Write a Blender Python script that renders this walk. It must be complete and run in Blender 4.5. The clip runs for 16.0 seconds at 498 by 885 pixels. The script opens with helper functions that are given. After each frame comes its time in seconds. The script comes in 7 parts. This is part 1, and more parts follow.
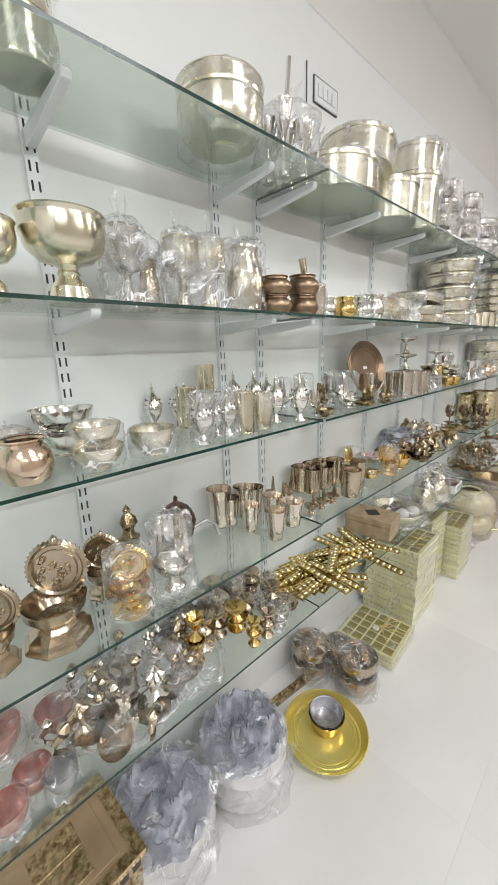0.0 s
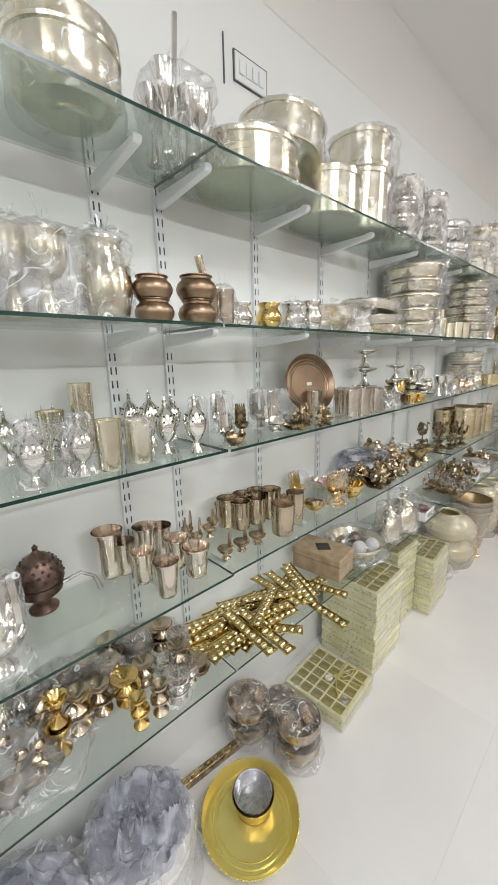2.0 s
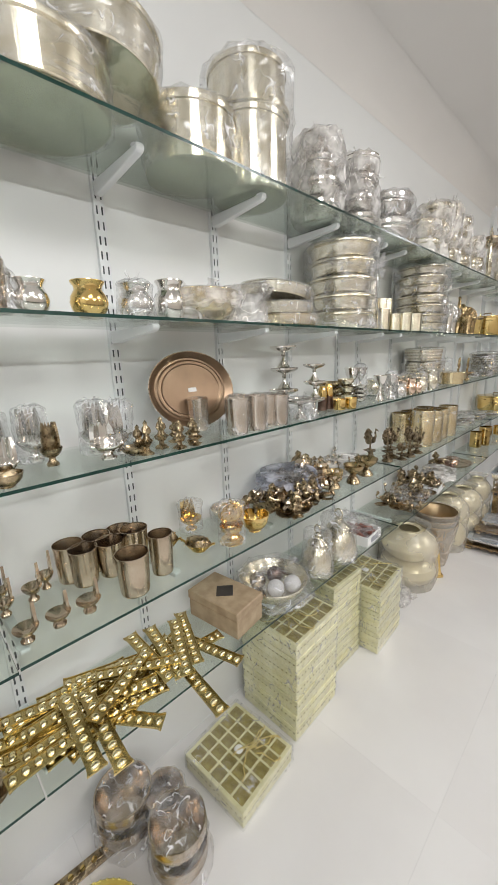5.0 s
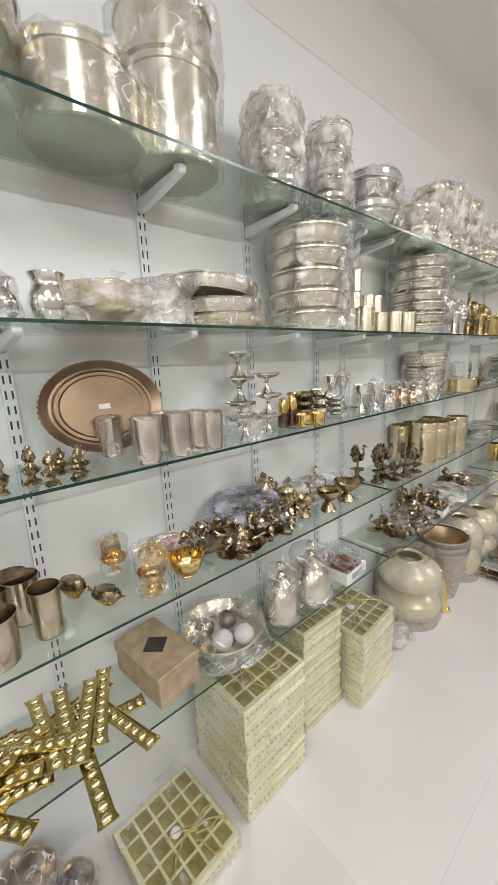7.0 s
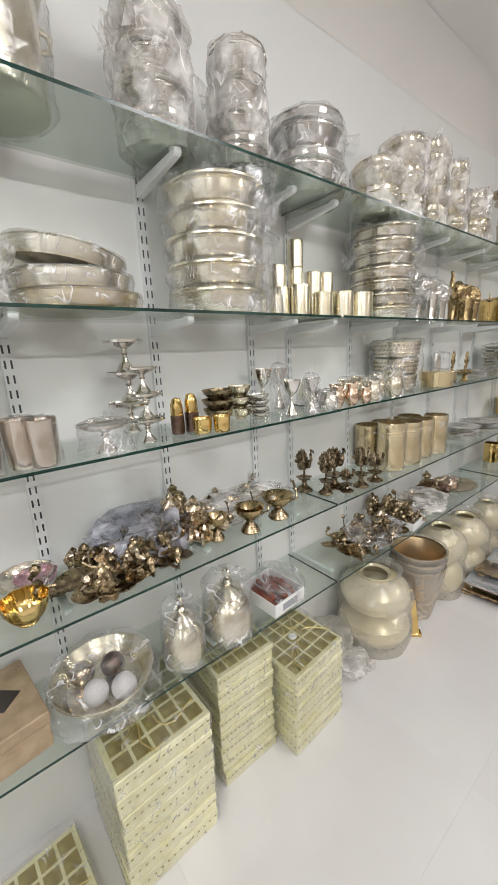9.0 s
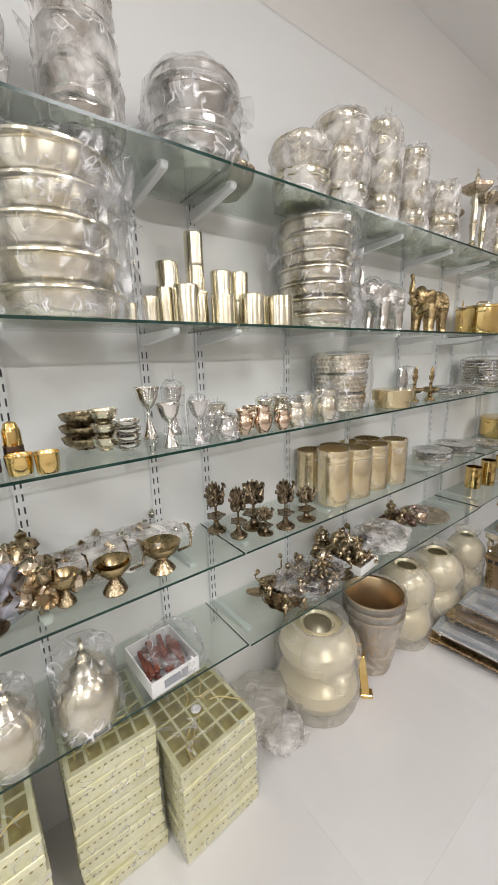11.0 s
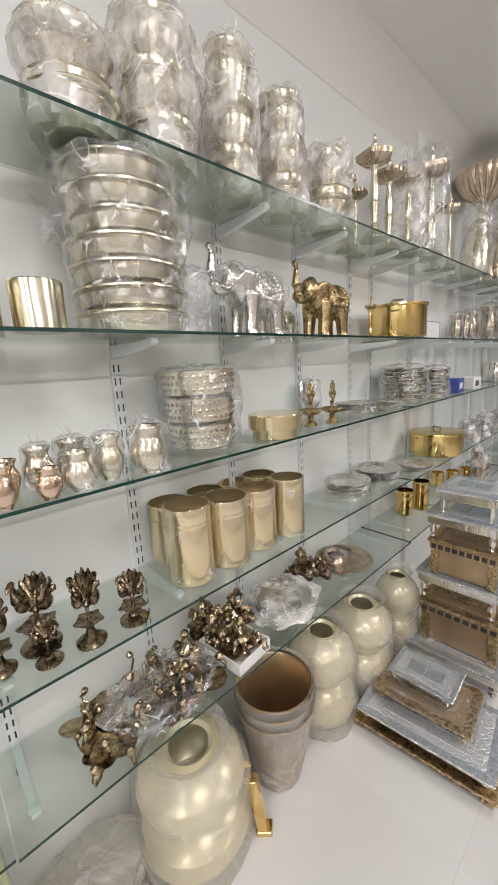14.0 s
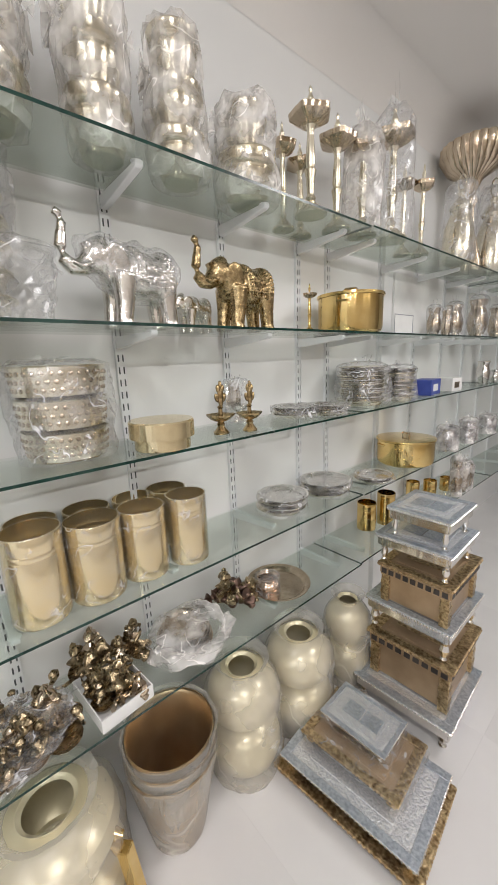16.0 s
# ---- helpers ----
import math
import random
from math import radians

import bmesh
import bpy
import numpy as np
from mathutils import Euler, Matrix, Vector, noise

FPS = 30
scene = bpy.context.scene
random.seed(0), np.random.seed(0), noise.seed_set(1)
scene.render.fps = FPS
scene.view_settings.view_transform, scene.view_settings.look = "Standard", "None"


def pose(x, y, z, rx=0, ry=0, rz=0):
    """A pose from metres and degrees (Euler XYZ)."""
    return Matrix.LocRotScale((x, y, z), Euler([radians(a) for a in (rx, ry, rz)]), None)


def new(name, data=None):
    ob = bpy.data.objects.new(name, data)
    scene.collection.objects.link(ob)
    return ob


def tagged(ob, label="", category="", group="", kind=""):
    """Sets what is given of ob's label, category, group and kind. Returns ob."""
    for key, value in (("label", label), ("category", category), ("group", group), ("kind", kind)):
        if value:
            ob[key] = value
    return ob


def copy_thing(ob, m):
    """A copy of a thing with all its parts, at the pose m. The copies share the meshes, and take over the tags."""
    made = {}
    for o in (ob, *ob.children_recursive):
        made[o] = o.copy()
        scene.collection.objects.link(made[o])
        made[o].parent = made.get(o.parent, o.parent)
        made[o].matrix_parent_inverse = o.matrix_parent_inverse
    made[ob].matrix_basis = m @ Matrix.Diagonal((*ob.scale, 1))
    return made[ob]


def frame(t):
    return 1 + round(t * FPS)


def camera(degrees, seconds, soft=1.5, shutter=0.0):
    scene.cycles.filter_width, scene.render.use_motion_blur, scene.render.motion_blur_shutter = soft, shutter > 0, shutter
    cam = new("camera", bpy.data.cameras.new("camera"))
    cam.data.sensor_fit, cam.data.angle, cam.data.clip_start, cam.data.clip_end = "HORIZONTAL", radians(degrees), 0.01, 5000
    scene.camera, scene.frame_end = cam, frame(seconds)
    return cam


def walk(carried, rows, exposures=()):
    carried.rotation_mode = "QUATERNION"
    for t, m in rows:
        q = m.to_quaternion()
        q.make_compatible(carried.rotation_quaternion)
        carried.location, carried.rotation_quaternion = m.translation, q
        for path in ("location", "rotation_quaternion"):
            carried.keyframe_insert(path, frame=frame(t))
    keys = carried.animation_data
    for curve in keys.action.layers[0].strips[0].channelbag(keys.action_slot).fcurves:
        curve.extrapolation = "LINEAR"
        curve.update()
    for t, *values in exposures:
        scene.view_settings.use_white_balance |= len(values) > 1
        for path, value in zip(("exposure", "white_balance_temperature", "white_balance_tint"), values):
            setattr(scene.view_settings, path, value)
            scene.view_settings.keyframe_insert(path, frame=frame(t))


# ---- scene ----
cam = camera(68.3, 16.0, soft=1.15)
METRES, EYE, TILT, LEAN, TURN = 3.0, 1.37, -14.195, 1.73, 46.227
ROWS = [
    (0.0, 0.0, 0.0, 0.0, -0.0, 0.0, -0.0),
    (0.5, 0.0033, 0.0202, 0.0055, -3.1, 0.53, 0.27),
    (1.0, 0.0197, 0.035, 0.008, -3.93, 0.16, 1.11),
    (1.5, 0.0555, 0.053, 0.0151, -1.47, 0.83, 0.24),
    (2.0, 0.0895, 0.0621, 0.0211, 0.21, 1.33, -0.38),
    (2.5, 0.1158, 0.0632, 0.0213, 1.09, 1.64, -0.35),
    (3.0, 0.1343, 0.075, 0.0219, -0.55, 1.45, 0.74),
    (3.5, 0.153, 0.1049, 0.0317, -2.42, 1.46, 1.01),
    (4.0, 0.1694, 0.1329, 0.0406, -3.83, 1.49, 1.18),
    (6.5, 0.2766, 0.1963, 0.0534, 5.15, 0.3, -0.8),
    (7.0, 0.2909, 0.2259, 0.0659, 3.06, 1.78, 0.09),
    (7.5, 0.2993, 0.2495, 0.0718, 1.8, 1.9, 0.32),
    (8.0, 0.3193, 0.2693, 0.074, 2.14, 0.23, 0.6),
    (8.5, 0.3574, 0.2914, 0.0819, 3.85, 0.03, -0.73),
    (9.0, 0.3934, 0.305, 0.0857, 5.25, 0.15, -0.5),
    (9.5, 0.4185, 0.3144, 0.0872, 5.63, -0.05, -0.52),
    (12.0, 0.5481, 0.4379, 0.13, 7.46, 2.07, -1.76),
    (12.5, 0.5692, 0.448, 0.1303, 7.94, 1.25, -1.09),
    (13.0, 0.5828, 0.4676, 0.1324, 5.61, 0.51, -0.11),
    (13.5, 0.5967, 0.5056, 0.1493, 2.95, 2.7, 0.34),
    (14.0, 0.6087, 0.5319, 0.1553, 1.09, 2.48, 1.27),
    (14.5, 0.6414, 0.5531, 0.1598, 2.93, 2.53, 1.23),
    (15.0, 0.6807, 0.5671, 0.1664, 3.99, 2.83, 0.22),
    (15.5, 0.7035, 0.5754, 0.1699, 4.38, 2.74, -0.4),
    (16.0, 0.7144, 0.5952, 0.1726, 2.84, 1.53, -0.28),
]
walk(cam, [(t, pose(0, 0, EYE, TILT, LEAN, TURN) @ pose(METRES * x, METRES * y, METRES * z, 90 + pitch, roll, yaw)) for t, x, y, z, yaw, pitch, roll in ROWS],
     exposures=[(0.0, -0.04, 6470, 7), (4.0, -0.09, 6490, 8), (9.0, -0.08, 6510, 9), (12.5, -0.06, 6560, 11), (16.0, 0.04, 6530, 11)])
LAMP_WATTS, LAMP_COLOUR = 18.5, (1.0, 0.98, 0.99)
FILL_WATTS = 13.0

# ---- light ----
scene.view_settings.exposure = 0.0
world = bpy.data.worlds.new("world")
scene.world = world
world.use_nodes = True
world.node_tree.nodes["Background"].inputs[0].default_value = (0.9, 0.95, 1.0, 1)
world.node_tree.nodes["Background"].inputs[1].default_value = 0.05

WALL_X, EAST_X, SOUTH_Y, NORTH_Y, CEIL = -0.893, 2.3, -1.9, 9.2, 2.56
S1, S2, S3, S4, S5, FLOOR = 1.800, 1.455, 1.168, 0.840, 0.540, 0.0
FRONT = -0.61


# ---- materials ----
def tree(name):
    m = bpy.data.materials.new(name)
    m.use_nodes = True
    n = m.node_tree
    return m, n, n.nodes["Principled BSDF"]


def noise_mix(n, a, b, scale, detail=4.0, lo=0.35, hi=0.65, rand=0.0):
    """A colour that wanders between a and b."""
    tc = n.nodes.new("ShaderNodeTexCoord")
    tx = n.nodes.new("ShaderNodeTexNoise")
    tx.inputs["Scale"].default_value, tx.inputs["Detail"].default_value = scale, detail
    n.links.new(tc.outputs["Object"], tx.inputs["Vector"])
    ramp = n.nodes.new("ShaderNodeValToRGB")
    ramp.color_ramp.elements[0].position, ramp.color_ramp.elements[1].position = lo, hi
    ramp.color_ramp.elements[0].color, ramp.color_ramp.elements[1].color = (*a, 1), (*b, 1)
    n.links.new(tx.outputs["Fac"], ramp.inputs["Fac"])
    out = ramp.outputs["Color"]
    if rand:
        info = n.nodes.new("ShaderNodeObjectInfo")
        hsv = n.nodes.new("ShaderNodeHueSaturation")
        mr = n.nodes.new("ShaderNodeMapRange")
        mr.inputs["To Min"].default_value, mr.inputs["To Max"].default_value = 1 - rand, 1 + rand
        n.links.new(info.outputs["Random"], mr.inputs["Value"])
        n.links.new(mr.outputs["Result"], hsv.inputs["Value"])
        n.links.new(out, hsv.inputs["Color"])
        out = hsv.outputs["Color"]
    return out, tx, tc


def bumped(n, bsdf, scale, strength, distance=0.002, detail=3.0):
    tc = n.nodes.new("ShaderNodeTexCoord")
    tx = n.nodes.new("ShaderNodeTexNoise")
    tx.inputs["Scale"].default_value, tx.inputs["Detail"].default_value = scale, detail
    n.links.new(tc.outputs["Object"], tx.inputs["Vector"])
    b = n.nodes.new("ShaderNodeBump")
    b.inputs["Strength"].default_value, b.inputs["Distance"].default_value = strength, distance
    n.links.new(tx.outputs["Fac"], b.inputs["Height"])
    n.links.new(b.outputs["Normal"], bsdf.inputs["Normal"])


def streaked(m, scale=55.0, strength=0.2, distance=0.004):
    """Fine upright ripples, as on spun and beaten sheet metal."""
    n = m.node_tree
    p = n.nodes["Principled BSDF"]
    tc = n.nodes.new("ShaderNodeTexCoord")
    mp = n.nodes.new("ShaderNodeMapping")
    mp.inputs["Scale"].default_value = (1.0, 1.0, 0.06)
    n.links.new(tc.outputs["Object"], mp.inputs["Vector"])
    tx = n.nodes.new("ShaderNodeTexNoise")
    tx.inputs["Scale"].default_value, tx.inputs["Detail"].default_value = scale, 3.0
    n.links.new(mp.outputs[0], tx.inputs["Vector"])
    b = n.nodes.new("ShaderNodeBump")
    b.inputs["Strength"].default_value, b.inputs["Distance"].default_value = strength, distance
    n.links.new(tx.outputs["Fac"], b.inputs["Height"])
    n.links.new(b.outputs["Normal"], p.inputs["Normal"])
    return m


def spun(m, amount=0.75):
    """Lathe-spun metal: fine rings round the axis draw the highlights out along it."""
    n = m.node_tree
    p = n.nodes["Principled BSDF"]
    tan = n.nodes.new("ShaderNodeTangent")
    tan.direction_type, tan.axis = "RADIAL", "Z"
    n.links.new(tan.outputs[0], p.inputs["Tangent"])
    p.inputs["Anisotropic"].default_value, p.inputs["Anisotropic Rotation"].default_value = amount, 0.25
    return m


def surface(name, a, b, scale, rough=0.5, metal=0.0, bump=(60, 0.1), rand=0.0, rough_var=0.0, coat=0.0):
    m, n, p = tree(name)
    out, tx, tc = noise_mix(n, a, b, scale, rand=rand)
    n.links.new(out, p.inputs["Base Color"])
    p.inputs["Roughness"].default_value, p.inputs["Metallic"].default_value = rough, metal
    p.inputs["Coat Weight"].default_value = coat
    if rough_var:
        t2 = n.nodes.new("ShaderNodeTexNoise")
        t2.inputs["Scale"].default_value = scale * 3.1
        n.links.new(tc.outputs["Object"], t2.inputs["Vector"])
        mr = n.nodes.new("ShaderNodeMapRange")
        mr.inputs["To Min"].default_value, mr.inputs["To Max"].default_value = max(0.02, rough - rough_var), rough + rough_var
        n.links.new(t2.outputs["Fac"], mr.inputs["Value"])
        n.links.new(mr.outputs["Result"], p.inputs["Roughness"])
    bumped(n, p, *bump)
    return m


def clear_film(name, tint, haze, gloss, bump, rough=0.12, haze_colour=(0.9, 0.9, 0.92), fold_glints=0.0, patchy=1.0):
    """Thin see-through plastic or glass: mostly clear, a little milky, with a glossy skin."""
    m, n, p = tree(name)
    n.nodes.remove(p)
    out = n.nodes["Material Output"]
    clear = n.nodes.new("ShaderNodeBsdfTransparent")
    clear.inputs["Color"].default_value = (*tint, 1)
    milk = n.nodes.new("ShaderNodeBsdfDiffuse")
    milk.inputs["Color"].default_value = (*haze_colour, 1)
    shine = n.nodes.new("ShaderNodeBsdfGlossy")
    shine.inputs["Roughness"].default_value = rough
    m1, m2 = n.nodes.new("ShaderNodeMixShader"), n.nodes.new("ShaderNodeMixShader")
    tc = n.nodes.new("ShaderNodeTexCoord")
    tx = n.nodes.new("ShaderNodeTexNoise")
    tx.inputs["Scale"].default_value, tx.inputs["Detail"].default_value = max(bump[0] * 0.6, 1), 3
    n.links.new(tc.outputs["Object"], tx.inputs["Vector"])
    mr = n.nodes.new("ShaderNodeMapRange")
    mr.inputs["From Min"].default_value, mr.inputs["From Max"].default_value = 0.38, 0.66
    mr.inputs["To Min"].default_value, mr.inputs["To Max"].default_value = haze * (1 - 0.85 * patchy), haze * (1 + patchy)
    n.links.new(tx.outputs["Fac"], mr.inputs["Value"])
    fac = mr.outputs["Result"]
    if fold_glints:
        # thin white glints painted in as crease lines that wander and break off
        wr = n.nodes.new("ShaderNodeTexNoise")
        wr.inputs["Scale"].default_value, wr.inputs["Detail"].default_value, wr.inputs["Distortion"].default_value = bump[0] * 0.35, 1.5, 1.6
        n.links.new(tc.outputs["Object"], wr.inputs["Vector"])
        sub = n.nodes.new("ShaderNodeMath")
        sub.operation = "SUBTRACT"
        sub.inputs[1].default_value = 0.5
        n.links.new(wr.outputs["Fac"], sub.inputs[0])
        ab = n.nodes.new("ShaderNodeMath")
        ab.operation = "ABSOLUTE"
        n.links.new(sub.outputs[0], ab.inputs[0])
        lr = n.nodes.new("ShaderNodeMapRange")
        lr.inputs["From Min"].default_value, lr.inputs["From Max"].default_value = 0.0, 0.022
        lr.inputs["To Min"].default_value, lr.inputs["To Max"].default_value = fold_glints, 0.0
        n.links.new(ab.outputs[0], lr.inputs["Value"])
        mask = n.nodes.new("ShaderNodeTexNoise")
        mask.inputs["Scale"].default_value = bump[0] * 0.5
        n.links.new(tc.outputs["Object"], mask.inputs["Vector"])
        mk = n.nodes.new("ShaderNodeMapRange")
        mk.inputs["From Min"].default_value, mk.inputs["From Max"].default_value = 0.45, 0.62
        n.links.new(mask.outputs["Fac"], mk.inputs["Value"])
        add = n.nodes.new("ShaderNodeMath")
        add.operation, add.use_clamp = "MULTIPLY_ADD", True
        n.links.new(lr.outputs["Result"], add.inputs[0])
        n.links.new(mk.outputs["Result"], add.inputs[1])
        n.links.new(fac, add.inputs[2])
        fac = add.outputs[0]
    n.links.new(fac, m1.inputs["Fac"])
    n.links.new(clear.outputs[0], m1.inputs[1])
    n.links.new(milk.outputs[0], m1.inputs[2])
    fr = n.nodes.new("ShaderNodeLayerWeight")
    fr.inputs["Blend"].default_value = 0.5
    pw = n.nodes.new("ShaderNodeMath")
    pw.operation = "POWER"
    pw.inputs[1].default_value = 4.0
    n.links.new(fr.outputs["Facing"], pw.inputs[0])
    mul = n.nodes.new("ShaderNodeMath")
    mul.operation, mul.use_clamp = "MULTIPLY_ADD", True
    mul.inputs[1].default_value, mul.inputs[2].default_value = gloss * 0.5, 0.035 * gloss
    n.links.new(pw.outputs[0], mul.inputs[0])
    n.links.new(mul.outputs[0], m2.inputs["Fac"])
    n.links.new(m1.outputs[0], m2.inputs[1])
    n.links.new(shine.outputs[0], m2.inputs[2])
    n.links.new(m2.outputs[0], out.inputs["Surface"])
    if bump[1]:
        b = n.nodes.new("ShaderNodeBump")
        b.inputs["Strength"].default_value, b.inputs["Distance"].default_value = bump[1], 0.01
        t3 = n.nodes.new("ShaderNodeTexNoise")
        t3.noise_type = "RIDGED_MULTIFRACTAL"
        t3.inputs["Scale"].default_value, t3.inputs["Detail"].default_value, t3.inputs["Distortion"].default_value = bump[0] * 0.3, 1.0, 0.8
        n.links.new(tc.outputs["Object"], t3.inputs["Vector"])
        n.links.new(t3.outputs["Fac"], b.inputs["Height"])
        for node in (shine, milk, fr):
            n.links.new(b.outputs["Normal"], node.inputs["Normal"])
    return m


M_WALL = surface("wall_paint", (0.80, 0.81, 0.81), (0.84, 0.845, 0.84), 1.3, 0.55, bump=(90, 0.06))
M_CEIL = surface("ceiling_paint", (0.77, 0.75, 0.73), (0.81, 0.79, 0.77), 0.9, 0.8, bump=(60, 0.05))
M_TILE = surface("glazed_floor_tile", (0.72, 0.705, 0.70), (0.77, 0.76, 0.755), 2.2, 0.12, bump=(3, 0.03), rand=0.02, rough_var=0.05)
M_GROUT = surface("tile_grout", (0.74, 0.725, 0.72), (0.77, 0.76, 0.755), 20, 0.5)
# unseen wall, made beige to give the metal darker reflections
M_EAST = surface("unseen_wall_beige", (0.56, 0.51, 0.45), (0.62, 0.57, 0.51), 1.1, 0.6, bump=(70, 0.06))
M_WHITE = surface("white_powder_coat", (0.78, 0.80, 0.82), (0.83, 0.84, 0.85), 9, 0.4, bump=(200, 0.05))
M_SLOT = surface("slot_shade_and_dark_trim", (0.10, 0.11, 0.12), (0.14, 0.15, 0.16), 30, 0.7)
M_GLASS = clear_film("shelf_glass", (0.90, 0.935, 0.912), 0.035, 0.9, (2, 0), 0.02, (0.72, 0.76, 0.73))
# top shelf glass, hazier and darker than the other panes
M_HAZY_TOP = clear_film("hazy_top_shelf_glass", (0.84, 0.88, 0.85), 0.14, 0.9, (3, 0), 0.03, (0.70, 0.75, 0.70), patchy=0.35)
M_EDGE = surface("green_glass_edge", (0.004, 0.024, 0.018), (0.010, 0.046, 0.036), 14, 0.22, bump=(40, 0.05))
M_LAMP = bpy.data.materials.new("lamp_diffuser")


# ---- building blocks ----
def mesh_of(bm, name, mats, smooth=False):
    me = bpy.data.meshes.new(name)
    bm.normal_update()
    bm.to_mesh(me)
    bm.free()
    for m in mats if isinstance(mats, (list, tuple)) else [mats]:
        me.materials.append(m)
    if smooth:
        me.polygons.foreach_set("use_smooth", [True] * len(me.polygons))
        me.set_sharp_from_angle(angle=radians(32))
    return me


def part(name, bm, mats, parent, label="", smooth=True, at=None):
    ob = new(name, mesh_of(bm, name, mats, smooth))
    ob.parent = parent
    if at is not None:
        ob.matrix_basis = at
    return tagged(ob, label) if label else ob


def thing(name, m, label, category, group="", kind=""):
    e = new(name)
    e.empty_display_size = 0.05
    e.matrix_basis = m
    return tagged(e, label, category, group, kind)


def solid(name, bm, mats, m, label, category, group="", kind="", smooth=True):
    ob = new(name, mesh_of(bm, name, mats, smooth))
    ob.matrix_basis = m
    return tagged(ob, label, category, group, kind)


def add_box(bm, x0, x1, y0, y1, z0, z1, bevel=0.0, slot=0):
    r = bmesh.ops.create_cube(bm, size=1.0)
    for v in r["verts"]:
        v.co = Vector(((x0 + x1) / 2 + v.co.x * (x1 - x0), (y0 + y1) / 2 + v.co.y * (y1 - y0), (z0 + z1) / 2 + v.co.z * (z1 - z0)))
    faces = {f for v in r["verts"] for f in v.link_faces}
    for f in faces:
        f.material_index = slot
    if bevel:
        edges = {e for f in faces for e in f.edges}
        bmesh.ops.bevel(bm, geom=list(edges), offset=bevel, segments=1, affect="EDGES")
    return bm


def box(x0, x1, y0, y1, z0, z1, bevel=0.0):
    return add_box(bmesh.new(), x0, x1, y0, y1, z0, z1, bevel)


def add_lathe(bm, profile, seg=28, wobble=None, sx=1.0, sy=1.0, dx=0.0, dy=0.0, slot=0, tilt=None):
    """Turns (radius, height) pairs round the z axis. wobble(angle, radius, height) gives a factor on the radius."""
    rings = []
    for r, z in profile:
        if r < 1e-5:
            rings.append([bm.verts.new((dx, dy, z))])
            continue
        ring = []
        for i in range(seg):
            a = 2 * math.pi * i / seg
            k = wobble(a, r, z) if wobble else 1.0
            ring.append(bm.verts.new((dx + r * k * sx * math.cos(a), dy + r * k * sy * math.sin(a), z)))
        rings.append(ring)
    for lo, hi in zip(rings, rings[1:]):
        for i in range(seg):
            j = (i + 1) % seg
            if len(lo) == 1 and len(hi) == 1:
                continue
            if len(lo) == 1:
                f = bm.faces.new((lo[0], hi[j], hi[i]))
            elif len(hi) == 1:
                f = bm.faces.new((lo[i], lo[j], hi[0]))
            else:
                f = bm.faces.new((lo[i], lo[j], hi[j], hi[i]))
            f.material_index = slot
    if tilt is not None:
        vs = [v for ring in rings for v in ring]
        bmesh.ops.transform(bm, matrix=tilt, verts=vs)
    return bm


def lathe(profile, **kw):
    return add_lathe(bmesh.new(), profile, **kw)


def add_tube(bm, points, radius, seg=8, slot=0, ends=True):
    """A round bar along points; radius may be a list."""
    pts = [Vector(p) for p in points]
    rad = radius if isinstance(radius, (list, tuple)) else [radius] * len(pts)
    rings = []
    for i, p in enumerate(pts):
        d = (pts[min(i + 1, len(pts) - 1)] - pts[max(i - 1, 0)]).normalized()
        u = d.orthogonal().normalized() if abs(d.z) > 0.99 else d.cross(Vector((0, 0, 1))).normalized()
        w = d.cross(u)
        rings.append([bm.verts.new(p + rad[i] * (math.cos(2 * math.pi * k / seg) * u + math.sin(2 * math.pi * k / seg) * w)) for k in range(seg)])
    for lo, hi in zip(rings, rings[1:]):
        for k in range(seg):
            bm.faces.new((lo[k], hi[k], hi[(k + 1) % seg], lo[(k + 1) % seg])).material_index = slot
    if ends:
        bm.faces.new(rings[0]).material_index = slot
        bm.faces.new(rings[-1][::-1]).material_index = slot
    return bm


def tube(points, radius, **kw):
    return add_tube(bmesh.new(), points, radius, **kw)


# ---- the room ----
def wall(name, label, *b):
    return solid(name, box(*b), M_EAST if name == "wall_east" else M_WALL, Matrix(), label, "wall", kind="structure", smooth=False)


wall("wall_west", "white painted shop wall behind the glass shelves", WALL_X - 0.15, WALL_X, SOUTH_Y - 0.15, NORTH_Y + 0.15, -0.1, CEIL + 0.1)
wall("wall_east", "unseen plain beige wall closing the shop", EAST_X, EAST_X + 0.15, SOUTH_Y - 0.15, NORTH_Y + 0.15, -0.1, CEIL + 0.1)
wall("wall_south", "plain white painted end wall", WALL_X, EAST_X, SOUTH_Y - 0.15, SOUTH_Y, -0.1, CEIL + 0.1)
wall("wall_north", "plain white painted far end wall", WALL_X, EAST_X, NORTH_Y, NORTH_Y + 0.15, -0.1, CEIL + 0.1)
solid("ceiling", box(WALL_X, EAST_X, SOUTH_Y, NORTH_Y, CEIL, CEIL + 0.1), M_CEIL, Matrix(), "plain grey-white plastered ceiling", "ceiling", kind="structure", smooth=False)

# rounded cove between the shelf wall and the ceiling
cv = bmesh.new()
COVE = 0.15
ring0 = [(WALL_X + COVE * (1 - math.cos(a)), CEIL - COVE * (1 - math.sin(a))) for a in [math.pi / 2 * k / 12 for k in range(13)]]
ends = [[cv.verts.new((x + 0.001, yy, z - 0.001)) for x, z in ring0] for yy in (SOUTH_Y, NORTH_Y)]
for k in range(12):
    cv.faces.new((ends[0][k], ends[0][k + 1], ends[1][k + 1], ends[1][k]))
corner = [cv.verts.new((WALL_X + 0.001, yy, CEIL - 0.001)) for yy in (SOUTH_Y, NORTH_Y)]
cv.faces.new((ends[0][0], ends[1][0], corner[1], corner[0]))
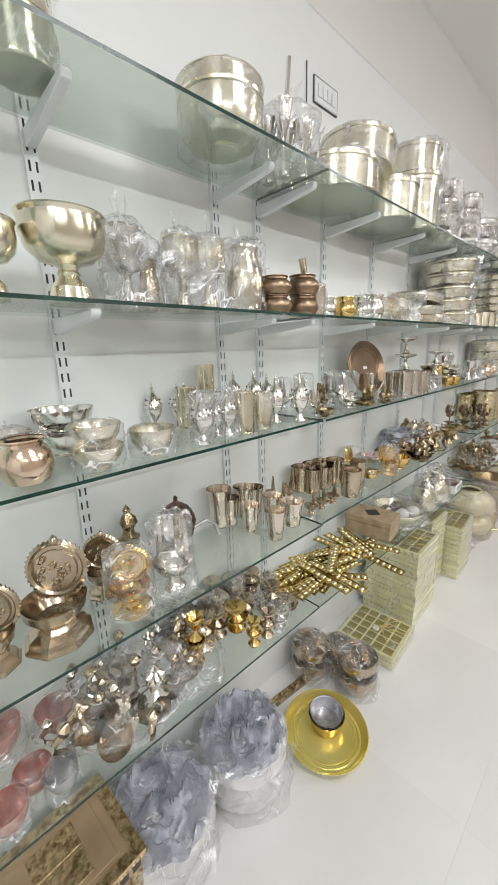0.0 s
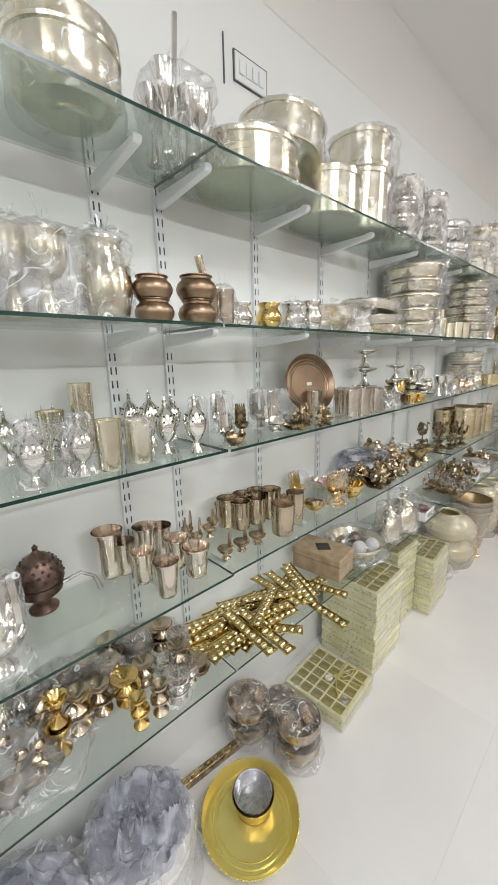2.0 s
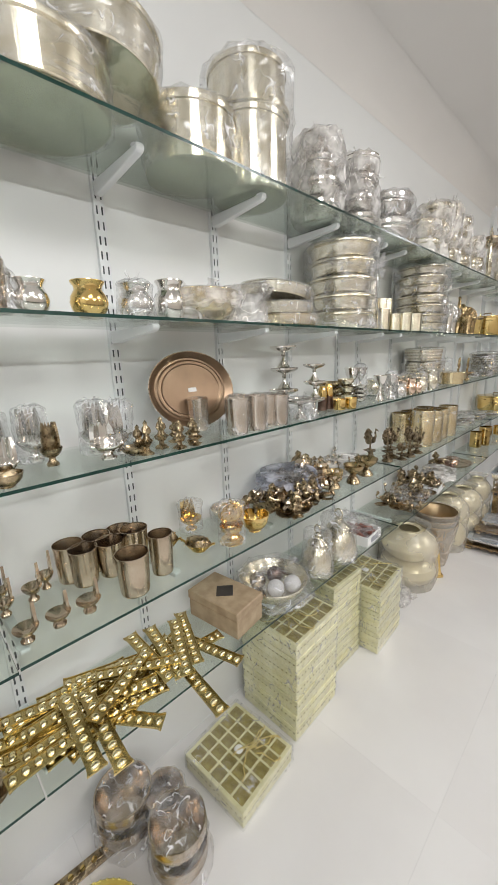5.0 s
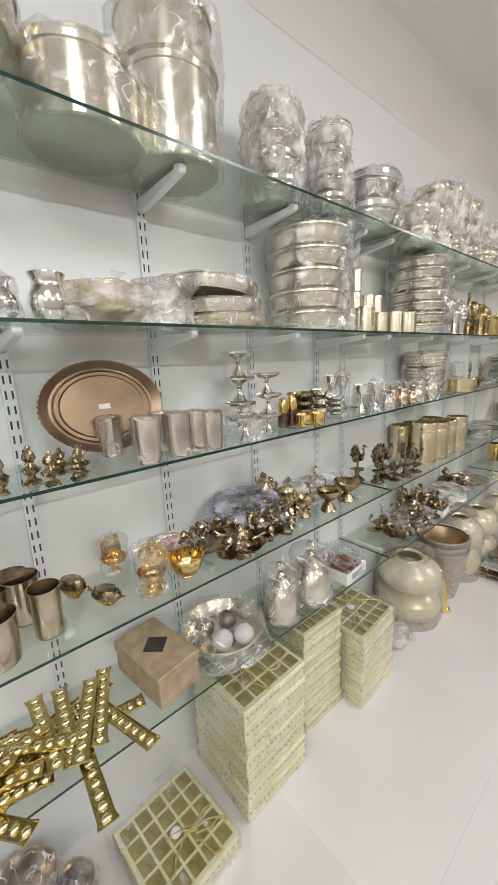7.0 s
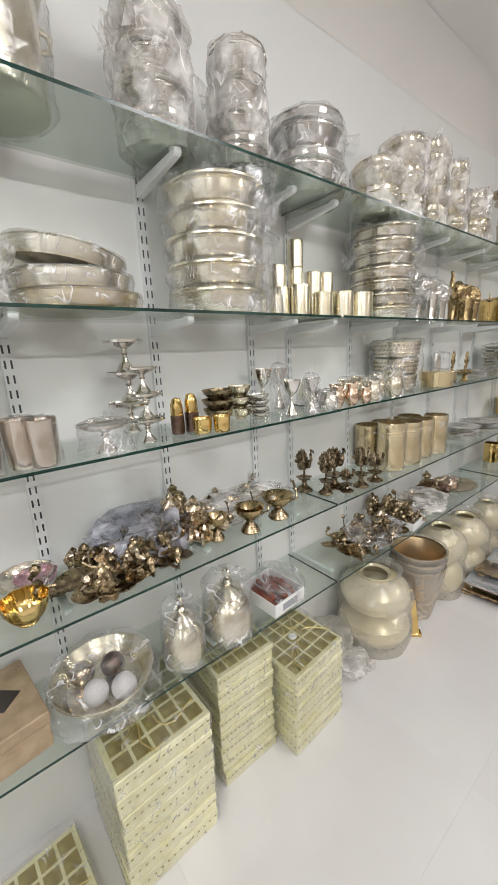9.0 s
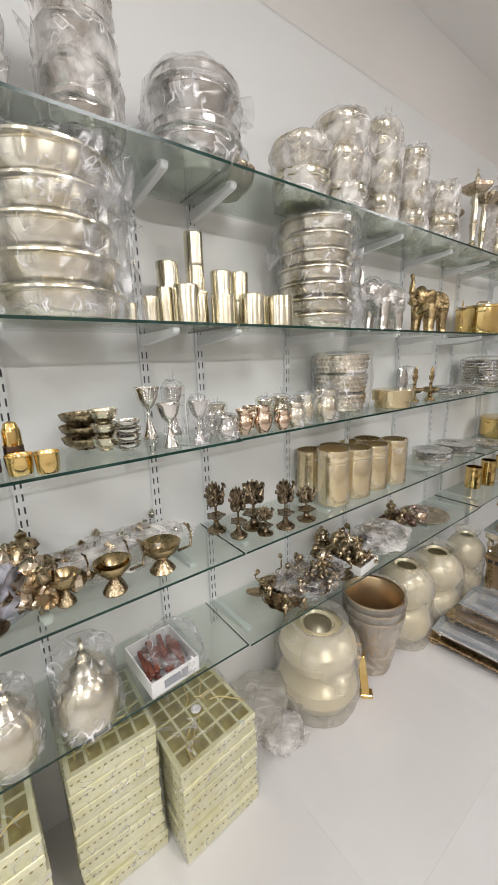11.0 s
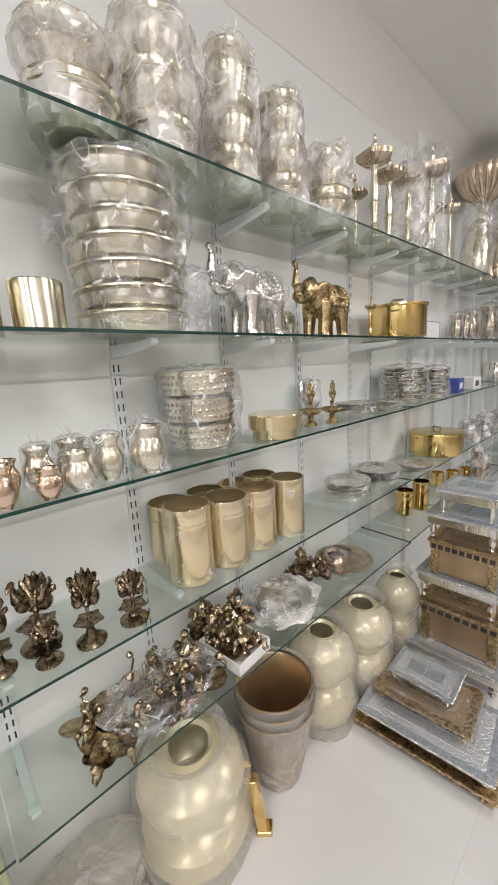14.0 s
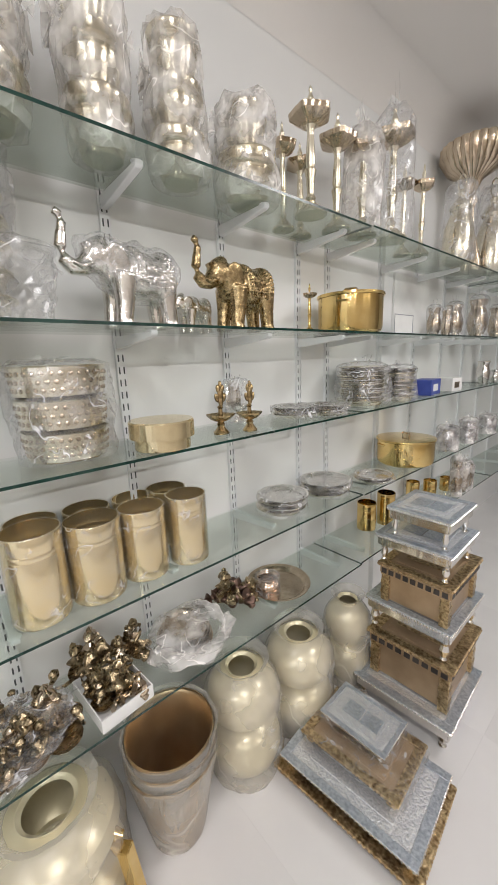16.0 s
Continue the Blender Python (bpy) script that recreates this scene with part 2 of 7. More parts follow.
cv.faces.new((ends[0][-1], corner[0], corner[1], ends[1][-1]))
solid("cove_trim", cv, M_CEIL, Matrix(), "smooth plaster cove between wall and ceiling", "cove", kind="structure")

# lamps set flush in the ceiling over the aisle
LAMP_AT = [(0.75, -0.9), (0.75, 0.8), (0.75, 2.6), (0.75, 5.0)]
for lx, ly in LAMP_AT:
    fixture = thing("ceiling_light", pose(lx, ly, CEIL), "square white flush ceiling panel light, switched on", "ceiling light", "ceiling lights")
    fb = bmesh.new()
    for a in ((-0.32, -0.29, -0.32, 0.32), (0.29, 0.32, -0.32, 0.32), (-0.29, 0.29, -0.32, -0.29), (-0.29, 0.29, 0.29, 0.32)):
        add_box(fb, a[0], a[1], a[2], a[3], -0.02, 0.0, 0.002)
    part("frame", fb, M_WHITE, fixture, smooth=False)
    ld = bpy.data.lights.new("panel_lamp", "AREA")
    ld.shape, ld.size, ld.energy, ld.color = "SQUARE", 0.56, LAMP_WATTS, LAMP_COLOUR
    lo = new("panel_lamp", ld)
    lo.parent = fixture
    lo.matrix_basis = pose(0, 0, -0.012)


# unseen fill lights, added high on the opposite wall to brighten the shelf wall
for ly, fill_colour in ((-0.7, (0.90, 0.97, 1.0)), (1.6, (0.98, 0.98, 0.97)), (4.2, (1.0, 0.95, 0.90))):
    batten = thing("tube_light", pose(EAST_X, ly, 2.28), "added unseen fill light on a white wall batten", "tube light", "tube lights")
    part("batten", box(-0.03, 0, -0.62, 0.62, -0.03, 0.03, 0.003), M_WHITE, batten, smooth=False)
    td = bpy.data.lights.new("fill_lamp", "AREA")
    td.shape, td.size, td.size_y, td.energy, td.color = "RECTANGLE", 0.05, 1.18, FILL_WATTS, fill_colour
    to = new("fill_lamp", td)
    to.parent = batten
    to.matrix_basis = pose(-0.036, 0, 0, 0, 90, 0)


# ---- glass shelving ----
CHANNELS = (-1.45, -1.1, -0.62, -0.17, 0.276, 0.733, 0.899, 1.25, 1.613, 1.975, 2.329, 2.51, 2.88, 3.25, 3.623, 3.991, 4.178, 4.6, 4.98, 5.36, 5.73, 6.1, 6.48)


def channel_mesh():
    """A slotted upright: a white face with two rows of punched slots, open to the strip behind."""
    bm = bmesh.new()
    xs = (-0.013, -0.0085, -0.0045, 0.0045, 0.0085, 0.013)
    z0, z1, pitch, hole = 0.42, 1.90, 0.034, 0.019
    zs, z = [z0], z0 + 0.008
    while z + hole < z1:
        zs += [z, z + hole]
        z += pitch
    zs.append(z1)
    grid = [[bm.verts.new((0.012, x, zz)) for x in xs] for zz in zs]
    for r in range(len(zs) - 1):
        for c in range(5):
            if r % 2 == 1 and c in (1, 3):
                continue
            bm.faces.new((grid[r][c], grid[r][c + 1], grid[r + 1][c + 1], grid[r + 1][c]))
    add_box(bm, 0.0, 0.0115, -0.013, -0.0125, z0, z1)
    add_box(bm, 0.0, 0.0115, 0.0125, 0.013, z0, z1)
    return bm


CH_FACE = mesh_of(channel_mesh(), "face", M_WHITE)
# dark backing strip: its colour paints the shade inside the slots
CH_SLOT_SHADE = mesh_of(box(0.0, 0.004, -0.0124, 0.0124, 0.42, 1.90), "hollow", M_SLOT)


def bracket_mesh():
    """A tapered steel arm with a flat lower flange."""
    bm = bmesh.new()
    side = [(0.012, -0.002), (0.012, -0.034), (0.045, -0.033), (0.220, -0.016), (0.226, -0.010), (0.226, -0.002)]
    w = 0.009
    a = [bm.verts.new((x, -w, z)) for x, z in side]
    b = [bm.verts.new((x, w, z)) for x, z in side]
    bm.faces.new(a[::-1])
    bm.faces.new(b)
    for i in range(len(side)):
        j = (i + 1) % len(side)
        bm.faces.new((a[i], a[j], b[j], b[i]))
    bmesh.ops.recalc_face_normals(bm, faces=bm.faces)
    bmesh.ops.bevel(bm, geom=list(bm.edges), offset=0.0018, segments=1, affect="EDGES")
    return bm


BRACKET = mesh_of(bracket_mesh(), "bracket", M_WHITE)
PAD = mesh_of(lathe([(0, -0.0018), (0.012, -0.0018), (0.0135, -0.0006), (0.012, 0.0), (0, 0.0)], seg=20), "pad", M_WHITE, True)
for cy in CHANNELS:
    up = thing("shelf_upright", pose(WALL_X, cy, 0), "white slotted steel shelf upright fixed to the wall", "shelf upright", "slotted shelf uprights")
    for nm, me in (("face", CH_FACE), ("hollow", CH_SLOT_SHADE)):
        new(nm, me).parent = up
    for sz in (S1, S2, S3, S4, S5):
        b = new("bracket", BRACKET)
        b.parent = up
        b.matrix_basis = pose(0, 0, sz - 0.0068)
        pd = new("pad", PAD)
        pd.parent = b
        pd.matrix_basis = pose(0.213, 0, -0.0002)


def glass_mesh(length, edge):
    """The clear faces of a pane, or the polished green band round it."""
    bm = add_box(bmesh.new(), 0.0, 0.254, 0.0, length, -0.0065, 0.0)
    bm.normal_update()
    bmesh.ops.delete(bm, geom=[f for f in bm.faces if (abs(f.normal.z) > 0.5) == edge or f.normal.x < -0.5 or f.normal.y < -0.5], context="FACES_ONLY")
    return bm


PANELS = ((-2.3, -0.715), (-0.711, 0.874), (0.878, 2.464), (2.468, 4.055), (4.059, 5.65), (5.654, 7.24))
for si, sz in enumerate((S1, S2, S3, S4, S5)):
    for pi, (p0, p1) in enumerate(PANELS):
        sh = thing("glass_shelf", pose(FRONT - 0.254 + (0.006 if (pi + si) % 3 == 1 else 0.0), p0, sz), "clear glass shelf with a green polished edge on white brackets", "shelf", "glass shelves")
        part("pane", glass_mesh(p1 - p0, False), M_HAZY_TOP if si == 0 else M_GLASS, sh, smooth=False)
        part("polished_edge", glass_mesh(p1 - p0, True), M_EDGE, sh, "dark green polished edge", smooth=False)

# ---- metals, films and papers ----
def metal(name, a, b, rough, scale=14, bump=(25, 0.12), rv=0.08):
    return surface(name, a, b, scale, rough, 1.0, bump, rand=0.08, rough_var=rv)


M_PALE = metal("pale_polished_brass", (0.73, 0.67, 0.52), (0.88, 0.83, 0.69), 0.2)
M_ROSE = metal("rosy_pale_brass", (0.70, 0.61, 0.53), (0.84, 0.76, 0.68), 0.15)
M_STRIP = metal("olive_gold_brass", (0.46, 0.35, 0.14), (0.64, 0.51, 0.23), 0.25)
M_STUD = metal("bright_stud_brass", (0.80, 0.70, 0.42), (0.90, 0.82, 0.56), 0.2)
M_SILVER = metal("polished_silver_plate", (0.76, 0.73, 0.69), (0.86, 0.84, 0.81), 0.12)
M_GOLD = metal("yellow_polished_brass", (0.72, 0.50, 0.18), (0.82, 0.62, 0.28), 0.13)
M_BRONZE = metal("bronze_brass", (0.46, 0.375, 0.28), (0.64, 0.54, 0.42), 0.2)
M_OLDGOLD = metal("old_gold_casting", (0.33, 0.24, 0.125), (0.56, 0.43, 0.24), 0.26, 14, (40, 0.45))
M_ANTIQUE = metal("antiqued_brass", (0.15, 0.11, 0.065), (0.56, 0.45, 0.29), 0.28, 45, (90, 0.5))
M_AGED = metal("dark_aged_brass", (0.085, 0.062, 0.042), (0.38, 0.30, 0.20), 0.28, 60, (90, 0.6))
M_DARK = metal("dark_oxidised_metal", (0.12, 0.075, 0.06), (0.24, 0.16, 0.13), 0.4, 40, (80, 0.4))
M_COPPER = metal("hammered_copper", (0.66, 0.50, 0.39), (0.80, 0.65, 0.51), 0.16, 12, (55, 0.6))
M_TRAY = metal("coppery_tray_metal", (0.24, 0.165, 0.11), (0.38, 0.27, 0.185), 0.36, 6, (20, 0.1))
M_SATIN = metal("satin_brass_sheet", (0.74, 0.60, 0.35), (0.86, 0.74, 0.49), 0.15, 5, (8, 0.06))
M_EMBOSS = surface("embossed_silver_sheet", (0.64, 0.67, 0.72), (0.90, 0.92, 0.95), 130, 0.26, 0.6, (130, 0.9, 0.003))
M_PANEL = surface("blue_grey_embossed_panel", (0.36, 0.41, 0.48), (0.60, 0.65, 0.71), 110, 0.28, 0.6, (120, 0.7, 0.003))
M_GILT = metal("embossed_gilt_sheet", (0.26, 0.17, 0.08), (0.74, 0.58, 0.34), 0.3, 85, (85, 1.0, 0.004))
M_GILTWOOD = surface("gold_lacquered_board", (0.36, 0.25, 0.15), (0.48, 0.35, 0.22), 8, 0.3, 0.45, (40, 0.1))
M_PEARL = surface("pearly_cream_lacquer", (0.80, 0.72, 0.48), (0.88, 0.82, 0.62), 5, 0.28, 0.35, (30, 0.08), coat=0.3)
M_WOOD = surface("pale_brown_wood", (0.33, 0.24, 0.15), (0.46, 0.35, 0.23), 24, 0.5, 0.0, (90, 0.2))
M_BLACK = surface("dark_inlay", (0.03, 0.025, 0.022), (0.06, 0.05, 0.045), 20, 0.5)
M_BROWNCARD = surface("rust_brown_goods", (0.16, 0.045, 0.03), (0.30, 0.10, 0.06), 60, 0.45)
M_CARD = surface("white_card", (0.78, 0.78, 0.77), (0.84, 0.84, 0.83), 12, 0.6)
M_PRINT = surface("grey_print", (0.28, 0.29, 0.33), (0.36, 0.37, 0.40), 30, 0.6)
M_BLUECARD = surface("blue_printed_card", (0.03, 0.05, 0.30), (0.06, 0.10, 0.42), 12, 0.4)
M_BOX = surface("pale_green_gold_paper", (0.74, 0.71, 0.42), (0.86, 0.84, 0.60), 26, 0.35, 0.25, (60, 0.3), rand=0.06)
M_BOXTOP = surface("olive_window_panel", (0.24, 0.19, 0.06), (0.40, 0.34, 0.12), 30, 0.3, 0.3, (60, 0.3), rand=0.1)
M_CORD = surface("gold_cord", (0.62, 0.50, 0.18), (0.78, 0.66, 0.30), 90, 0.35, 0.6)
M_PLATE = surface("olive_gold_enamel", (0.68, 0.58, 0.16), (0.80, 0.71, 0.26), 5, 0.2, 0.55, (20, 0.05))
M_TAN = surface("tan_lacquered_brass", (0.46, 0.33, 0.19), (0.60, 0.45, 0.28), 6, 0.32, 0.45, (20, 0.1))
M_PAPER = surface("white_wrapping_paper", (0.66, 0.65, 0.66), (0.80, 0.79, 0.79), 16, 0.7, 0.0, (35, 0.5))
M_RED = surface("red_plastic", (0.55, 0.04, 0.04), (0.65, 0.07, 0.06), 10, 0.3)
M_PINK = surface("pink_glazed_metal", (0.50, 0.22, 0.28), (0.66, 0.36, 0.42), 20, 0.2, 0.6)
M_REDBROWN = surface("rosy_copper_foil", (0.60, 0.28, 0.24), (0.80, 0.48, 0.42), 24, 0.22, 0.6, (40, 0.5))
M_GREYMETAL = surface("grey_foil", (0.45, 0.45, 0.47), (0.66, 0.66, 0.68), 30, 0.25, 0.8, (40, 0.6))

for mm in (M_SATIN, M_TAN):
    mm.node_tree.nodes["Principled BSDF"].inputs["Metallic"].default_value = 0.85
for mm in (M_PALE, M_ROSE, M_SILVER, M_GOLD, M_SATIN, M_BRONZE):
    spun(streaked(mm, 48.0, 0.3))

M_CLEAR = clear_film("clear_crinkled_film", (0.96, 0.96, 0.96), 0.11, 1.5, (40, 0.30), 0.16, fold_glints=0.75)
M_MILKY = clear_film("milky_polythene", (0.93, 0.92, 0.91), 0.34, 1.1, (24, 0.22), 0.2, (0.90, 0.88, 0.86), fold_glints=0.65)
M_BAG = clear_film("thick_milky_bag", (0.93, 0.92, 0.89), 0.29, 1.1, (9, 0.12), 0.22, (0.86, 0.83, 0.77), fold_glints=0.3, patchy=0.25)
M_SLEEVE = clear_film("tight_clear_sleeve", (0.98, 0.98, 0.975), 0.035, 1.6, (34, 0.30), 0.13, fold_glints=0.5)
M_BLUEBAG = clear_film("grey_blue_polythene", (0.74, 0.75, 0.80), 0.46, 1.3, (22, 0.30), 0.22, (0.56, 0.57, 0.65), fold_glints=0.35)
M_JAR = clear_film("clear_moulded_glass", (0.97, 0.965, 0.95), 0.04, 2.6, (70, 0.6), 0.05)


def ground(x, y, z, turn=0.0, r=0.0):
    """Stands a thing of radius r on its support, clear of the wall and the uprights."""
    back = max(WALL_X + 0.014 + 1.04 * r, FRONT - 0.252 + 0.85 * r)
    if r and x < back:
        x, y = back, y - 0.85 * (back - x)
    return pose(x, y, z + 0.0006, 0, 0, turn)


def prof(points, r, h, wall=0.0):
    """Unit profile to metres; wall > 0 turns it inwards into a hollow vessel."""
    out = [(a * r, b * h) for a, b in points]
    if wall:
        start = 1
        waist = min(range(1, len(points)), key=lambda i: points[i][0])
        if points[waist][0] < 0.35 and waist > 2:
            start = waist
        inner = [(max(a - wall, 0.0), b + (wall if start > 1 else 0.0)) for a, b in out[start:] if a > 0.2 * r]
        inner[-1] = (inner[-1][0], out[-1][1])
        inner = [(a, max(b, 0.012 * h + wall)) for a, b in inner][::-1]
        out = out + inner + [(0.0, inner[-1][1])]
    return out


TUMBLER = [(0, 0), (0.62, 0), (0.68, 0.03), (0.64, 0.08), (0.70, 0.16), (0.78, 0.5), (0.88, 0.85), (0.99, 0.97), (1.0, 1.0)]
STRAIGHT = [(0, 0), (0.80, 0), (0.84, 0.02), (0.86, 0.06), (0.92, 0.5), (0.97, 0.94), (1.0, 0.97), (1.0, 1.0)]
CYLINDER = [(0, 0), (0.97, 0), (1.0, 0.015), (1.0, 0.06), (1.0, 0.4), (1.0, 0.74), (0.985, 0.755), (1.0, 0.77), (1.0, 0.80), (0.985, 0.815), (1.0, 0.83), (1.0, 0.99), (0.985, 1.0)]
CANISTER = [(0, 0), (0.96, 0), (0.98, 0.03), (0.98, 0.80), (1.0, 0.81), (1.0, 0.95), (0.95, 0.985), (0.3, 1.0), (0, 1.0)]
BOWL = [(0, 0), (0.45, 0), (0.48, 0.05), (0.45, 0.09), (0.72, 0.28), (0.90, 0.55), (0.97, 0.85), (1.0, 0.96), (1.0, 1.0)]
TUB = [(0, 0), (0.76, 0), (0.80, 0.03), (0.84, 0.12), (0.885, 0.45), (0.91, 0.74), (0.90, 0.78), (0.985, 0.80), (1.01, 0.84), (1.01, 0.91), (0.97, 0.94), (0.95, 1.0)]
DRUM = [(0, 0), (0.93, 0), (0.97, 0.012), (0.99, 0.04), (0.99, 0.10), (0.985, 0.45), (0.985, 0.80), (0.985, 0.85), (1.02, 0.86), (1.025, 0.93), (1.0, 0.945), (1.0, 0.97), (1.0, 1.0)]
RIMMED = [(0, 0), (0.60, 0), (0.64, 0.03), (0.66, 0.09), (0.80, 0.30), (0.90, 0.50), (0.93, 0.58), (0.90, 0.62), (0.90, 0.66), (0.99, 0.70), (1.02, 0.74), (1.0, 0.78), (0.955, 0.80), (0.955, 0.93), (0.98, 0.97), (0.96, 1.0)]
DEEP = [(0, 0), (0.44, 0), (0.47, 0.02), (0.46, 0.05), (0.80, 0.13), (0.95, 0.27), (0.985, 0.45), (0.98, 0.70), (1.02, 0.72), (1.03, 0.76), (1.0, 0.78), (0.99, 0.96), (1.01, 0.98), (1.0, 1.0)]
PAN = [(0, 0), (0.90, 0), (0.94, 0.06), (0.97, 0.5), (0.99, 0.9), (1.02, 0.94), (1.0, 1.0)]
LOTA = [(0, 0), (0.56, 0), (0.60, 0.04), (0.70, 0.09), (0.92, 0.24), (1.0, 0.42), (0.95, 0.58), (0.78, 0.72), (0.72, 0.78), (0.74, 0.86), (0.86, 0.95), (0.90, 0.98), (0.89, 1.0)]
HANDI = [(0, 0), (0.60, 0), (0.80, 0.06), (0.97, 0.30), (1.0, 0.48), (0.90, 0.70), (0.72, 0.84), (0.72, 0.92), (0.80, 0.97), (0.79, 1.0)]
FOOTED = [(0, 0), (0.52, 0), (0.54, 0.04), (0.50, 0.10), (0.47, 0.20), (0.30, 0.29), (0.24, 0.33), (0.27, 0.36), (0.22, 0.40), (0.28, 0.45), (0.62, 0.50), (0.88, 0.62), (0.98, 0.78), (0.96, 0.94), (1.02, 0.98), (1.0, 1.0)]
GOBLET = [(0, 0), (0.62, 0), (0.64, 0.04), (0.50, 0.12), (0.30, 0.28), (0.14, 0.42), (0.20, 0.47), (0.12, 0.52), (0.20, 0.58), (0.55, 0.66), (0.80, 0.80), (0.90, 0.92), (1.0, 0.98), (1.0, 1.0)]
STAND = [(0, 0), (0.45, 0), (0.47, 0.06), (0.34, 0.18), (0.16, 0.36), (0.12, 0.52), (0.20, 0.58), (0.12, 0.64), (0.30, 0.74), (0.78, 0.82), (1.0, 0.92), (1.0, 1.0)]
MATKA = [(0, 0), (0.40, 0), (0.62, 0.04), (0.90, 0.24), (1.0, 0.46), (0.94, 0.68), (0.74, 0.83), (0.52, 0.895), (0.40, 0.92), (0.38, 0.95), (0.44, 0.985), (0.45, 1.0)]
BUCKET = [(0, 0), (0.60, 0), (0.63, 0.02), (0.80, 0.5), (0.97, 0.95), (1.01, 0.97), (1.0, 1.0)]
JARP = [(0, 0), (0.84, 0), (0.93, 0.03), (1.0, 0.16), (0.99, 0.36), (0.90, 0.56), (0.68, 0.72), (0.54, 0.78), (0.52, 0.82), (0.62, 0.85)]


def film_mesh(r, h, seed, top=0.25, seg=34, rings=18, loose=0.10, tail=0.0, waists=0):
    """A crumpled plastic wrap round a thing of radius r and height h, gathered at its top."""
    rng = random.Random(seed)
    off = Vector((rng.random() * 50, rng.random() * 50, rng.random() * 50))
    bm = bmesh.new()
    rows = []
    for k in range(rings + 1):
        u = k / rings
        z = h * (0.002 + 1.0 * min(u / 0.8, 1.0)) + (h * top * 0.5 * math.sin(max(0, (u - 0.8) / 0.2) * 1.9))
        base = r * (1.03 + loose * 0.5 * math.sin(u * 5 + seed)) if u <= 0.8 else r * (1.03 - 0.8 * ((u - 0.8) / 0.2))
        if waists and u <= 0.8:
            base *= 1 - 0.10 * (1 - abs(math.sin(math.pi * waists * u / 0.8))) ** 2
        row = []
        for i in range(seg):
            a = 2 * math.pi * i / seg
            q = Vector((math.cos(a) * 2.4, math.sin(a) * 2.4, u * 5)) + off
            n1 = noise.noise(q) + 0.7 * abs(noise.noise(q * 2.9)) + 0.35 * noise.noise(q * 6.1)
            k2 = base * (1 + max(-0.02, loose * n1))
            zz = z + (h * 0.06 * noise.noise(q * 1.7 + Vector((9, 3, 1))) if k else 0)
            row.append(bm.verts.new((k2 * math.cos(a), k2 * math.sin(a), max(0.0008, zz))))
        rows.append(row)
    for lo, hi in zip(rows, rows[1:]):
        for i in range(seg):
            j = (i + 1) % seg
            bm.faces.new((lo[i], lo[j], hi[j], hi[i]))
    tip = bm.verts.new((rows[-1][0].co.x * 0.3, rows[-1][0].co.y * 0.3, h * (1 + top * 0.55)))
    for i in range(seg):
        bm.faces.new((rows[-1][i], rows[-1][(i + 1) % seg], tip))
    # the gathered end stands up as a ragged tuft, and loose flaps hang off the side
    for s in range(4):
        i = rng.randrange(seg)
        p0, p1 = rows[-1][i], rows[-1][(i + 2) % seg]
        d = Vector((p0.co.x, p0.co.y, 0)).normalized() * r
        z0, z1 = h * (1 + top * rng.uniform(0.8, 1.6)), h * (1 + top * rng.uniform(0.8, 1.6))
        q0 = bm.verts.new((p0.co.x + d.x * 0.3 * rng.random() - d.y * 0.1, p0.co.y + d.y * 0.3 * rng.random() + d.x * 0.1, z0))
        q1 = bm.verts.new((p1.co.x + d.x * 0.3 * rng.random() + d.y * 0.1, p1.co.y + d.y * 0.3 * rng.random() - d.x * 0.1, z1))
        bm.faces.new((p0, p1, q1, q0))
    if tail:
        for s in range(3):
            i0 = rng.randrange(seg)
            row = rows[int(rings * 0.6)]
            out = []
            for i in range(6):
                v = row[(i0 + i) % seg]
                k = 1.0 + tail * (0.5 + 0.6 * rng.random())
                out.append((v, bm.verts.new((v.co.x * k, v.co.y * k, v.co.z * rng.uniform(0.8, 1.25)))))
            for (a1, b1), (a2, b2) in zip(out, out[1:]):
                bm.faces.new((a1, a2, b2, b1))
    return bm


def wrap(parent, r, h, seed, mat=None, **kw):
    return part("plastic_wrap", film_mesh(r, h, seed, **kw), mat or M_CLEAR, parent, "crinkled see-through plastic wrap", smooth=False)


SEED = [0]


def next_seed():
    SEED[0] += 1
    return SEED[0]


def vessel(name, x, y, z, r, h, profile, mat, label, category, group="", wall=0.0012, film=None, seg=28, turn=0.0, tilt=0.0, wobble=None, **kw):
    """A turned metal vessel that stands on its base, bare or in plastic."""
    s = next_seed()
    if film is None and not tilt:
        return solid(name, lathe(prof(profile, r, h, wall), seg=seg, wobble=wobble), mat, ground(x, y, z, s * 37, r=r), label, category, group)
    lift = r * 0.9 * math.sin(radians(abs(tilt)))
    e = thing(name, ground(x, y, z + lift, turn if tilt else s * 37, r) @ pose(0, 0, 0, tilt), label, category, group)
    part("body", lathe(prof(profile, r, h, wall), seg=seg, wobble=wobble), mat, e)
    if film is not None:
        wrap(e, r * 1.0, h, s, film, **kw)
    return e


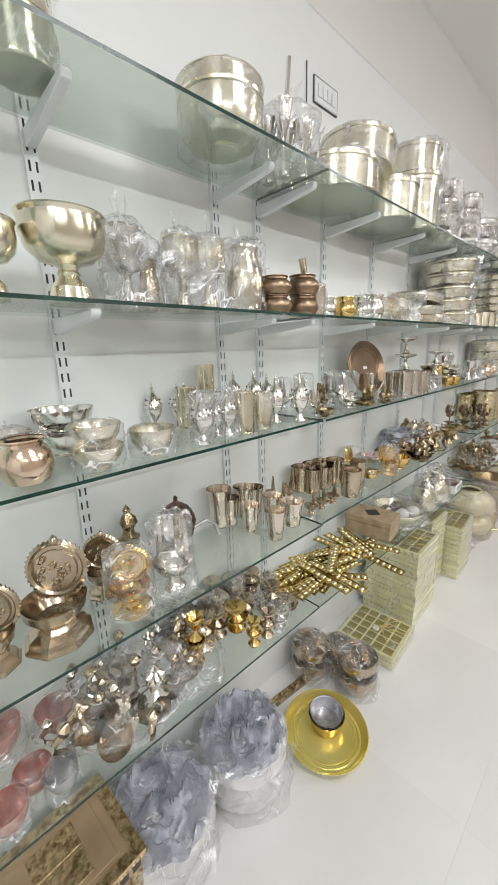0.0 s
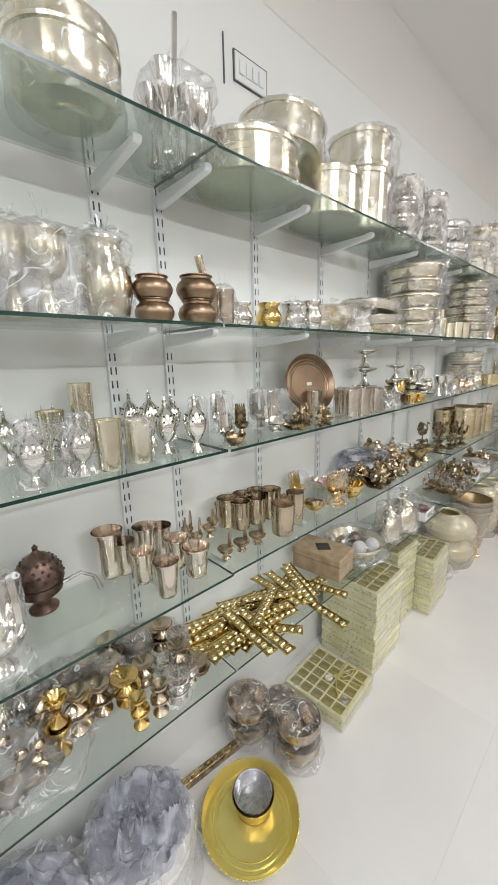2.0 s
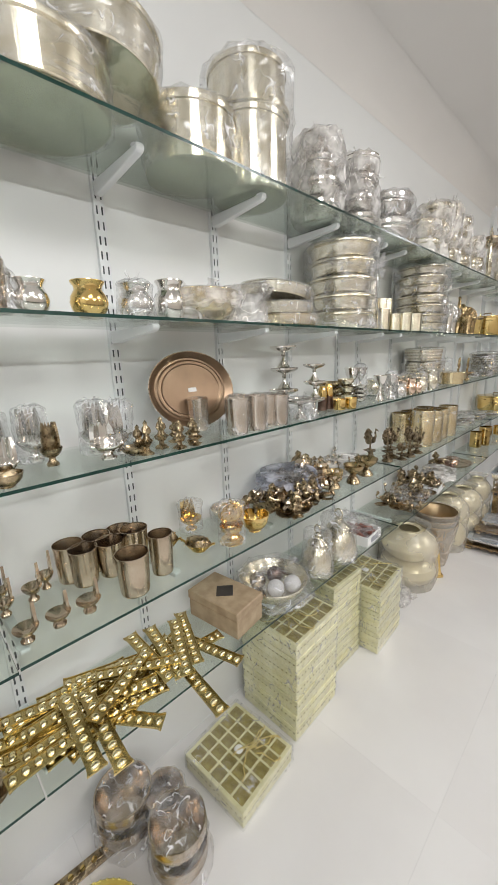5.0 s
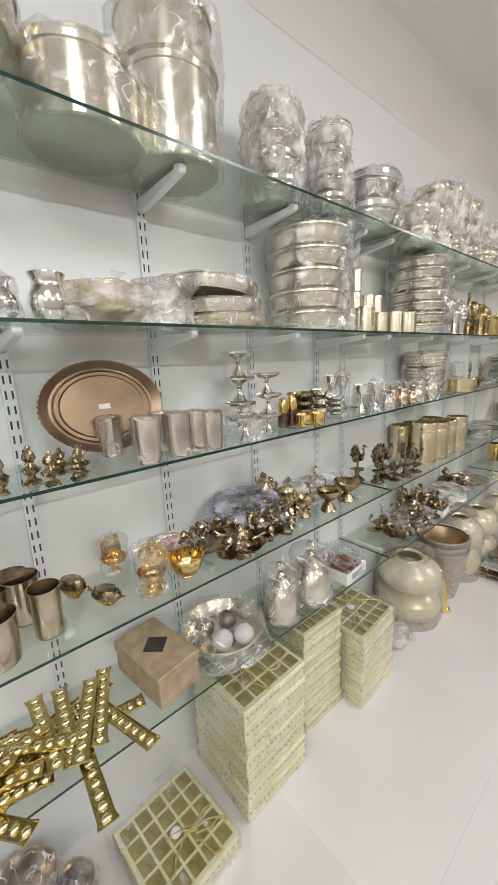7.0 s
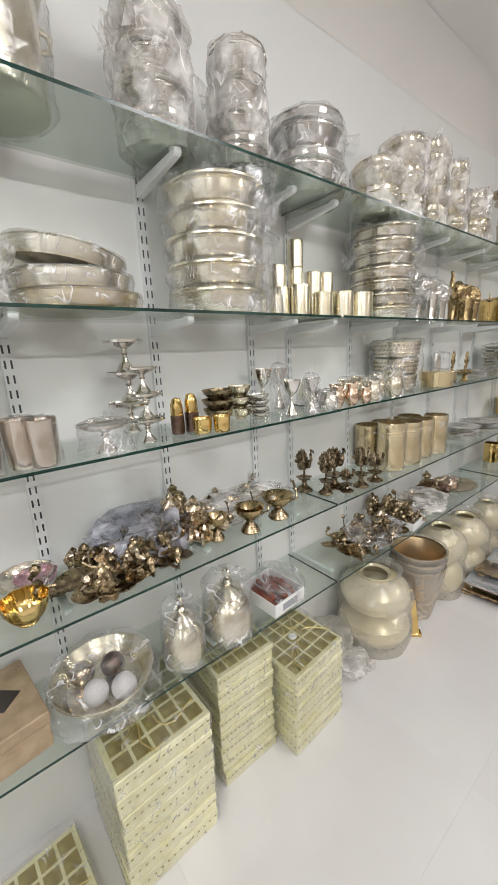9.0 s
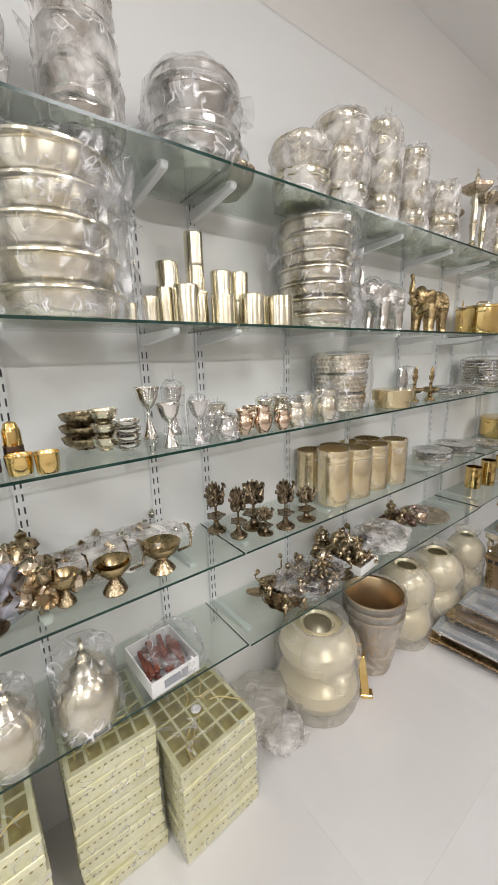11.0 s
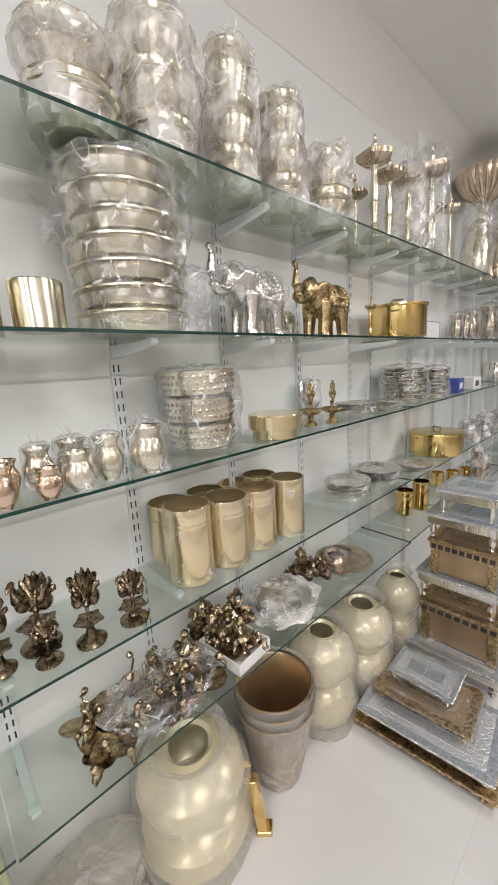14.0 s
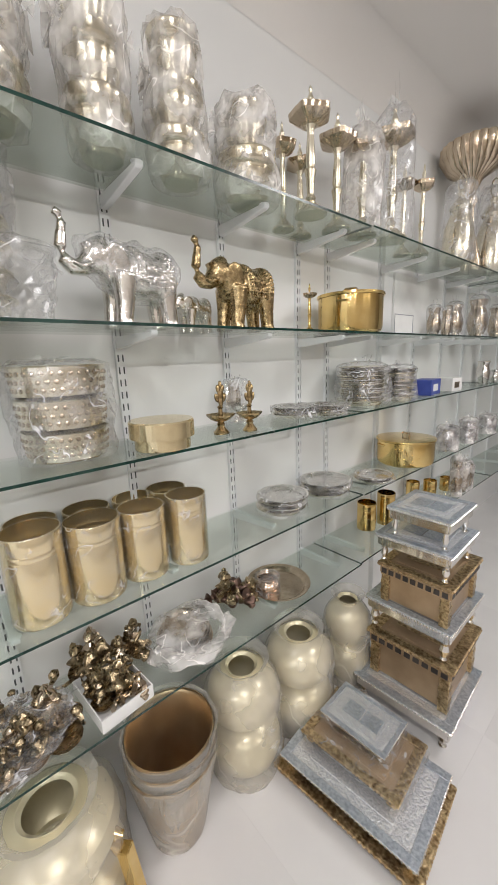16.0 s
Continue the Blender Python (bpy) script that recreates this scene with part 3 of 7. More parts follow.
def stack(name, x, y, z, r, h, n, profile, mat, label, category, unit, group="", film=None, taper=0.0, lean=0.0, top=0.12, loose=0.10, seg=30, flip=False):
    """Like vessels piled on one another in one plastic sleeve."""
    s = next_seed()
    rng = random.Random(s)
    e = thing(name, ground(x, y, z, s * 23, r=r), label, category, group)
    step = h / n
    for i in range(n):
        ri = r * (1 - taper * i / max(1, n - 1)) * (0.97 + 0.05 * rng.random())
        pr = prof(profile, ri, step * 1.02, 0.0012)
        m = pose(rng.uniform(-1, 1) * r * 0.03, rng.uniform(-1, 1) * r * 0.03, i * step + (step * 1.02 if flip and i % 2 else 0.0), 180 if flip and i % 2 else 0, 0, 0)
        part(unit, lathe(pr, seg=seg), mat[i % len(mat)] if isinstance(mat, list) else mat, e, at=m)
    if film is not None:
        wrap(e, r, h, s, film, top=top, loose=loose * 1.3, waists=n, tail=0.32)
    return e


def tumbler(x, y, z, r, h, mat=None, film=None, label="polished brass tumbler with a flared rim", tall=False):
    return vessel("tumbler", x, y, z, r, h, STRAIGHT if tall else TUMBLER, mat or M_ROSE, label, "tumbler", "brass tumblers", film=film, top=0.1)


def canister(x, y, z, r, h, mat=None):
    e = thing("canister", ground(x, y, z, next_seed() * 31), "polished pale brass canister with a lid", "canister", "brass canisters")
    part("body", lathe([(0, 0), (0.96 * r, 0), (0.985 * r, 0.015 * h), (0.985 * r, 0.06 * h), (0.985 * r, 0.4 * h), (0.985 * r, 0.77 * h), (0.985 * r, 0.80 * h), (0.9 * r, 0.80 * h), (0, 0.80 * h)], seg=28), mat or M_PALE, e)
    part("lid", lathe([(0, 0.80 * h), (r, 0.801 * h), (r, 0.83 * h), (r, 0.94 * h), (r, 0.975 * h), (0.96 * r, h), (0.7 * r, h), (0, h)], seg=28), mat or M_PALE, e)
    return e


def incense_cup(x, y, z, r, h, mat=None, film=None):
    """A footed cup under a pierced dome with a spike."""
    e = thing("incense_burner", ground(x, y, z, next_seed() * 41), "silvery footed incense burner with a domed pierced lid and finial", "incense burner", "incense burners")
    part("cup", lathe(prof([(0, 0), (0.62, 0), (0.64, 0.02), (0.42, 0.08), (0.24, 0.16), (0.30, 0.20), (0.70, 0.28), (0.92, 0.40), (0.95, 0.46), (0.4, 0.46), (0, 0.46)], r, h), seg=20), mat or M_SILVER, e)
    lid = part("lid", lathe(prof([(0.97, 0.465), (1.0, 0.48), (0.98, 0.52), (0.90, 0.58), (0.62, 0.70), (0.26, 0.77), (0.20, 0.79), (0.24, 0.82), (0.16, 0.85), (0.22, 0.88), (0.08, 0.92), (0.05, 0.97), (0, 1.0)], r, h), seg=20), mat or M_SILVER, e)
    bm = bmesh.new()
    for k in range(8):
        a = 2 * math.pi * k / 8
        for rr, zz in ((0.965, 0.55), (0.80, 0.645)):
            bmesh.ops.create_icosphere(bm, subdivisions=1, radius=r * 0.1, matrix=Matrix.Translation((rr * r * 0.97 * math.cos(a), rr * r * 0.97 * math.sin(a), zz * h)))
    part("holes", bm, M_BLACK, lid)
    if film:
        wrap(e, r, h * 0.9, next_seed(), film, top=0.15)
    return e


def oil_lamp(x, y, z, r, h, mat=None, film=None):
    """A tall standing oil lamp: domed foot, turned stem, dish with five spouts and a finial."""
    e = thing("standing_oil_lamp", ground(x, y, z, next_seed() * 29), "tall polished brass standing oil lamp with a spouted dish", "oil lamp", "standing oil lamps")
    m = mat or M_PALE
    part("foot", lathe([(0, 0), (0.72 * r, 0), (0.74 * r, 0.015 * h), (0.62 * r, 0.04 * h), (0.30 * r, 0.09 * h), (0.18 * r, 0.12 * h)], seg=24), m, e)
    part("stem", lathe([(0.18 * r, 0.12 * h), (0.24 * r, 0.14 * h), (0.15 * r, 0.17 * h), (0.20 * r, 0.30 * h), (0.27 * r, 0.36 * h), (0.17 * r, 0.38 * h), (0.22 * r, 0.42 * h), (0.16 * r, 0.60 * h), (0.14 * r, 0.66 * h), (0.24 * r, 0.70 * h)], seg=16), m, e)

    def spout(a, rr, zz):
        return 1 + (0.14 * max(0.0, math.cos(a * 5)) if rr > 0.45 * r else 0)
    part("dish", lathe([(0.24 * r, 0.70 * h), (0.5 * r, 0.72 * h), (0.80 * r, 0.76 * h), (0.84 * r, 0.80 * h), (0.78 * r, 0.79 * h), (0.4 * r, 0.75 * h), (0.12 * r, 0.75 * h)], seg=60, wobble=spout), M_BRONZE, e)
    part("finial", lathe([(0.12 * r, 0.75 * h), (0.2 * r, 0.80 * h), (0.10 * r, 0.84 * h), (0.17 * r, 0.89 * h), (0.06 * r, 0.94 * h), (0.09 * r, 0.965 * h), (0, h)], seg=14), m, e)
    if film:
        wrap(e, r * 0.9, h * 0.86, next_seed(), film, top=0.25)
    return e


def petal_lamp(x, y, z, r, h, mat=None, petals=5, film=None, turn=0.0):
    """A small oil lamp whose leaf-shaped petals stand up behind its bowl."""
    e = thing("petal_lamp", ground(x, y, z, turn, r=r), "small cast brass oil lamp with upright leaf petals", "oil lamp", "petal lamps")
    m = mat or M_SILVER
    part("bowl", lathe(prof([(0, 0), (0.5, 0), (0.52, 0.05), (0.3, 0.12), (0.26, 0.18), (0.6, 0.24), (0.9, 0.36), (0.95, 0.42), (0.85, 0.40), (0.3, 0.28), (0, 0.28)], r, h), seg=20), m, e)
    for k in range(petals):
        a = math.pi * (0.25 + 0.5 * k / max(1, petals - 1)) + math.pi / 2
        bm = bmesh.new()
        c = [(-0.22, 0.3), (-0.30, 0.55), (-0.18, 0.82), (0, 1.0), (0.18, 0.82), (0.30, 0.55), (0.22, 0.3)]
        fr = [bm.verts.new((0.015 * r * 8, q * r, w * h)) for q, w in c]
        bk = [bm.verts.new((0.015 * r * 8 + 0.16 * r + 0.1 * r * w, q * r, w * h)) for q, w in c]
        bm.faces.new(fr[::-1])
        bm.faces.new(bk)
        for i in range(len(c)):
            j = (i + 1) % len(c)
            bm.faces.new((fr[i], fr[j], bk[j], bk[i]))
        bmesh.ops.recalc_face_normals(bm, faces=bm.faces)
        bmesh.ops.rotate(bm, verts=bm.verts, matrix=Matrix.Rotation(a, 3, "Z"))
        bmesh.ops.translate(bm, verts=bm.verts, vec=(0.45 * r * math.cos(a), 0.45 * r * math.sin(a), 0))
        part("petal", bm, m, e)
    if film:
        wrap(e, r, h, next_seed(), film, top=0.1)
    return e


def leaf_lamp_mesh(seed):
    """A flat hand lamp: pointed dish with a curling handle."""
    rng = random.Random(seed)

    def leaf(a, rr, zz):
        return 1 + 0.55 * max(0.0, math.cos(a)) ** 3
    bm = lathe([(0, 0), (0.018, 0.0), (0.03, 0.006), (0.034, 0.012), (0.03, 0.010), (0.016, 0.004), (0, 0.004)], seg=20, wobble=leaf)
    add_tube(bm, [(-0.03, 0, 0.009), (-0.05, 0, 0.013), (-0.068, 0.004, 0.024), (-0.072, 0.006, 0.04), (-0.06, 0.004, 0.05)], [0.005, 0.004, 0.004, 0.005, 0.007], seg=7)
    add_lathe(bm, [(0.0, 0.048), (0.01, 0.052), (0.012, 0.062), (0.005, 0.07), (0, 0.074)], seg=8, dx=-0.058, dy=0.004)
    return bm


def figure_mesh(seed):
    """A small cast ornament: lobed foot, knops and a leafy crown."""
    rng = random.Random(seed)
    n = rng.choice((3, 4, 5))

    def lobes(a, rr, zz):
        return 1 + 0.22 * math.sin(a * n + zz * 90)
    return lathe([(0, 0), (0.022, 0), (0.024, 0.005), (0.010, 0.012), (0.008, 0.020), (0.020, 0.026), (0.026, 0.034), (0.014, 0.040), (0.010, 0.048), (0.018, 0.058), (0.015, 0.068), (0.006, 0.075), (0.008, 0.080), (0, 0.088)], seg=22, wobble=lobes)


def peacock(x, y, z, r, h, turn=0.0, mat=None):
    """A cast lamp: stepped foot, small dish, a long-necked bird and its fanned tail."""
    e = thing("bird_lamp", ground(x, y, z, turn, r=r), "dark antique brass oil lamp topped with a long-necked bird", "oil lamp", "antique bird lamps")
    m = mat or M_AGED
    part("foot", lathe(prof([(0, 0), (0.80, 0), (0.82, 0.03), (0.55, 0.08), (0.3, 0.12), (0.2, 0.2), (0.28, 0.24), (0.16, 0.30)], r, h), seg=18), m, e)

    def spout(a, rr, zz):
        return 1 + (0.28 * max(0.0, math.cos(a * 5)) if rr > 0.45 * r else 0)
    part("dish", lathe(prof([(0.16, 0.26), (0.4, 0.27), (0.62, 0.30), (0.66, 0.325), (0.5, 0.31), (0.1, 0.30), (0.1, 0.5), (0.22, 0.54), (0.1, 0.58)], r, h), seg=40, wobble=spout), m, e)
    for s in (-1, 1):
        b = bmesh.new()
        oy = s * 0.42 * r
        bmesh.ops.create_uvsphere(b, u_segments=12, v_segments=8, radius=1.0, matrix=Matrix.LocRotScale((0, oy, 0.62 * h), Euler((0, -0.5, 0)), (0.46 * r, 0.30 * r, 0.11 * h)))
        add_tube(b, [(0, 0, 0.50 * h), (0, oy * 0.7, 0.55 * h), (0, oy, 0.60 * h)], 0.10 * r, seg=7)
        add_tube(b, [(0.2 * r, oy, 0.64 * h), (0.42 * r, oy * 1.2, 0.74 * h), (0.28 * r, oy * 1.35, 0.86 * h), (0.34 * r, oy * 1.4, 0.95 * h), (0.55 * r, oy * 1.5, 0.93 * h), (0.68 * r, oy * 1.5, 0.89 * h)], [0.20 * r, 0.16 * r, 0.13 * r, 0.17 * r, 0.10 * r, 0.03 * r], seg=9)
        part("bird", b, m, e)
    t = bmesh.new()
    for k in range(7):
        a = -1.2 + 0.4 * k
        sy, cz = math.sin(a), math.cos(a)
        add_tube(t, [(-0.05 * r, 0, 0.58 * h), (-0.30 * r, 0.35 * r * sy, (0.60 + 0.14 * cz) * h), (-0.42 * r, 0.72 * r * sy, (0.62 + 0.29 * cz) * h), (-0.40 * r, 0.80 * r * sy, (0.63 + 0.36 * cz) * h)], [0.07 * r, 0.10 * r, 0.17 * r, 0.04 * r], seg=7)
    part("tail", t, m, e)
    return e


def leaf_stand_lamp(x, y, z, r, h):
    """A spouted dish on a turned foot, with a carved leaf standing on its stem."""
    e = thing("leaf_lamp", ground(x, y, z, 0, r), "old gold brass lamp with a carved leaf over its dish", "oil lamp", "leaf lamps")
    part("foot", lathe(prof([(0, 0), (0.62, 0), (0.64, 0.03), (0.45, 0.08), (0.26, 0.14), (0.34, 0.18), (0.22, 0.22)], r, h), seg=20), M_OLDGOLD, e)

    def spout(a, rr, zz):
        return 1 + (0.2 * max(0.0, math.cos(a * 5)) if rr > 0.6 * r else 0)
    part("dish", lathe(prof([(0.22, 0.22), (0.7, 0.26), (0.98, 0.33), (1.0, 0.36), (0.9, 0.345), (0.4, 0.29), (0.2, 0.30), (0.16, 0.46), (0.24, 0.49), (0.12, 0.52)], r, h), seg=40, wobble=spout), M_OLDGOLD, e)
    lf = bmesh.new()
    for q, zz, s in ((0.0, 0.70, 0.30), (-0.34, 0.66, 0.20), (0.34, 0.66, 0.20), (-0.20, 0.82, 0.18), (0.20, 0.82, 0.18), (0.0, 0.90, 0.15), (0.0, 0.58, 0.22)):
        bmesh.ops.create_uvsphere(lf, u_segments=12, v_segments=8, radius=1.0, matrix=Matrix.LocRotScale((0.10 * r * (1 - abs(q)), q * r, zz * h), Euler((q * -0.8, 0, 0)), (0.16 * r, s * r * 0.95, s * h * 0.42)))
    part("leaf", lf, M_OLDGOLD, e)
    return e


def shrine_lamp(x, y, z, r, h, turn=0.0, mat=None, film=None):
    """A lamp with a round scalloped back plate, a deep oil bowl and a stepped foot. Local +x faces out."""
    e = thing("backplate_lamp", ground(x, y, z, turn, r=r), "aged brass oil lamp with a scalloped round back plate", "oil lamp", "back plate lamps")
    m = mat or M_BRONZE
    part("foot", lathe(prof([(0, 0), (1.0, 0), (1.02, 0.03), (0.9, 0.05), (0.86, 0.10), (0.6, 0.15), (0.5, 0.20)], r, h), seg=8), m, e, smooth=False)
    part("bowl", lathe(prof([(0.5, 0.20), (0.62, 0.24), (0.86, 0.34), (0.9, 0.42), (0.94, 0.44), (0.86, 0.43), (0.5, 0.27), (0, 0.26)], r, h), seg=26), m, e)
    bm = bmesh.new()
    R = 0.30 * h

    def teeth(a, rr, zz):
        return 1 + (0.035 * math.cos(a * 36) if rr > 0.9 * R else 0)
    add_lathe(bm, [(0, -0.006), (R, -0.006), (R * 1.02, 0), (R * 0.9, 0.004), (R * 0.82, 0.001), (R * 0.72, 0.001), (R * 0.68, 0.005), (R * 0.3, 0.003), (0, 0.004)], seg=72, wobble=teeth, tilt=pose(-0.55 * r, 0, 0.66 * h, 0, 82, 0))
    add_lathe(bm, [(0, 0), (R * 0.16, 0.0), (R * 0.13, R * 0.16), (0, R * 0.3)], seg=10, tilt=pose(-0.55 * r - 0.04 * h, 0, 0.94 * h))
    part("back_plate", bm, m, e)
    rel = bmesh.new()
    rng = random.Random(int(h * 1e4))
    for k in range(14):
        a, q = rng.uniform(0, 6.28), rng.uniform(0.05, 0.6) * R
        bmesh.ops.create_icosphere(rel, subdivisions=1, radius=R * rng.uniform(0.08, 0.16), matrix=Matrix.Translation((-0.55 * r + 0.006, q * math.cos(a), 0.66 * h + q * math.sin(a))))
    part("relief", rel, m, e)
    if film:
        wrap(e, r * 1.05, h, next_seed(), film, top=0.08)
    return e


def elephant_mesh():
    """A cast elephant with raised trunk, one plain mesh, about one unit long, facing -y, feet on z 0."""
    bm = bmesh.new()

    def ball(c, s, rot=(0, 0, 0)):
        m = Matrix.LocRotScale(c, Euler(rot), s)
        nu, nv = (18, 11) if max(s) > 0.05 else (8, 5)
        rows = [[bm.verts.new(m @ Vector((math.sin(math.pi * k / nv) * math.cos(2 * math.pi * i / nu), math.sin(math.pi * k / nv) * math.sin(2 * math.pi * i / nu), -math.cos(math.pi * k / nv)))) for i in range(nu)] for k in range(1, nv)]
        low, high = bm.verts.new(m @ Vector((0, 0, -1))), bm.verts.new(m @ Vector((0, 0, 1)))
        for i in range(nu):
            j = (i + 1) % nu
            bm.faces.new((low, rows[0][j], rows[0][i]))
            bm.faces.new((high, rows[-1][i], rows[-1][j]))
            for lo, hi in zip(rows, rows[1:]):
                bm.faces.new((lo[i], lo[j], hi[j], hi[i]))
    ball((0, 0.08, 0.53), (0.235, 0.34, 0.25))
    ball((0, 0.30, 0.52), (0.225, 0.20, 0.25))
    ball((0, -0.16, 0.56), (0.19, 0.18, 0.23))
    ball((0, -0.34, 0.66), (0.145, 0.15, 0.175), (-0.3, 0, 0))
    ball((0, -0.30, 0.78), (0.085, 0.09, 0.07))
    for s in (-1, 1):
        ball((s * 0.165, -0.22, 0.60), (0.032, 0.12, 0.17), (0.2, s * 0.3, s * -0.35))
        ball((s * 0.10, -0.42, 0.69), (0.022, 0.022, 0.022))
        add_tube(bm, [(s * 0.08, -0.42, 0.57), (s * 0.10, -0.53, 0.53), (s * 0.10, -0.63, 0.56)], [0.030, 0.024, 0.010], seg=8)
        for fy, lean in ((-0.13, -0.05), (0.34, 0.03)):
            add_tube(bm, [(s * 0.12, fy, 0.50), (s * 0.13, fy + lean * 0.5, 0.24), (s * 0.13, fy + lean, 0.07), (s * 0.13, fy + lean, 0.0)], [0.135, 0.095, 0.085, 0.105], seg=12)
    add_tube(bm, [(0, -0.40, 0.62), (0, -0.50, 0.54), (0, -0.59, 0.53), (0, -0.655, 0.59), (0, -0.675, 0.69), (0, -0.655, 0.80), (0, -0.635, 0.89), (0, -0.655, 0.96), (0, -0.70, 0.985)], [0.11, 0.088, 0.074, 0.066, 0.058, 0.05, 0.046, 0.044, 0.038], seg=12)
    add_tube(bm, [(0, 0.47, 0.60), (0, 0.52, 0.46), (0, 0.51, 0.27)], [0.024, 0.020, 0.030], seg=7)
    # saddle cloth with a corded border and tassels, and a headpiece
    for k in range(19):
        a = math.pi * (-0.08 + 1.16 * k / 18)
        for fy in (-0.02, 0.03, 0.33, 0.38):
            ball((0.245 * math.cos(a), fy, 0.53 + 0.262 * math.sin(a)), (0.022, 0.018, 0.022))
    for k in range(9):
        for s in (-1, 1):
            ball((s * 0.243, -0.01 + 0.047 * k, 0.455), (0.018, 0.022, 0.018))
            ball((s * 0.240, -0.01 + 0.047 * k, 0.40), (0.014, 0.013, 0.030))
            if k % 2:
                ball((s * 0.232, -0.01 + 0.047 * k, 0.58), (0.022, 0.028, 0.028))
    for k in range(5):
        ball((-0.08 + 0.04 * k, -0.455 - 0.02 * (1 - abs(k - 2) / 2), 0.745), (0.018, 0.018, 0.022))
    return bm


def cast(ob, voxel):
    """Runs the pieces of a cast mesh together into one skin."""
    rm = ob.modifiers.new("skin", "REMESH")
    rm.mode, rm.voxel_size, rm.use_smooth_shade = "VOXEL", voxel, True
    sm = ob.modifiers.new("soften", "SMOOTH")
    sm.factor, sm.iterations = 0.5, 2
    return ob


def elephant(x, y, z, size, mat, label, film=None, turn=0.0, name="elephant_statue"):
    m = pose(x, y, z + 0.0006, 0, 0, turn) @ Matrix.Diagonal((size, size, size, 1))
    if film is None:
        return cast(solid(name, elephant_mesh(), mat, m, label, "statue", "elephant statues"), 0.014)
    bm = elephant_mesh()
    ob = cast(solid(name, bm, mat, m, label, "statue", "elephant statues"), 0.014)
    f = elephant_mesh()
    f.normal_update()
    for v in f.verts:
        n1 = noise.noise(v.co * 9) + 0.8 * abs(noise.noise(v.co * 21))
        v.co += v.normal * (0.035 + 0.05 * n1)
        v.co.z = max(v.co.z, 0.003)
    cast(solid("plastic_sheet", f, film, m, "crinkled clear plastic sheet round a metal elephant", "plastic wrap", smooth=False), 0.03)
    return ob


def lidded_pot(x, y, z, r, h, mat=None, turn=0.0):
    e = thing("lidded_pot", ground(x, y, z, turn, r=r), "shiny yellow brass cooking pot with a flat lid and handles", "cooking pot", "lidded brass pots")
    m = mat or M_GOLD
    part("body", lathe(prof([(0, 0), (0.88, 0), (0.95, 0.05), (0.98, 0.15), (0.98, 0.78), (0.9, 0.78), (0, 0.78)], r, h), seg=40), m, e)
    lid = part("lid", lathe(prof([(0, 0.785), (1.01, 0.785), (1.03, 0.81), (1.02, 0.85), (0.9, 0.865), (0.5, 0.88), (0, 0.885)], r, h), seg=40), m, e)
    part("knob", tube([(-0.2 * r, 0, 0.88 * h), (-0.2 * r, 0, 0.97 * h), (-0.16 * r, 0, h), (0.16 * r, 0, h), (0.2 * r, 0, 0.97 * h), (0.2 * r, 0, 0.88 * h)], 0.035 * r, seg=8), M_BRONZE, lid)
    for s in (-1, 1):
        part("handle", tube([(s * 0.15 * r, 0.96 * r, 0.66 * h), (s * 0.15 * r, 1.02 * r, 0.66 * h), (-s * 0.15 * r, 1.02 * r, 0.66 * h), (-s * 0.15 * r, 0.96 * r, 0.66 * h)] if s > 0 else
                             [(0.15 * r, -0.96 * r, 0.66 * h), (0.15 * r, -1.02 * r, 0.66 * h), (-0.15 * r, -1.02 * r, 0.66 * h), (-0.15 * r, -0.96 * r, 0.66 * h)], 0.03 * r, seg=6), m, e)
    return e


def plate_mesh(r, h):
    return lathe(prof([(0, 0), (0.80, 0), (0.86, 0.25), (0.90, 0.6), (1.0, 0.85), (1.01, 1.0), (0.99, 1.0), (0.88, 0.75), (0.82, 0.4), (0.78, 0.22), (0, 0.22)], r, h), seg=44)


def strip_parts(n, length, width=0.034):
    """A stamped brass strip: a thin bar with raised edges and flared ends, and one row of large domes."""
    bar = bmesh.new()
    w = width / 2
    xs = [-length / 2 + length * k / 24 for k in range(25)]
    half = [w * (1 + 0.22 * max(0.0, 1 - (length / 2 - abs(x)) / 0.012)) for x in xs]
    cross = ((-1.0, 0.0), (-1.0, 0.006), (-0.86, 0.006), (-0.82, 0.0035), (0.82, 0.0035), (0.86, 0.006), (1.0, 0.006), (1.0, 0.0))
    rows = [[bar.verts.new((x, h * c, z)) for c, z in cross] for x, h in zip(xs, half)]
    for lo, hi in zip(rows, rows[1:]):
        for i in range(len(cross)):
            j = (i + 1) % len(cross)
            bar.faces.new((lo[i], hi[i], hi[j], lo[j]))
    bar.faces.new(rows[0])
    bar.faces.new(rows[-1][::-1])
    studs = bmesh.new()
    for i in range(n):
        bmesh.ops.create_uvsphere(studs, u_segments=14, v_segments=7, radius=1.0, matrix=Matrix.LocRotScale((-length / 2 + (i + 0.5) * length / n, 0, 0.0036), None, (0.0092, 0.0108, 0.0072)))
    return bar, studs


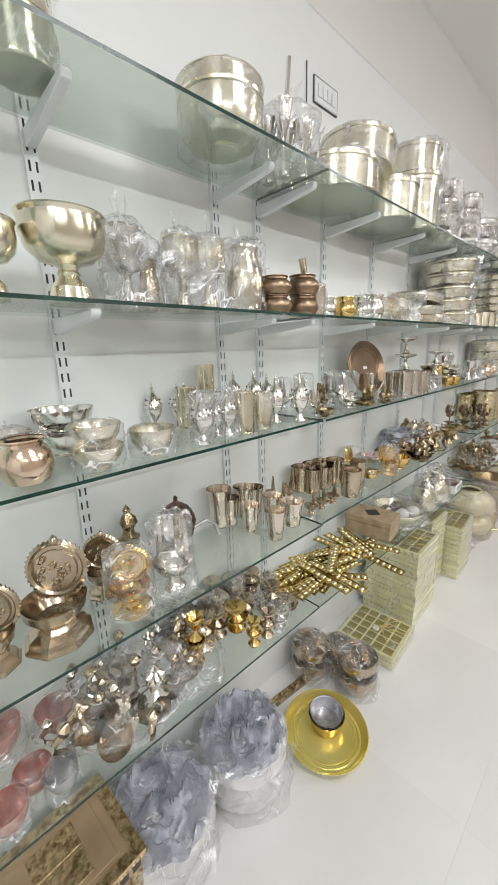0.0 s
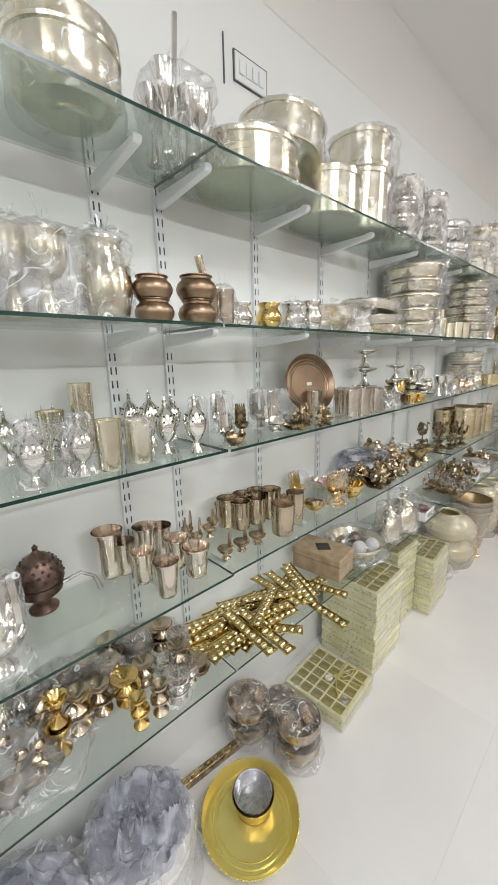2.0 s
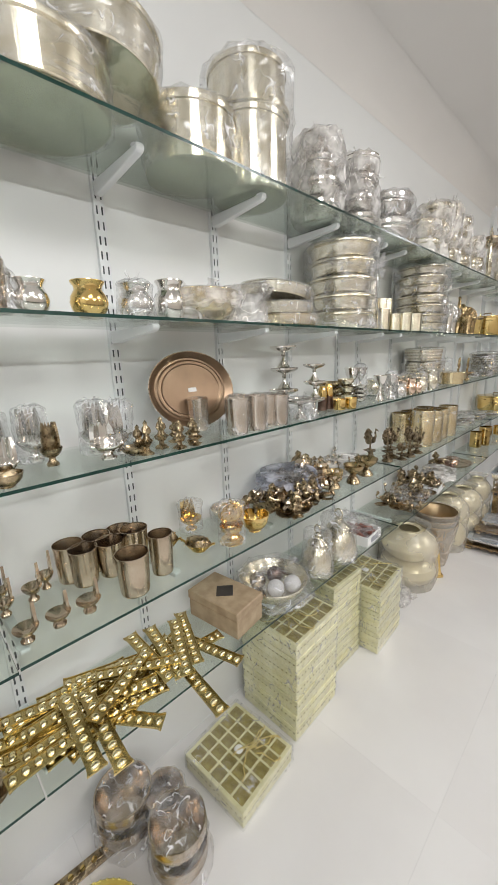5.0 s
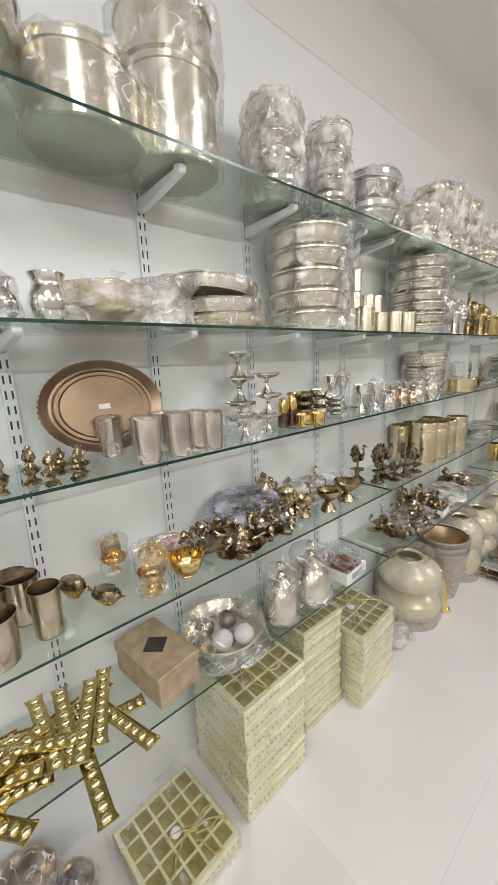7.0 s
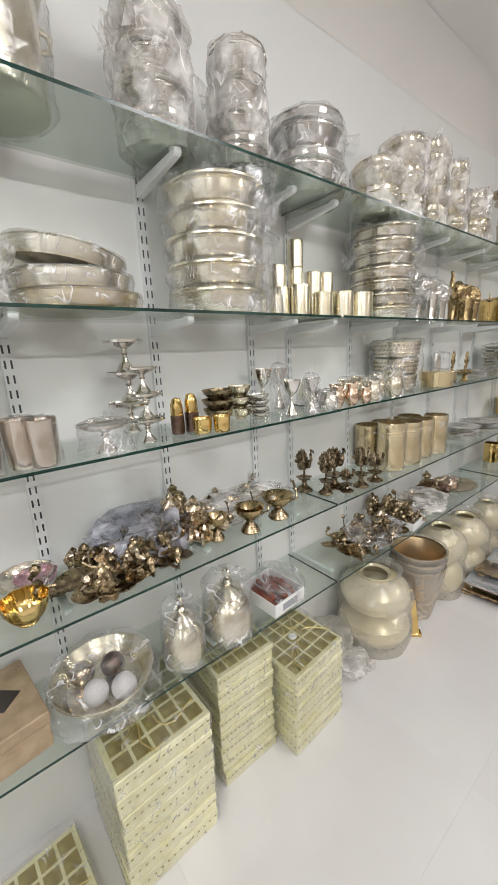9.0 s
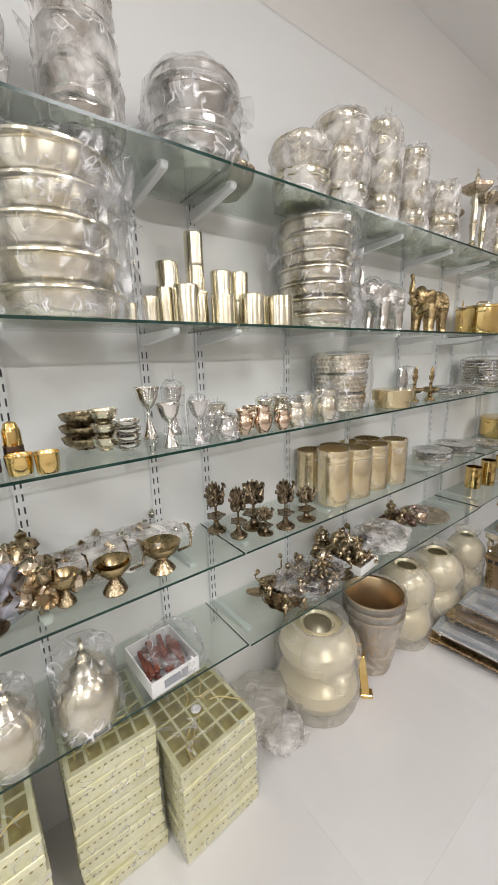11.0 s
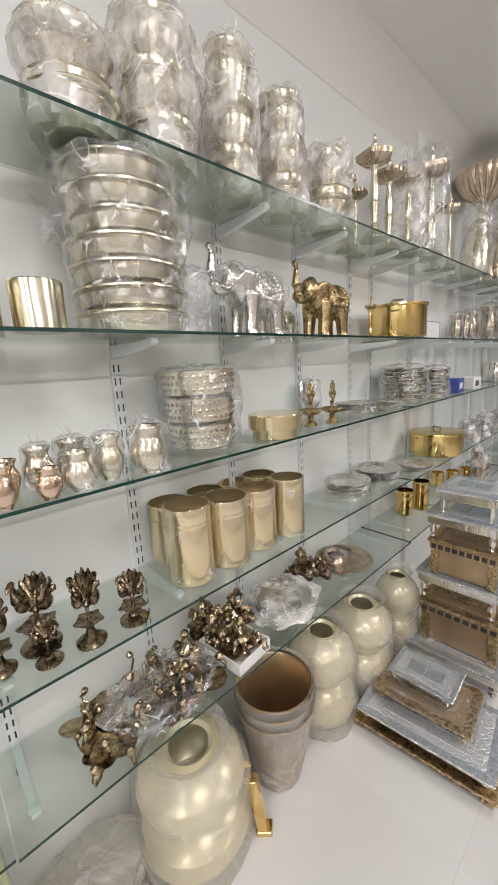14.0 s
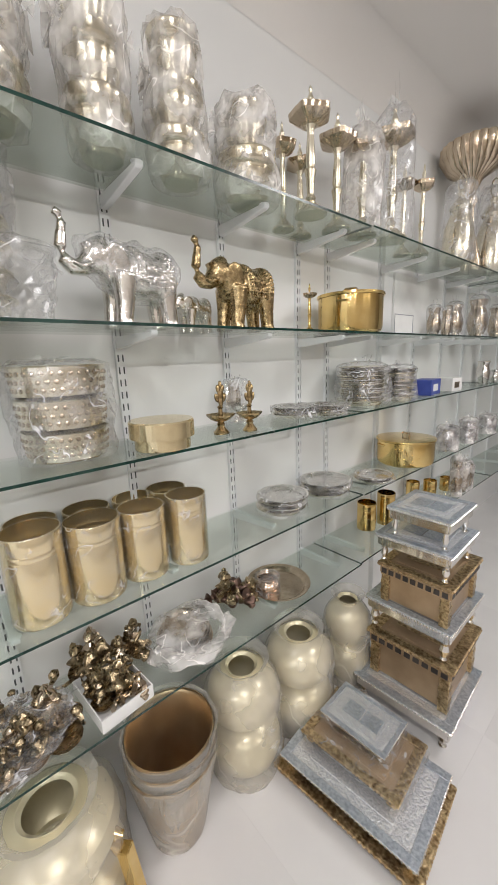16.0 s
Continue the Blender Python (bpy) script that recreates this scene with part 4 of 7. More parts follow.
def gift_box(sx, sy, h, label):
    """A flat box in pale green-gold paper, its lid set with a grid of dark windows and tied with cord."""
    e = thing("gift_box", Matrix(), label, "box", "pale green gift boxes")
    part("body", box(-sx / 2, sx / 2, -sy / 2, sy / 2, 0, h * 0.62, 0.002), M_BOX, e, smooth=False)
    lid = part("lid", box(-sx / 2 - 0.002, sx / 2 + 0.002, -sy / 2 - 0.002, sy / 2 + 0.002, h * 0.64, h, 0.002), M_BOX, e, smooth=False)
    trim = bmesh.new()
    n = 14
    for i in range(n):
        u = -0.47 + 0.94 * i / (n - 1)
        for s in (-1, 1):
            add_box(trim, u * sx - 0.003, u * sx + 0.003, s * (sy / 2 + 0.002) - 0.0008, s * (sy / 2 + 0.002) + 0.0008, h * 0.60, h * 0.66)
            add_box(trim, s * (sx / 2 + 0.002) - 0.0008, s * (sx / 2 + 0.002) + 0.0008, u * sy - 0.003, u * sy + 0.003, h * 0.60, h * 0.66)
    part("stitching", trim, M_BOXTOP, lid, "row of dark stitches", smooth=False)
    return e


def box_top(e, sx, sy, h, seed):
    """The window grid, cords and knob on the topmost box of a pile."""
    rng = random.Random(seed)
    n = 5
    pane = mesh_of(box(-0.39 * sx / n, 0.39 * sx / n, -0.39 * sy / n, 0.39 * sy / n, 0.0002, 0.0025, 0.0006), "window_pane", M_BOXTOP)
    for i in range(n):
        for j in range(n):
            p = new("window_pane", pane)
            p.parent = e
            p.matrix_basis = pose((-0.5 + (i + 0.5) / n) * sx * 0.94, (-0.5 + (j + 0.5) / n) * sy * 0.94, h)
    for k in range(6):
        a = rng.uniform(0, 6.28)
        p0 = Vector((rng.uniform(-0.2, 0.2) * sx, rng.uniform(-0.2, 0.2) * sy, h + 0.005))
        pts = []
        for q in range(7):
            pts.append(p0.copy())
            a += rng.uniform(-0.7, 0.7)
            p0 = p0 + Vector((math.cos(a) * sx * 0.09, math.sin(a) * sy * 0.09, rng.uniform(-0.002, 0.003)))
            p0.x, p0.y, p0.z = max(-sx * 0.48, min(sx * 0.48, p0.x)), max(-sy * 0.48, min(sy * 0.48, p0.y)), max(h + 0.004, p0.z)
        part("cord", tube(pts, 0.0026, seg=5), M_CORD, e, "loose gold cord")
    part("knob", lathe([(0, h), (0.014, h + 0.001), (0.016, h + 0.006), (0.010, h + 0.010), (0.006, h + 0.009), (0, h + 0.009)], seg=16), M_CARD, e, "white round knob with a dark eye")


def box_pile(x, y, sx, sy, turn, hs, seed, film=True):
    z = 0.0006
    rng = random.Random(seed)
    total = sum(hs)
    for i, h in enumerate(hs):
        b = gift_box(sx, sy, h - 0.0012, "flat gift box in pale green-gold paper, stacked in plastic wrap")
        b.matrix_basis = pose(x + rng.uniform(-0.003, 0.003), y + rng.uniform(-0.003, 0.003), z, 0, 0, turn + rng.uniform(-1.2, 1.2))
        if i == len(hs) - 1:
            box_top(b, sx, sy, h - 0.0012, seed)
        z += h
    if film:
        f = bmesh.new()
        nz, nu = 14, 12
        cs = []
        for k in range(nz + 1):
            ring = []
            for sgx, sgy, ex, ey in ((-1, -1, 1, 0), (1, -1, 0, 1), (1, 1, -1, 0), (-1, 1, 0, -1)):
                for q in range(nu):
                    u = q / nu
                    px, py = sgx * sx / 2 + ex * sx * u, sgy * sy / 2 + ey * sy * u
                    nn = noise.noise(Vector((px * 18 + seed, py * 18, k * 0.9)))
                    s = 1.035 + 0.02 * nn
                    ring.append(f.verts.new((px * s, py * s, 0.001 + (total + 0.012) * k / nz)))
            cs.append(ring)
        for lo, hi in zip(cs, cs[1:]):
            for q in range(len(lo)):
                f.faces.new((lo[q], lo[(q + 1) % len(lo)], hi[(q + 1) % len(lo)], hi[q]))
        # the sheet is folded over the top and crumples there
        cap, nc = [], 9
        for i in range(nc + 1):
            row = []
            for j in range(nc + 1):
                px, py = (-0.52 + 1.04 * i / nc) * sx, (-0.52 + 1.04 * j / nc) * sy
                row.append(f.verts.new((px, py, total + 0.013 + 0.012 * abs(noise.noise(Vector((px * 22 + seed, py * 22, 3)))))))
            cap.append(row)
        for i in range(nc):
            for j in range(nc):
                f.faces.new((cap[i][j], cap[i + 1][j], cap[i + 1][j + 1], cap[i][j + 1]))
        solid("plastic_sleeve", f, M_SLEEVE, pose(x, y, 0.0006, 0, 0, turn), "crinkled clear plastic sleeve round a pile of gift boxes", "plastic wrap", "box sleeves", smooth=False)


def stool(x, y, z, sx, sy, h, kind, turn, film=None):
    """A low ceremonial stool: slab top with a raised border, an apron and four turned legs."""
    silver = kind == "silver"
    top_m, trim_m, leg_m = (M_EMBOSS, M_SILVER, M_SILVER) if silver else (M_GILTWOOD, M_GILT, M_GILT)
    label = "low stool covered in embossed silver sheet on turned legs" if silver else "low brown wooden stool with embossed gilt borders"
    e = thing("low_stool", ground(x, y, z, turn), label, "stool", "ceremonial low stools")
    t = min(0.03, h * 0.3)
    part("top", box(-sx / 2, sx / 2, -sy / 2, sy / 2, h - t * 0.45, h, 0.003), top_m, e, smooth=False)
    rim = bmesh.new()
    b = min(sx, sy) * (0.09 if silver else 0.12)
    for a in ((-sx / 2, sx / 2, -sy / 2, -sy / 2 + b), (-sx / 2, sx / 2, sy / 2 - b, sy / 2), (-sx / 2, -sx / 2 + b, -sy / 2 + b, sy / 2 - b), (sx / 2 - b, sx / 2, -sy / 2 + b, sy / 2 - b)):
        add_box(rim, a[0], a[1], a[2], a[3], h + 0.0002, h + 0.003, 0.001)
    part("border", rim, M_PANEL if silver else M_GILT, e, "blue-grey embossed border" if silver else "embossed gilt border", smooth=False)
    q = 0.62 if silver else 0.66
    part("panel", box(-sx / 2 * q, sx / 2 * q, -sy / 2 * q, sy / 2 * q, h + 0.0002, h + 0.0022, 0.0008), top_m if silver else M_GILTWOOD, e, smooth=False)
    for s in (-1, 1):
        part("panel", box(-sx * 0.13 + s * sx * 0.14, sx * 0.13 + s * sx * 0.14, -sy * 0.17, sy * 0.17, h + 0.0024, h + 0.0044, 0.0008), M_PANEL if silver else M_GILT, e, smooth=False)
    beads = bmesh.new()
    nb = 30
    br = max(0.0035, min(sx, sy) * 0.017)
    for i in range(nb):
        u = -0.5 + (i + 0.5) / nb
        for s in (-1, 1):
            bmesh.ops.create_icosphere(beads, subdivisions=1, radius=br, matrix=Matrix.Translation((u * sx, s * (sy / 2 - br * 0.2), h - t * 0.22)))
            bmesh.ops.create_icosphere(beads, subdivisions=1, radius=br, matrix=Matrix.Translation((s * (sx / 2 - br * 0.2), u * sy, h - t * 0.22)))
    part("beading", beads, trim_m, e)
    ins = 0.012
    for nm, a in (("x0", (-sx / 2 + ins, sx / 2 - ins, -sy / 2 + ins - 0.006, -sy / 2 + ins)), ("x1", (-sx / 2 + ins, sx / 2 - ins, sy / 2 - ins, sy / 2 - ins + 0.006)), ("y0", (-sx / 2 + ins - 0.006, -sx / 2 + ins, -sy / 2 + ins, sy / 2 - ins)), ("y1", (sx / 2 - ins, sx / 2 - ins + 0.006, -sy / 2 + ins, sy / 2 - ins))):
        ap = part("apron", box(a[0], a[1], a[2], a[3], h - t * 1.5, h - t * 0.46, 0.001), trim_m if silver else M_GILTWOOD, e, smooth=False)
        if not silver:
            n = 9
            for i in range(n):
                u = (i + 0.5) / n
                if nm[0] == "x":
                    cx, cy = a[0] + (a[1] - a[0]) * u, a[2] - 0.001 if nm == "x0" else a[3] + 0.001
                    d = box(cx - sx * 0.035, cx + sx * 0.035, cy - 0.001, cy + 0.001, h - t * 1.3, h - t * 0.65)
                else:
                    cx, cy = a[0] - 0.001 if nm == "y0" else a[1] + 0.001, a[2] + (a[3] - a[2]) * u
                    d = box(cx - 0.001, cx + 0.001, cy - sy * 0.035, cy + sy * 0.035, h - t * 1.3, h - t * 0.65)
                part("motif", d, M_BLACK, ap, "dark square motif", smooth=False)
    if not silver and h > 0.1:
        for a in ((-sx / 2 + 0.03, sx / 2 - 0.03, -sy / 2 + 0.026, -sy / 2 + 0.030), (-sx / 2 + 0.03, sx / 2 - 0.03, sy / 2 - 0.030, sy / 2 - 0.026), (sx / 2 - 0.030, sx / 2 - 0.026, -sy / 2 + 0.03, sy / 2 - 0.03)):
            part("side_board", box(a[0], a[1], a[2], a[3], 0.004, h - t * 1.52), M_GILTWOOD, e, smooth=False)
    lr = min(sx, sy) * 0.055
    hl = h - t * 0.46
    for qx in (-1, 1):
        for qy in (-1, 1):
            if silver:
                bm = lathe([(0, 0), (lr * 0.6, 0), (lr * 0.75, hl * 0.06), (lr * 0.5, hl * 0.14), (lr, hl * 0.38), (lr * 0.7, hl * 0.55), (lr * 0.95, hl * 0.66), (lr * 0.6, hl * 0.72), (lr, hl * 0.85), (lr, hl), (0, hl)], seg=14)
            else:
                bm = box(-lr, lr, -lr, lr, 0, hl, 0.002)
                for k in range(3):
                    zz = hl * (0.2 + 0.27 * k)
                    add_box(bm, -lr * 1.08, lr * 1.08, -lr * 1.08, lr * 1.08, zz, zz + hl * 0.1, 0.001)
            part("leg", bm, leg_m, e, smooth=silver, at=pose(qx * (sx / 2 - ins - lr), qy * (sy / 2 - ins - lr), 0))
    if film:
        f = film_mesh(0.5, h + 0.006, next_seed(), top=0.05, loose=0.05, seg=36)
        for v in f.verts:
            k = max(abs(v.co.x), abs(v.co.y), 1e-4) / max(v.co.xy.length, 1e-4)
            v.co = Vector((v.co.x / k * sx, v.co.y / k * sy, v.co.z))
        part("plastic_wrap", f, M_SLEEVE, e, "crinkled clear plastic", smooth=False)
    return e


def bag_roll(x, y, z, r, h, seed):
    """A bowl stack rolled in white paper, stuffed into grey-blue plastic that bunches on top."""
    e = thing("wrapped_bowl_stack", ground(x, y, z, r=r), "stack of bowls in white paper with bunched grey-blue plastic", "wrapped goods", "plastic-wrapped rolls")

    def crease(a, rr, zz):
        return 1 + 0.04 * noise.noise(Vector((math.cos(a) * 3 + seed, math.sin(a) * 3, zz * 20)))
    part("paper", lathe([(0, 0), (0.86 * r, 0), (0.95 * r, 0.1 * h), (0.90 * r, 0.3 * h), (1.0 * r, 0.36 * h), (0.93 * r, 0.55 * h), (1.02 * r, 0.62 * h), (0.97 * r, 0.8 * h), (0.90 * r, 0.86 * h), (0, 0.84 * h)], seg=40, wobble=crease), M_PAPER, e)
    bm = bmesh.new()
    rows = []
    N, K = 72, 22
    for k in range(K + 1):
        u = k / K
        row = []
        for i in range(N):
            a = 2 * math.pi * i / N
            w = 1.0 - 0.97 * u
            q = Vector((math.cos(a) * w * 2.2 + seed, math.sin(a) * w * 2.2, seed * 3.3))
            rr = r * (1.0 - 0.97 * u) * (1 + 0.10 * noise.noise(q * 1.3))
            zz = h * (0.82 + 0.14 * math.sin(u * 2.6) + 0.34 * (1 - abs(math.sin(a * 1.5 + u * 5.5 + 2.2 * noise.noise(q)))) ** 2 * min(1.0, 0.2 + 2 * u) + 0.16 * abs(noise.noise(q * 2.2)) - 0.16 * u)
            row.append(bm.verts.new((rr * math.cos(a + u * 0.8), rr * math.sin(a + u * 0.8), zz)))
        rows.append(row)
    for lo, hi in zip(rows, rows[1:]):
        for i in range(N):
            bm.faces.new((lo[i], lo[(i + 1) % N], hi[(i + 1) % N], hi[i]))
    part("blue_plastic", bm, M_BLUEBAG, e, "bunched grey-blue plastic", smooth=True)
    wrap(e, r, h * 0.9, seed, M_CLEAR, top=0.05, loose=0.14, tail=0.35)
    return e


def matka_pair(x, y, z, r, h, n=2):
    e = thing("pot_pair", ground(x, y, FLOOR, next_seed() * 13), "round cream pearly metal water pots piled in a milky plastic bag", "water pot", "bagged water pots")
    step = h / (n - 0.12 * (n - 1))
    for i in range(n):
        p = part("pot", lathe(prof(MATKA, r * (1.0 - 0.04 * i), step, 0.002), seg=40), M_PEARL, e, at=pose(0, 0, i * step * 0.88))
    s = next_seed()

    def slack(a, rr, zz):
        return 1 + 0.05 * abs(noise.noise(Vector((math.cos(a) * 4 + s, math.sin(a) * 4, zz * 4)))) + 0.035 * noise.noise(Vector((math.cos(a) * 2 + s, math.sin(a) * 2, zz * 9))) + 0.02 * noise.noise(Vector((math.cos(a) * 7, math.sin(a) * 7 + s, zz * 16)))
    pr = [(0.5, 0.002), (0.98, 0.004), (1.04, 0.10), (1.06, 0.25), (1.03, 0.38), (0.99, 0.48), (1.02, 0.58), (1.05, 0.70), (0.98, 0.82), (0.80, 0.90), (0.62, 0.95), (0.56, 1.00), (0.60, 1.04), (0.72, 1.07)]
    f = lathe([(q * r, w * h) for q, w in pr], seg=44, wobble=slack)
    part("bag", f, M_BAG, e, "milky plastic bag", smooth=True)
    return e


def bucket_nest(x, y, z, r, h):
    e = thing("bucket_nest", ground(x, y, FLOOR), "nest of tapered brass buckets in torn milky plastic", "bucket", "nested buckets")
    for i in range(3):
        b = part("bucket", lathe(prof(BUCKET, r * (1 - 0.015 * i), h * 0.80, 0.0015), seg=36), M_TAN, e, at=pose(0, 0, i * h * 0.10))

        def ragged(a, rr, zz):
            return 1 + 0.05 * noise.noise(Vector((math.cos(a) * 3, math.sin(a) * 3, zz * 30 + i)))
        part("film", lathe([(0.64 * r, 0.01 * h), (0.84 * r, 0.40 * h), (1.04 * r, 0.77 * h), (1.06 * r, 0.82 * h), (1.0 * r, 0.80 * h)], seg=40, wobble=ragged), M_BAG, b, "milky torn film", smooth=False)
    return e


def ornate_jar(x, y, z, r, h):
    e = thing("bell_jar", ground(x, y, z, r=r), "clear-wrapped polished brass bell-shaped jar with an ornate loop handle", "jar", "bell-shaped jars")
    part("body", lathe(prof(JARP, r, h * 0.72, 0.0), seg=28), M_PALE, e)
    part("lid", lathe([(0.64 * r, h * 0.60), (0.70 * r, h * 0.62), (0.40 * r, h * 0.70), (0.18 * r, h * 0.74), (0.26 * r, h * 0.78), (0.12 * r, h * 0.82)], seg=22), M_PALE, e)
    lp = [(0.24 * r * math.sin(a), 0, h * 0.89 - 0.09 * h * math.cos(a)) for a in [2 * math.pi * k / 14 for k in range(15)]]
    part("handle", tube(lp, 0.05 * r, seg=7), M_PALE, e)
    wrap(e, r, h * 0.82, next_seed(), M_CLEAR, top=0.2)
    return e


def carton(x, y, z, sx, sy, h, turn, fill_m, fill_label, label):
    """An open white card tray, full of small metal goods."""
    e = thing("card_tray", ground(x, y, z, turn), label, "tray", "open card trays")
    t = 0.003
    part("base", box(-sx / 2, sx / 2, -sy / 2, sy / 2, 0, t), M_CARD, e, smooth=False)
    for a in ((-sx / 2, sx / 2, -sy / 2, -sy / 2 + t), (-sx / 2, sx / 2, sy / 2 - t, sy / 2), (-sx / 2, -sx / 2 + t, -sy / 2 + t, sy / 2 - t), (sx / 2 - t, sx / 2, -sy / 2 + t, sy / 2 - t)):
        part("side", box(a[0], a[1], a[2], a[3], t, h), M_CARD, e, smooth=False)
    return e


def wood_box(x, y, z, sx, sy, h, turn):
    e = thing("wooden_box", ground(x, y, z, turn), "pale brown wooden box with a dark diamond on its lid", "box")
    part("body", box(-sx / 2, sx / 2, -sy / 2, sy / 2, 0, h * 0.66, 0.002), M_WOOD, e, smooth=False)
    lid = part("lid", box(-sx / 2 - 0.003, sx / 2 + 0.003, -sy / 2 - 0.003, sy / 2 + 0.003, h * 0.68, h, 0.003), M_WOOD, e, smooth=False)
    d = box(-0.13 * sx, 0.13 * sx, -0.13 * sx, 0.13 * sx, h + 0.0002, h + 0.0022, 0.0005)
    bmesh.ops.rotate(d, verts=d.verts, matrix=Matrix.Rotation(radians(40), 3, "Z"))
    part("inlay", d, M_BLACK, lid, "dark diamond inlay", smooth=False)
    return e


def basket_stack(x, y, z, r, h, n=3):
    """Pierced silver baskets nested and wrapped together."""
    e = thing("basket_stack", ground(x, y, z, r=r), "three pierced brass baskets stacked in clear wrap", "basket")
    step = h / n
    for i in range(n):
        rr = r * (0.92 + 0.04 * i)
        b = part("basket", lathe([(0, 0), (0.86 * rr, 0), (0.9 * rr, 0.06 * step), (0.97 * rr, 0.9 * step), (1.0 * rr, 0.95 * step), (0.95 * rr, 0.95 * step), (0.84 * rr, 0.1 * step), (0, 0.1 * step)], seg=36), M_PALE, e, at=pose(0, 0, i * step))
        g = bmesh.new()
        for k in range(34):
            a = 2 * math.pi * k / 34
            for q in range(3):
                aa = a + (q % 2) * math.pi / 34
                rad = (0.92 + 0.022 * q) * rr
                bmesh.ops.create_icosphere(g, subdivisions=1, radius=0.055 * rr, matrix=Matrix.LocRotScale((rad * math.cos(aa), rad * math.sin(aa), step * (0.24 + 0.24 * q)), Euler((0, 0, aa)), (0.4, 1.0, 1.0)))
        part("lattice", g, M_BRONZE, b, "embossed lattice")
    wrap(e, r, h, next_seed(), M_CLEAR, top=0.06, loose=0.10)
    return e


def clutter(cx, cy, z, rx, ry, n, seed, mats, label, group, heap=0.03, kinds=("leaf", "leaf", "figure"), size=1.0):
    """A loose heap of small cast goods, every one a thing of its own."""
    rng = random.Random(seed)
    base = {}
    for i in range(n):
        k = rng.choice(kinds)
        a, q = rng.uniform(0, 6.28), math.sqrt(rng.random())
        x, y = cx + rx * q * math.cos(a), cy + ry * q * math.sin(a)
        zz = z + heap * (1 - q) * rng.random()
        m = rng.choice(mats)
        key = (k, m.name)
        if key not in base:
            base[key] = mesh_of(leaf_lamp_mesh(i) if k == "leaf" else figure_mesh(i), "cast_lamp" if k == "leaf" else "cast_ornament", m, True)
        flat = k == "figure" and rng.random() < 0.5
        ob = new("cast_lamp" if k == "leaf" else "cast_ornament", base[key])
        s = size * rng.uniform(0.85, 1.2)
        tx = rng.uniform(78, 100) if flat else rng.uniform(-14, 14)
        ob.matrix_basis = pose(x, y, zz + (0.024 * s if flat else 0.008), tx, rng.uniform(-10, 10), rng.uniform(0, 360)) @ Matrix.Diagonal((s, s, s, 1))
        tagged(ob, label, "oil lamp" if k == "leaf" else "ornament", group)


def bag_over(x, y, z, rx, ry, h, seed, mat, label):
    """A loose plastic bag lying over or round goods."""
    f = film_mesh(0.5, h, seed, top=0.12, loose=0.22, seg=34, rings=14, tail=0.3)
    for v in f.verts:
        v.co.x, v.co.y = v.co.x * rx * 2, v.co.y * ry * 2
    return solid("plastic_bag", f, mat, ground(x, y, z, 0), label, "plastic bag", "loose plastic bags", smooth=False)


def pleats(a, rr, zz):
    return 1 + 0.07 * abs(math.sin(a * 12))


def tall_pot(x, y, z, r, h):
    e = thing("tall_pot", ground(x, y, z, r=r), "tall pale brass drum under a second pot in plastic", "pot")
    part("drum", lathe(prof(DRUM, r * 0.92, h * 0.66, 0.0015), seg=40), M_PALE, e)
    part("rim_ring", lathe([(r * 0.92, h * 0.60), (r, h * 0.62), (r, h * 0.66), (r * 0.92, h * 0.67)], seg=40), M_PALE, e)
    part("upper_pot", lathe(prof(DRUM, r * 0.90, h * 0.33, 0.0015), seg=40), M_PALE, e, at=pose(0, 0, h * 0.67))
    for s in (-1, 1):
        part("handle", tube([(0, s * 0.9 * r, h * 0.5), (0, s * 1.06 * r, h * 0.48), (0, s * 1.06 * r, h * 0.40), (0, s * 0.9 * r, h * 0.38)], 0.006, seg=8), M_PALE, e)
    wrap(e, r, h, next_seed(), M_CLEAR, top=0.05)
    return e


def mortar(x, y, z, r, h):
    e = thing("mortar_and_pestle", ground(x, y, z, r=r), "small brass mortar in film with a long slanting pestle", "mortar")
    part("mortar", lathe(prof(STRAIGHT, r, h, 0.004), seg=26), M_BRONZE, e)
    part("pestle", tube([(0.2 * r, -1.15 * r, 0.02), (0.2 * r, -1.6 * r, 0.6 * h), (0.2 * r, -2.6 * r, 1.75 * h)], [0.006, 0.008, 0.010], seg=10), M_BRONZE, e)
    wrap(e, r, h, next_seed(), M_CLEAR, top=0.3, loose=0.2)
    return e


def pans(x, y, z, r, h):
    for i, (zz, tilt, k) in enumerate(((0.0, 0, 1.0), (0.036, 0, 0.96), (0.062, 9, 0.94))):
        s = next_seed()
        m = ground(x, y - 0.01 * i, z + zz + (0.018 if tilt else 0), 0, r) @ pose(0, 0, 0, -tilt, 0, 0)
        e = thing("shallow_pan", m, "shallow round brass pan in a loose pile with others", "pan", "shallow pans")
        part("body", lathe(prof(PAN, r * k, 0.034, 0.0015), seg=44), M_SATIN if i == 0 else M_PALE, e)
        part("film", lathe([(r * k * 1.02, 0.004), (r * k * 1.05, 0.02), (r * k * 1.03, 0.036), (r * 0.6, 0.040), (0, 0.042)], seg=30, wobble=lambda a, rr, q: 1 + 0.03 * math.sin(a * 7 + s)), M_CLEAR, e, smooth=False)


def canister_pile(x, y, z, r, h, n):
    for i in range(n):
        canister(x, y, z + i * (h / n + 0.0008), r, h / n)


def figurine(x, y, z, r, h):
    m = ground(x, y, z, next_seed() * 77) @ Matrix.Diagonal((r / 0.024, r / 0.024, h / 0.088, 1))
    solid("cast_ornament", figure_mesh(next_seed()), M_ANTIQUE, m, "tiny antique brass ornament on a lobed foot", "ornament", "tiny brass ornaments")


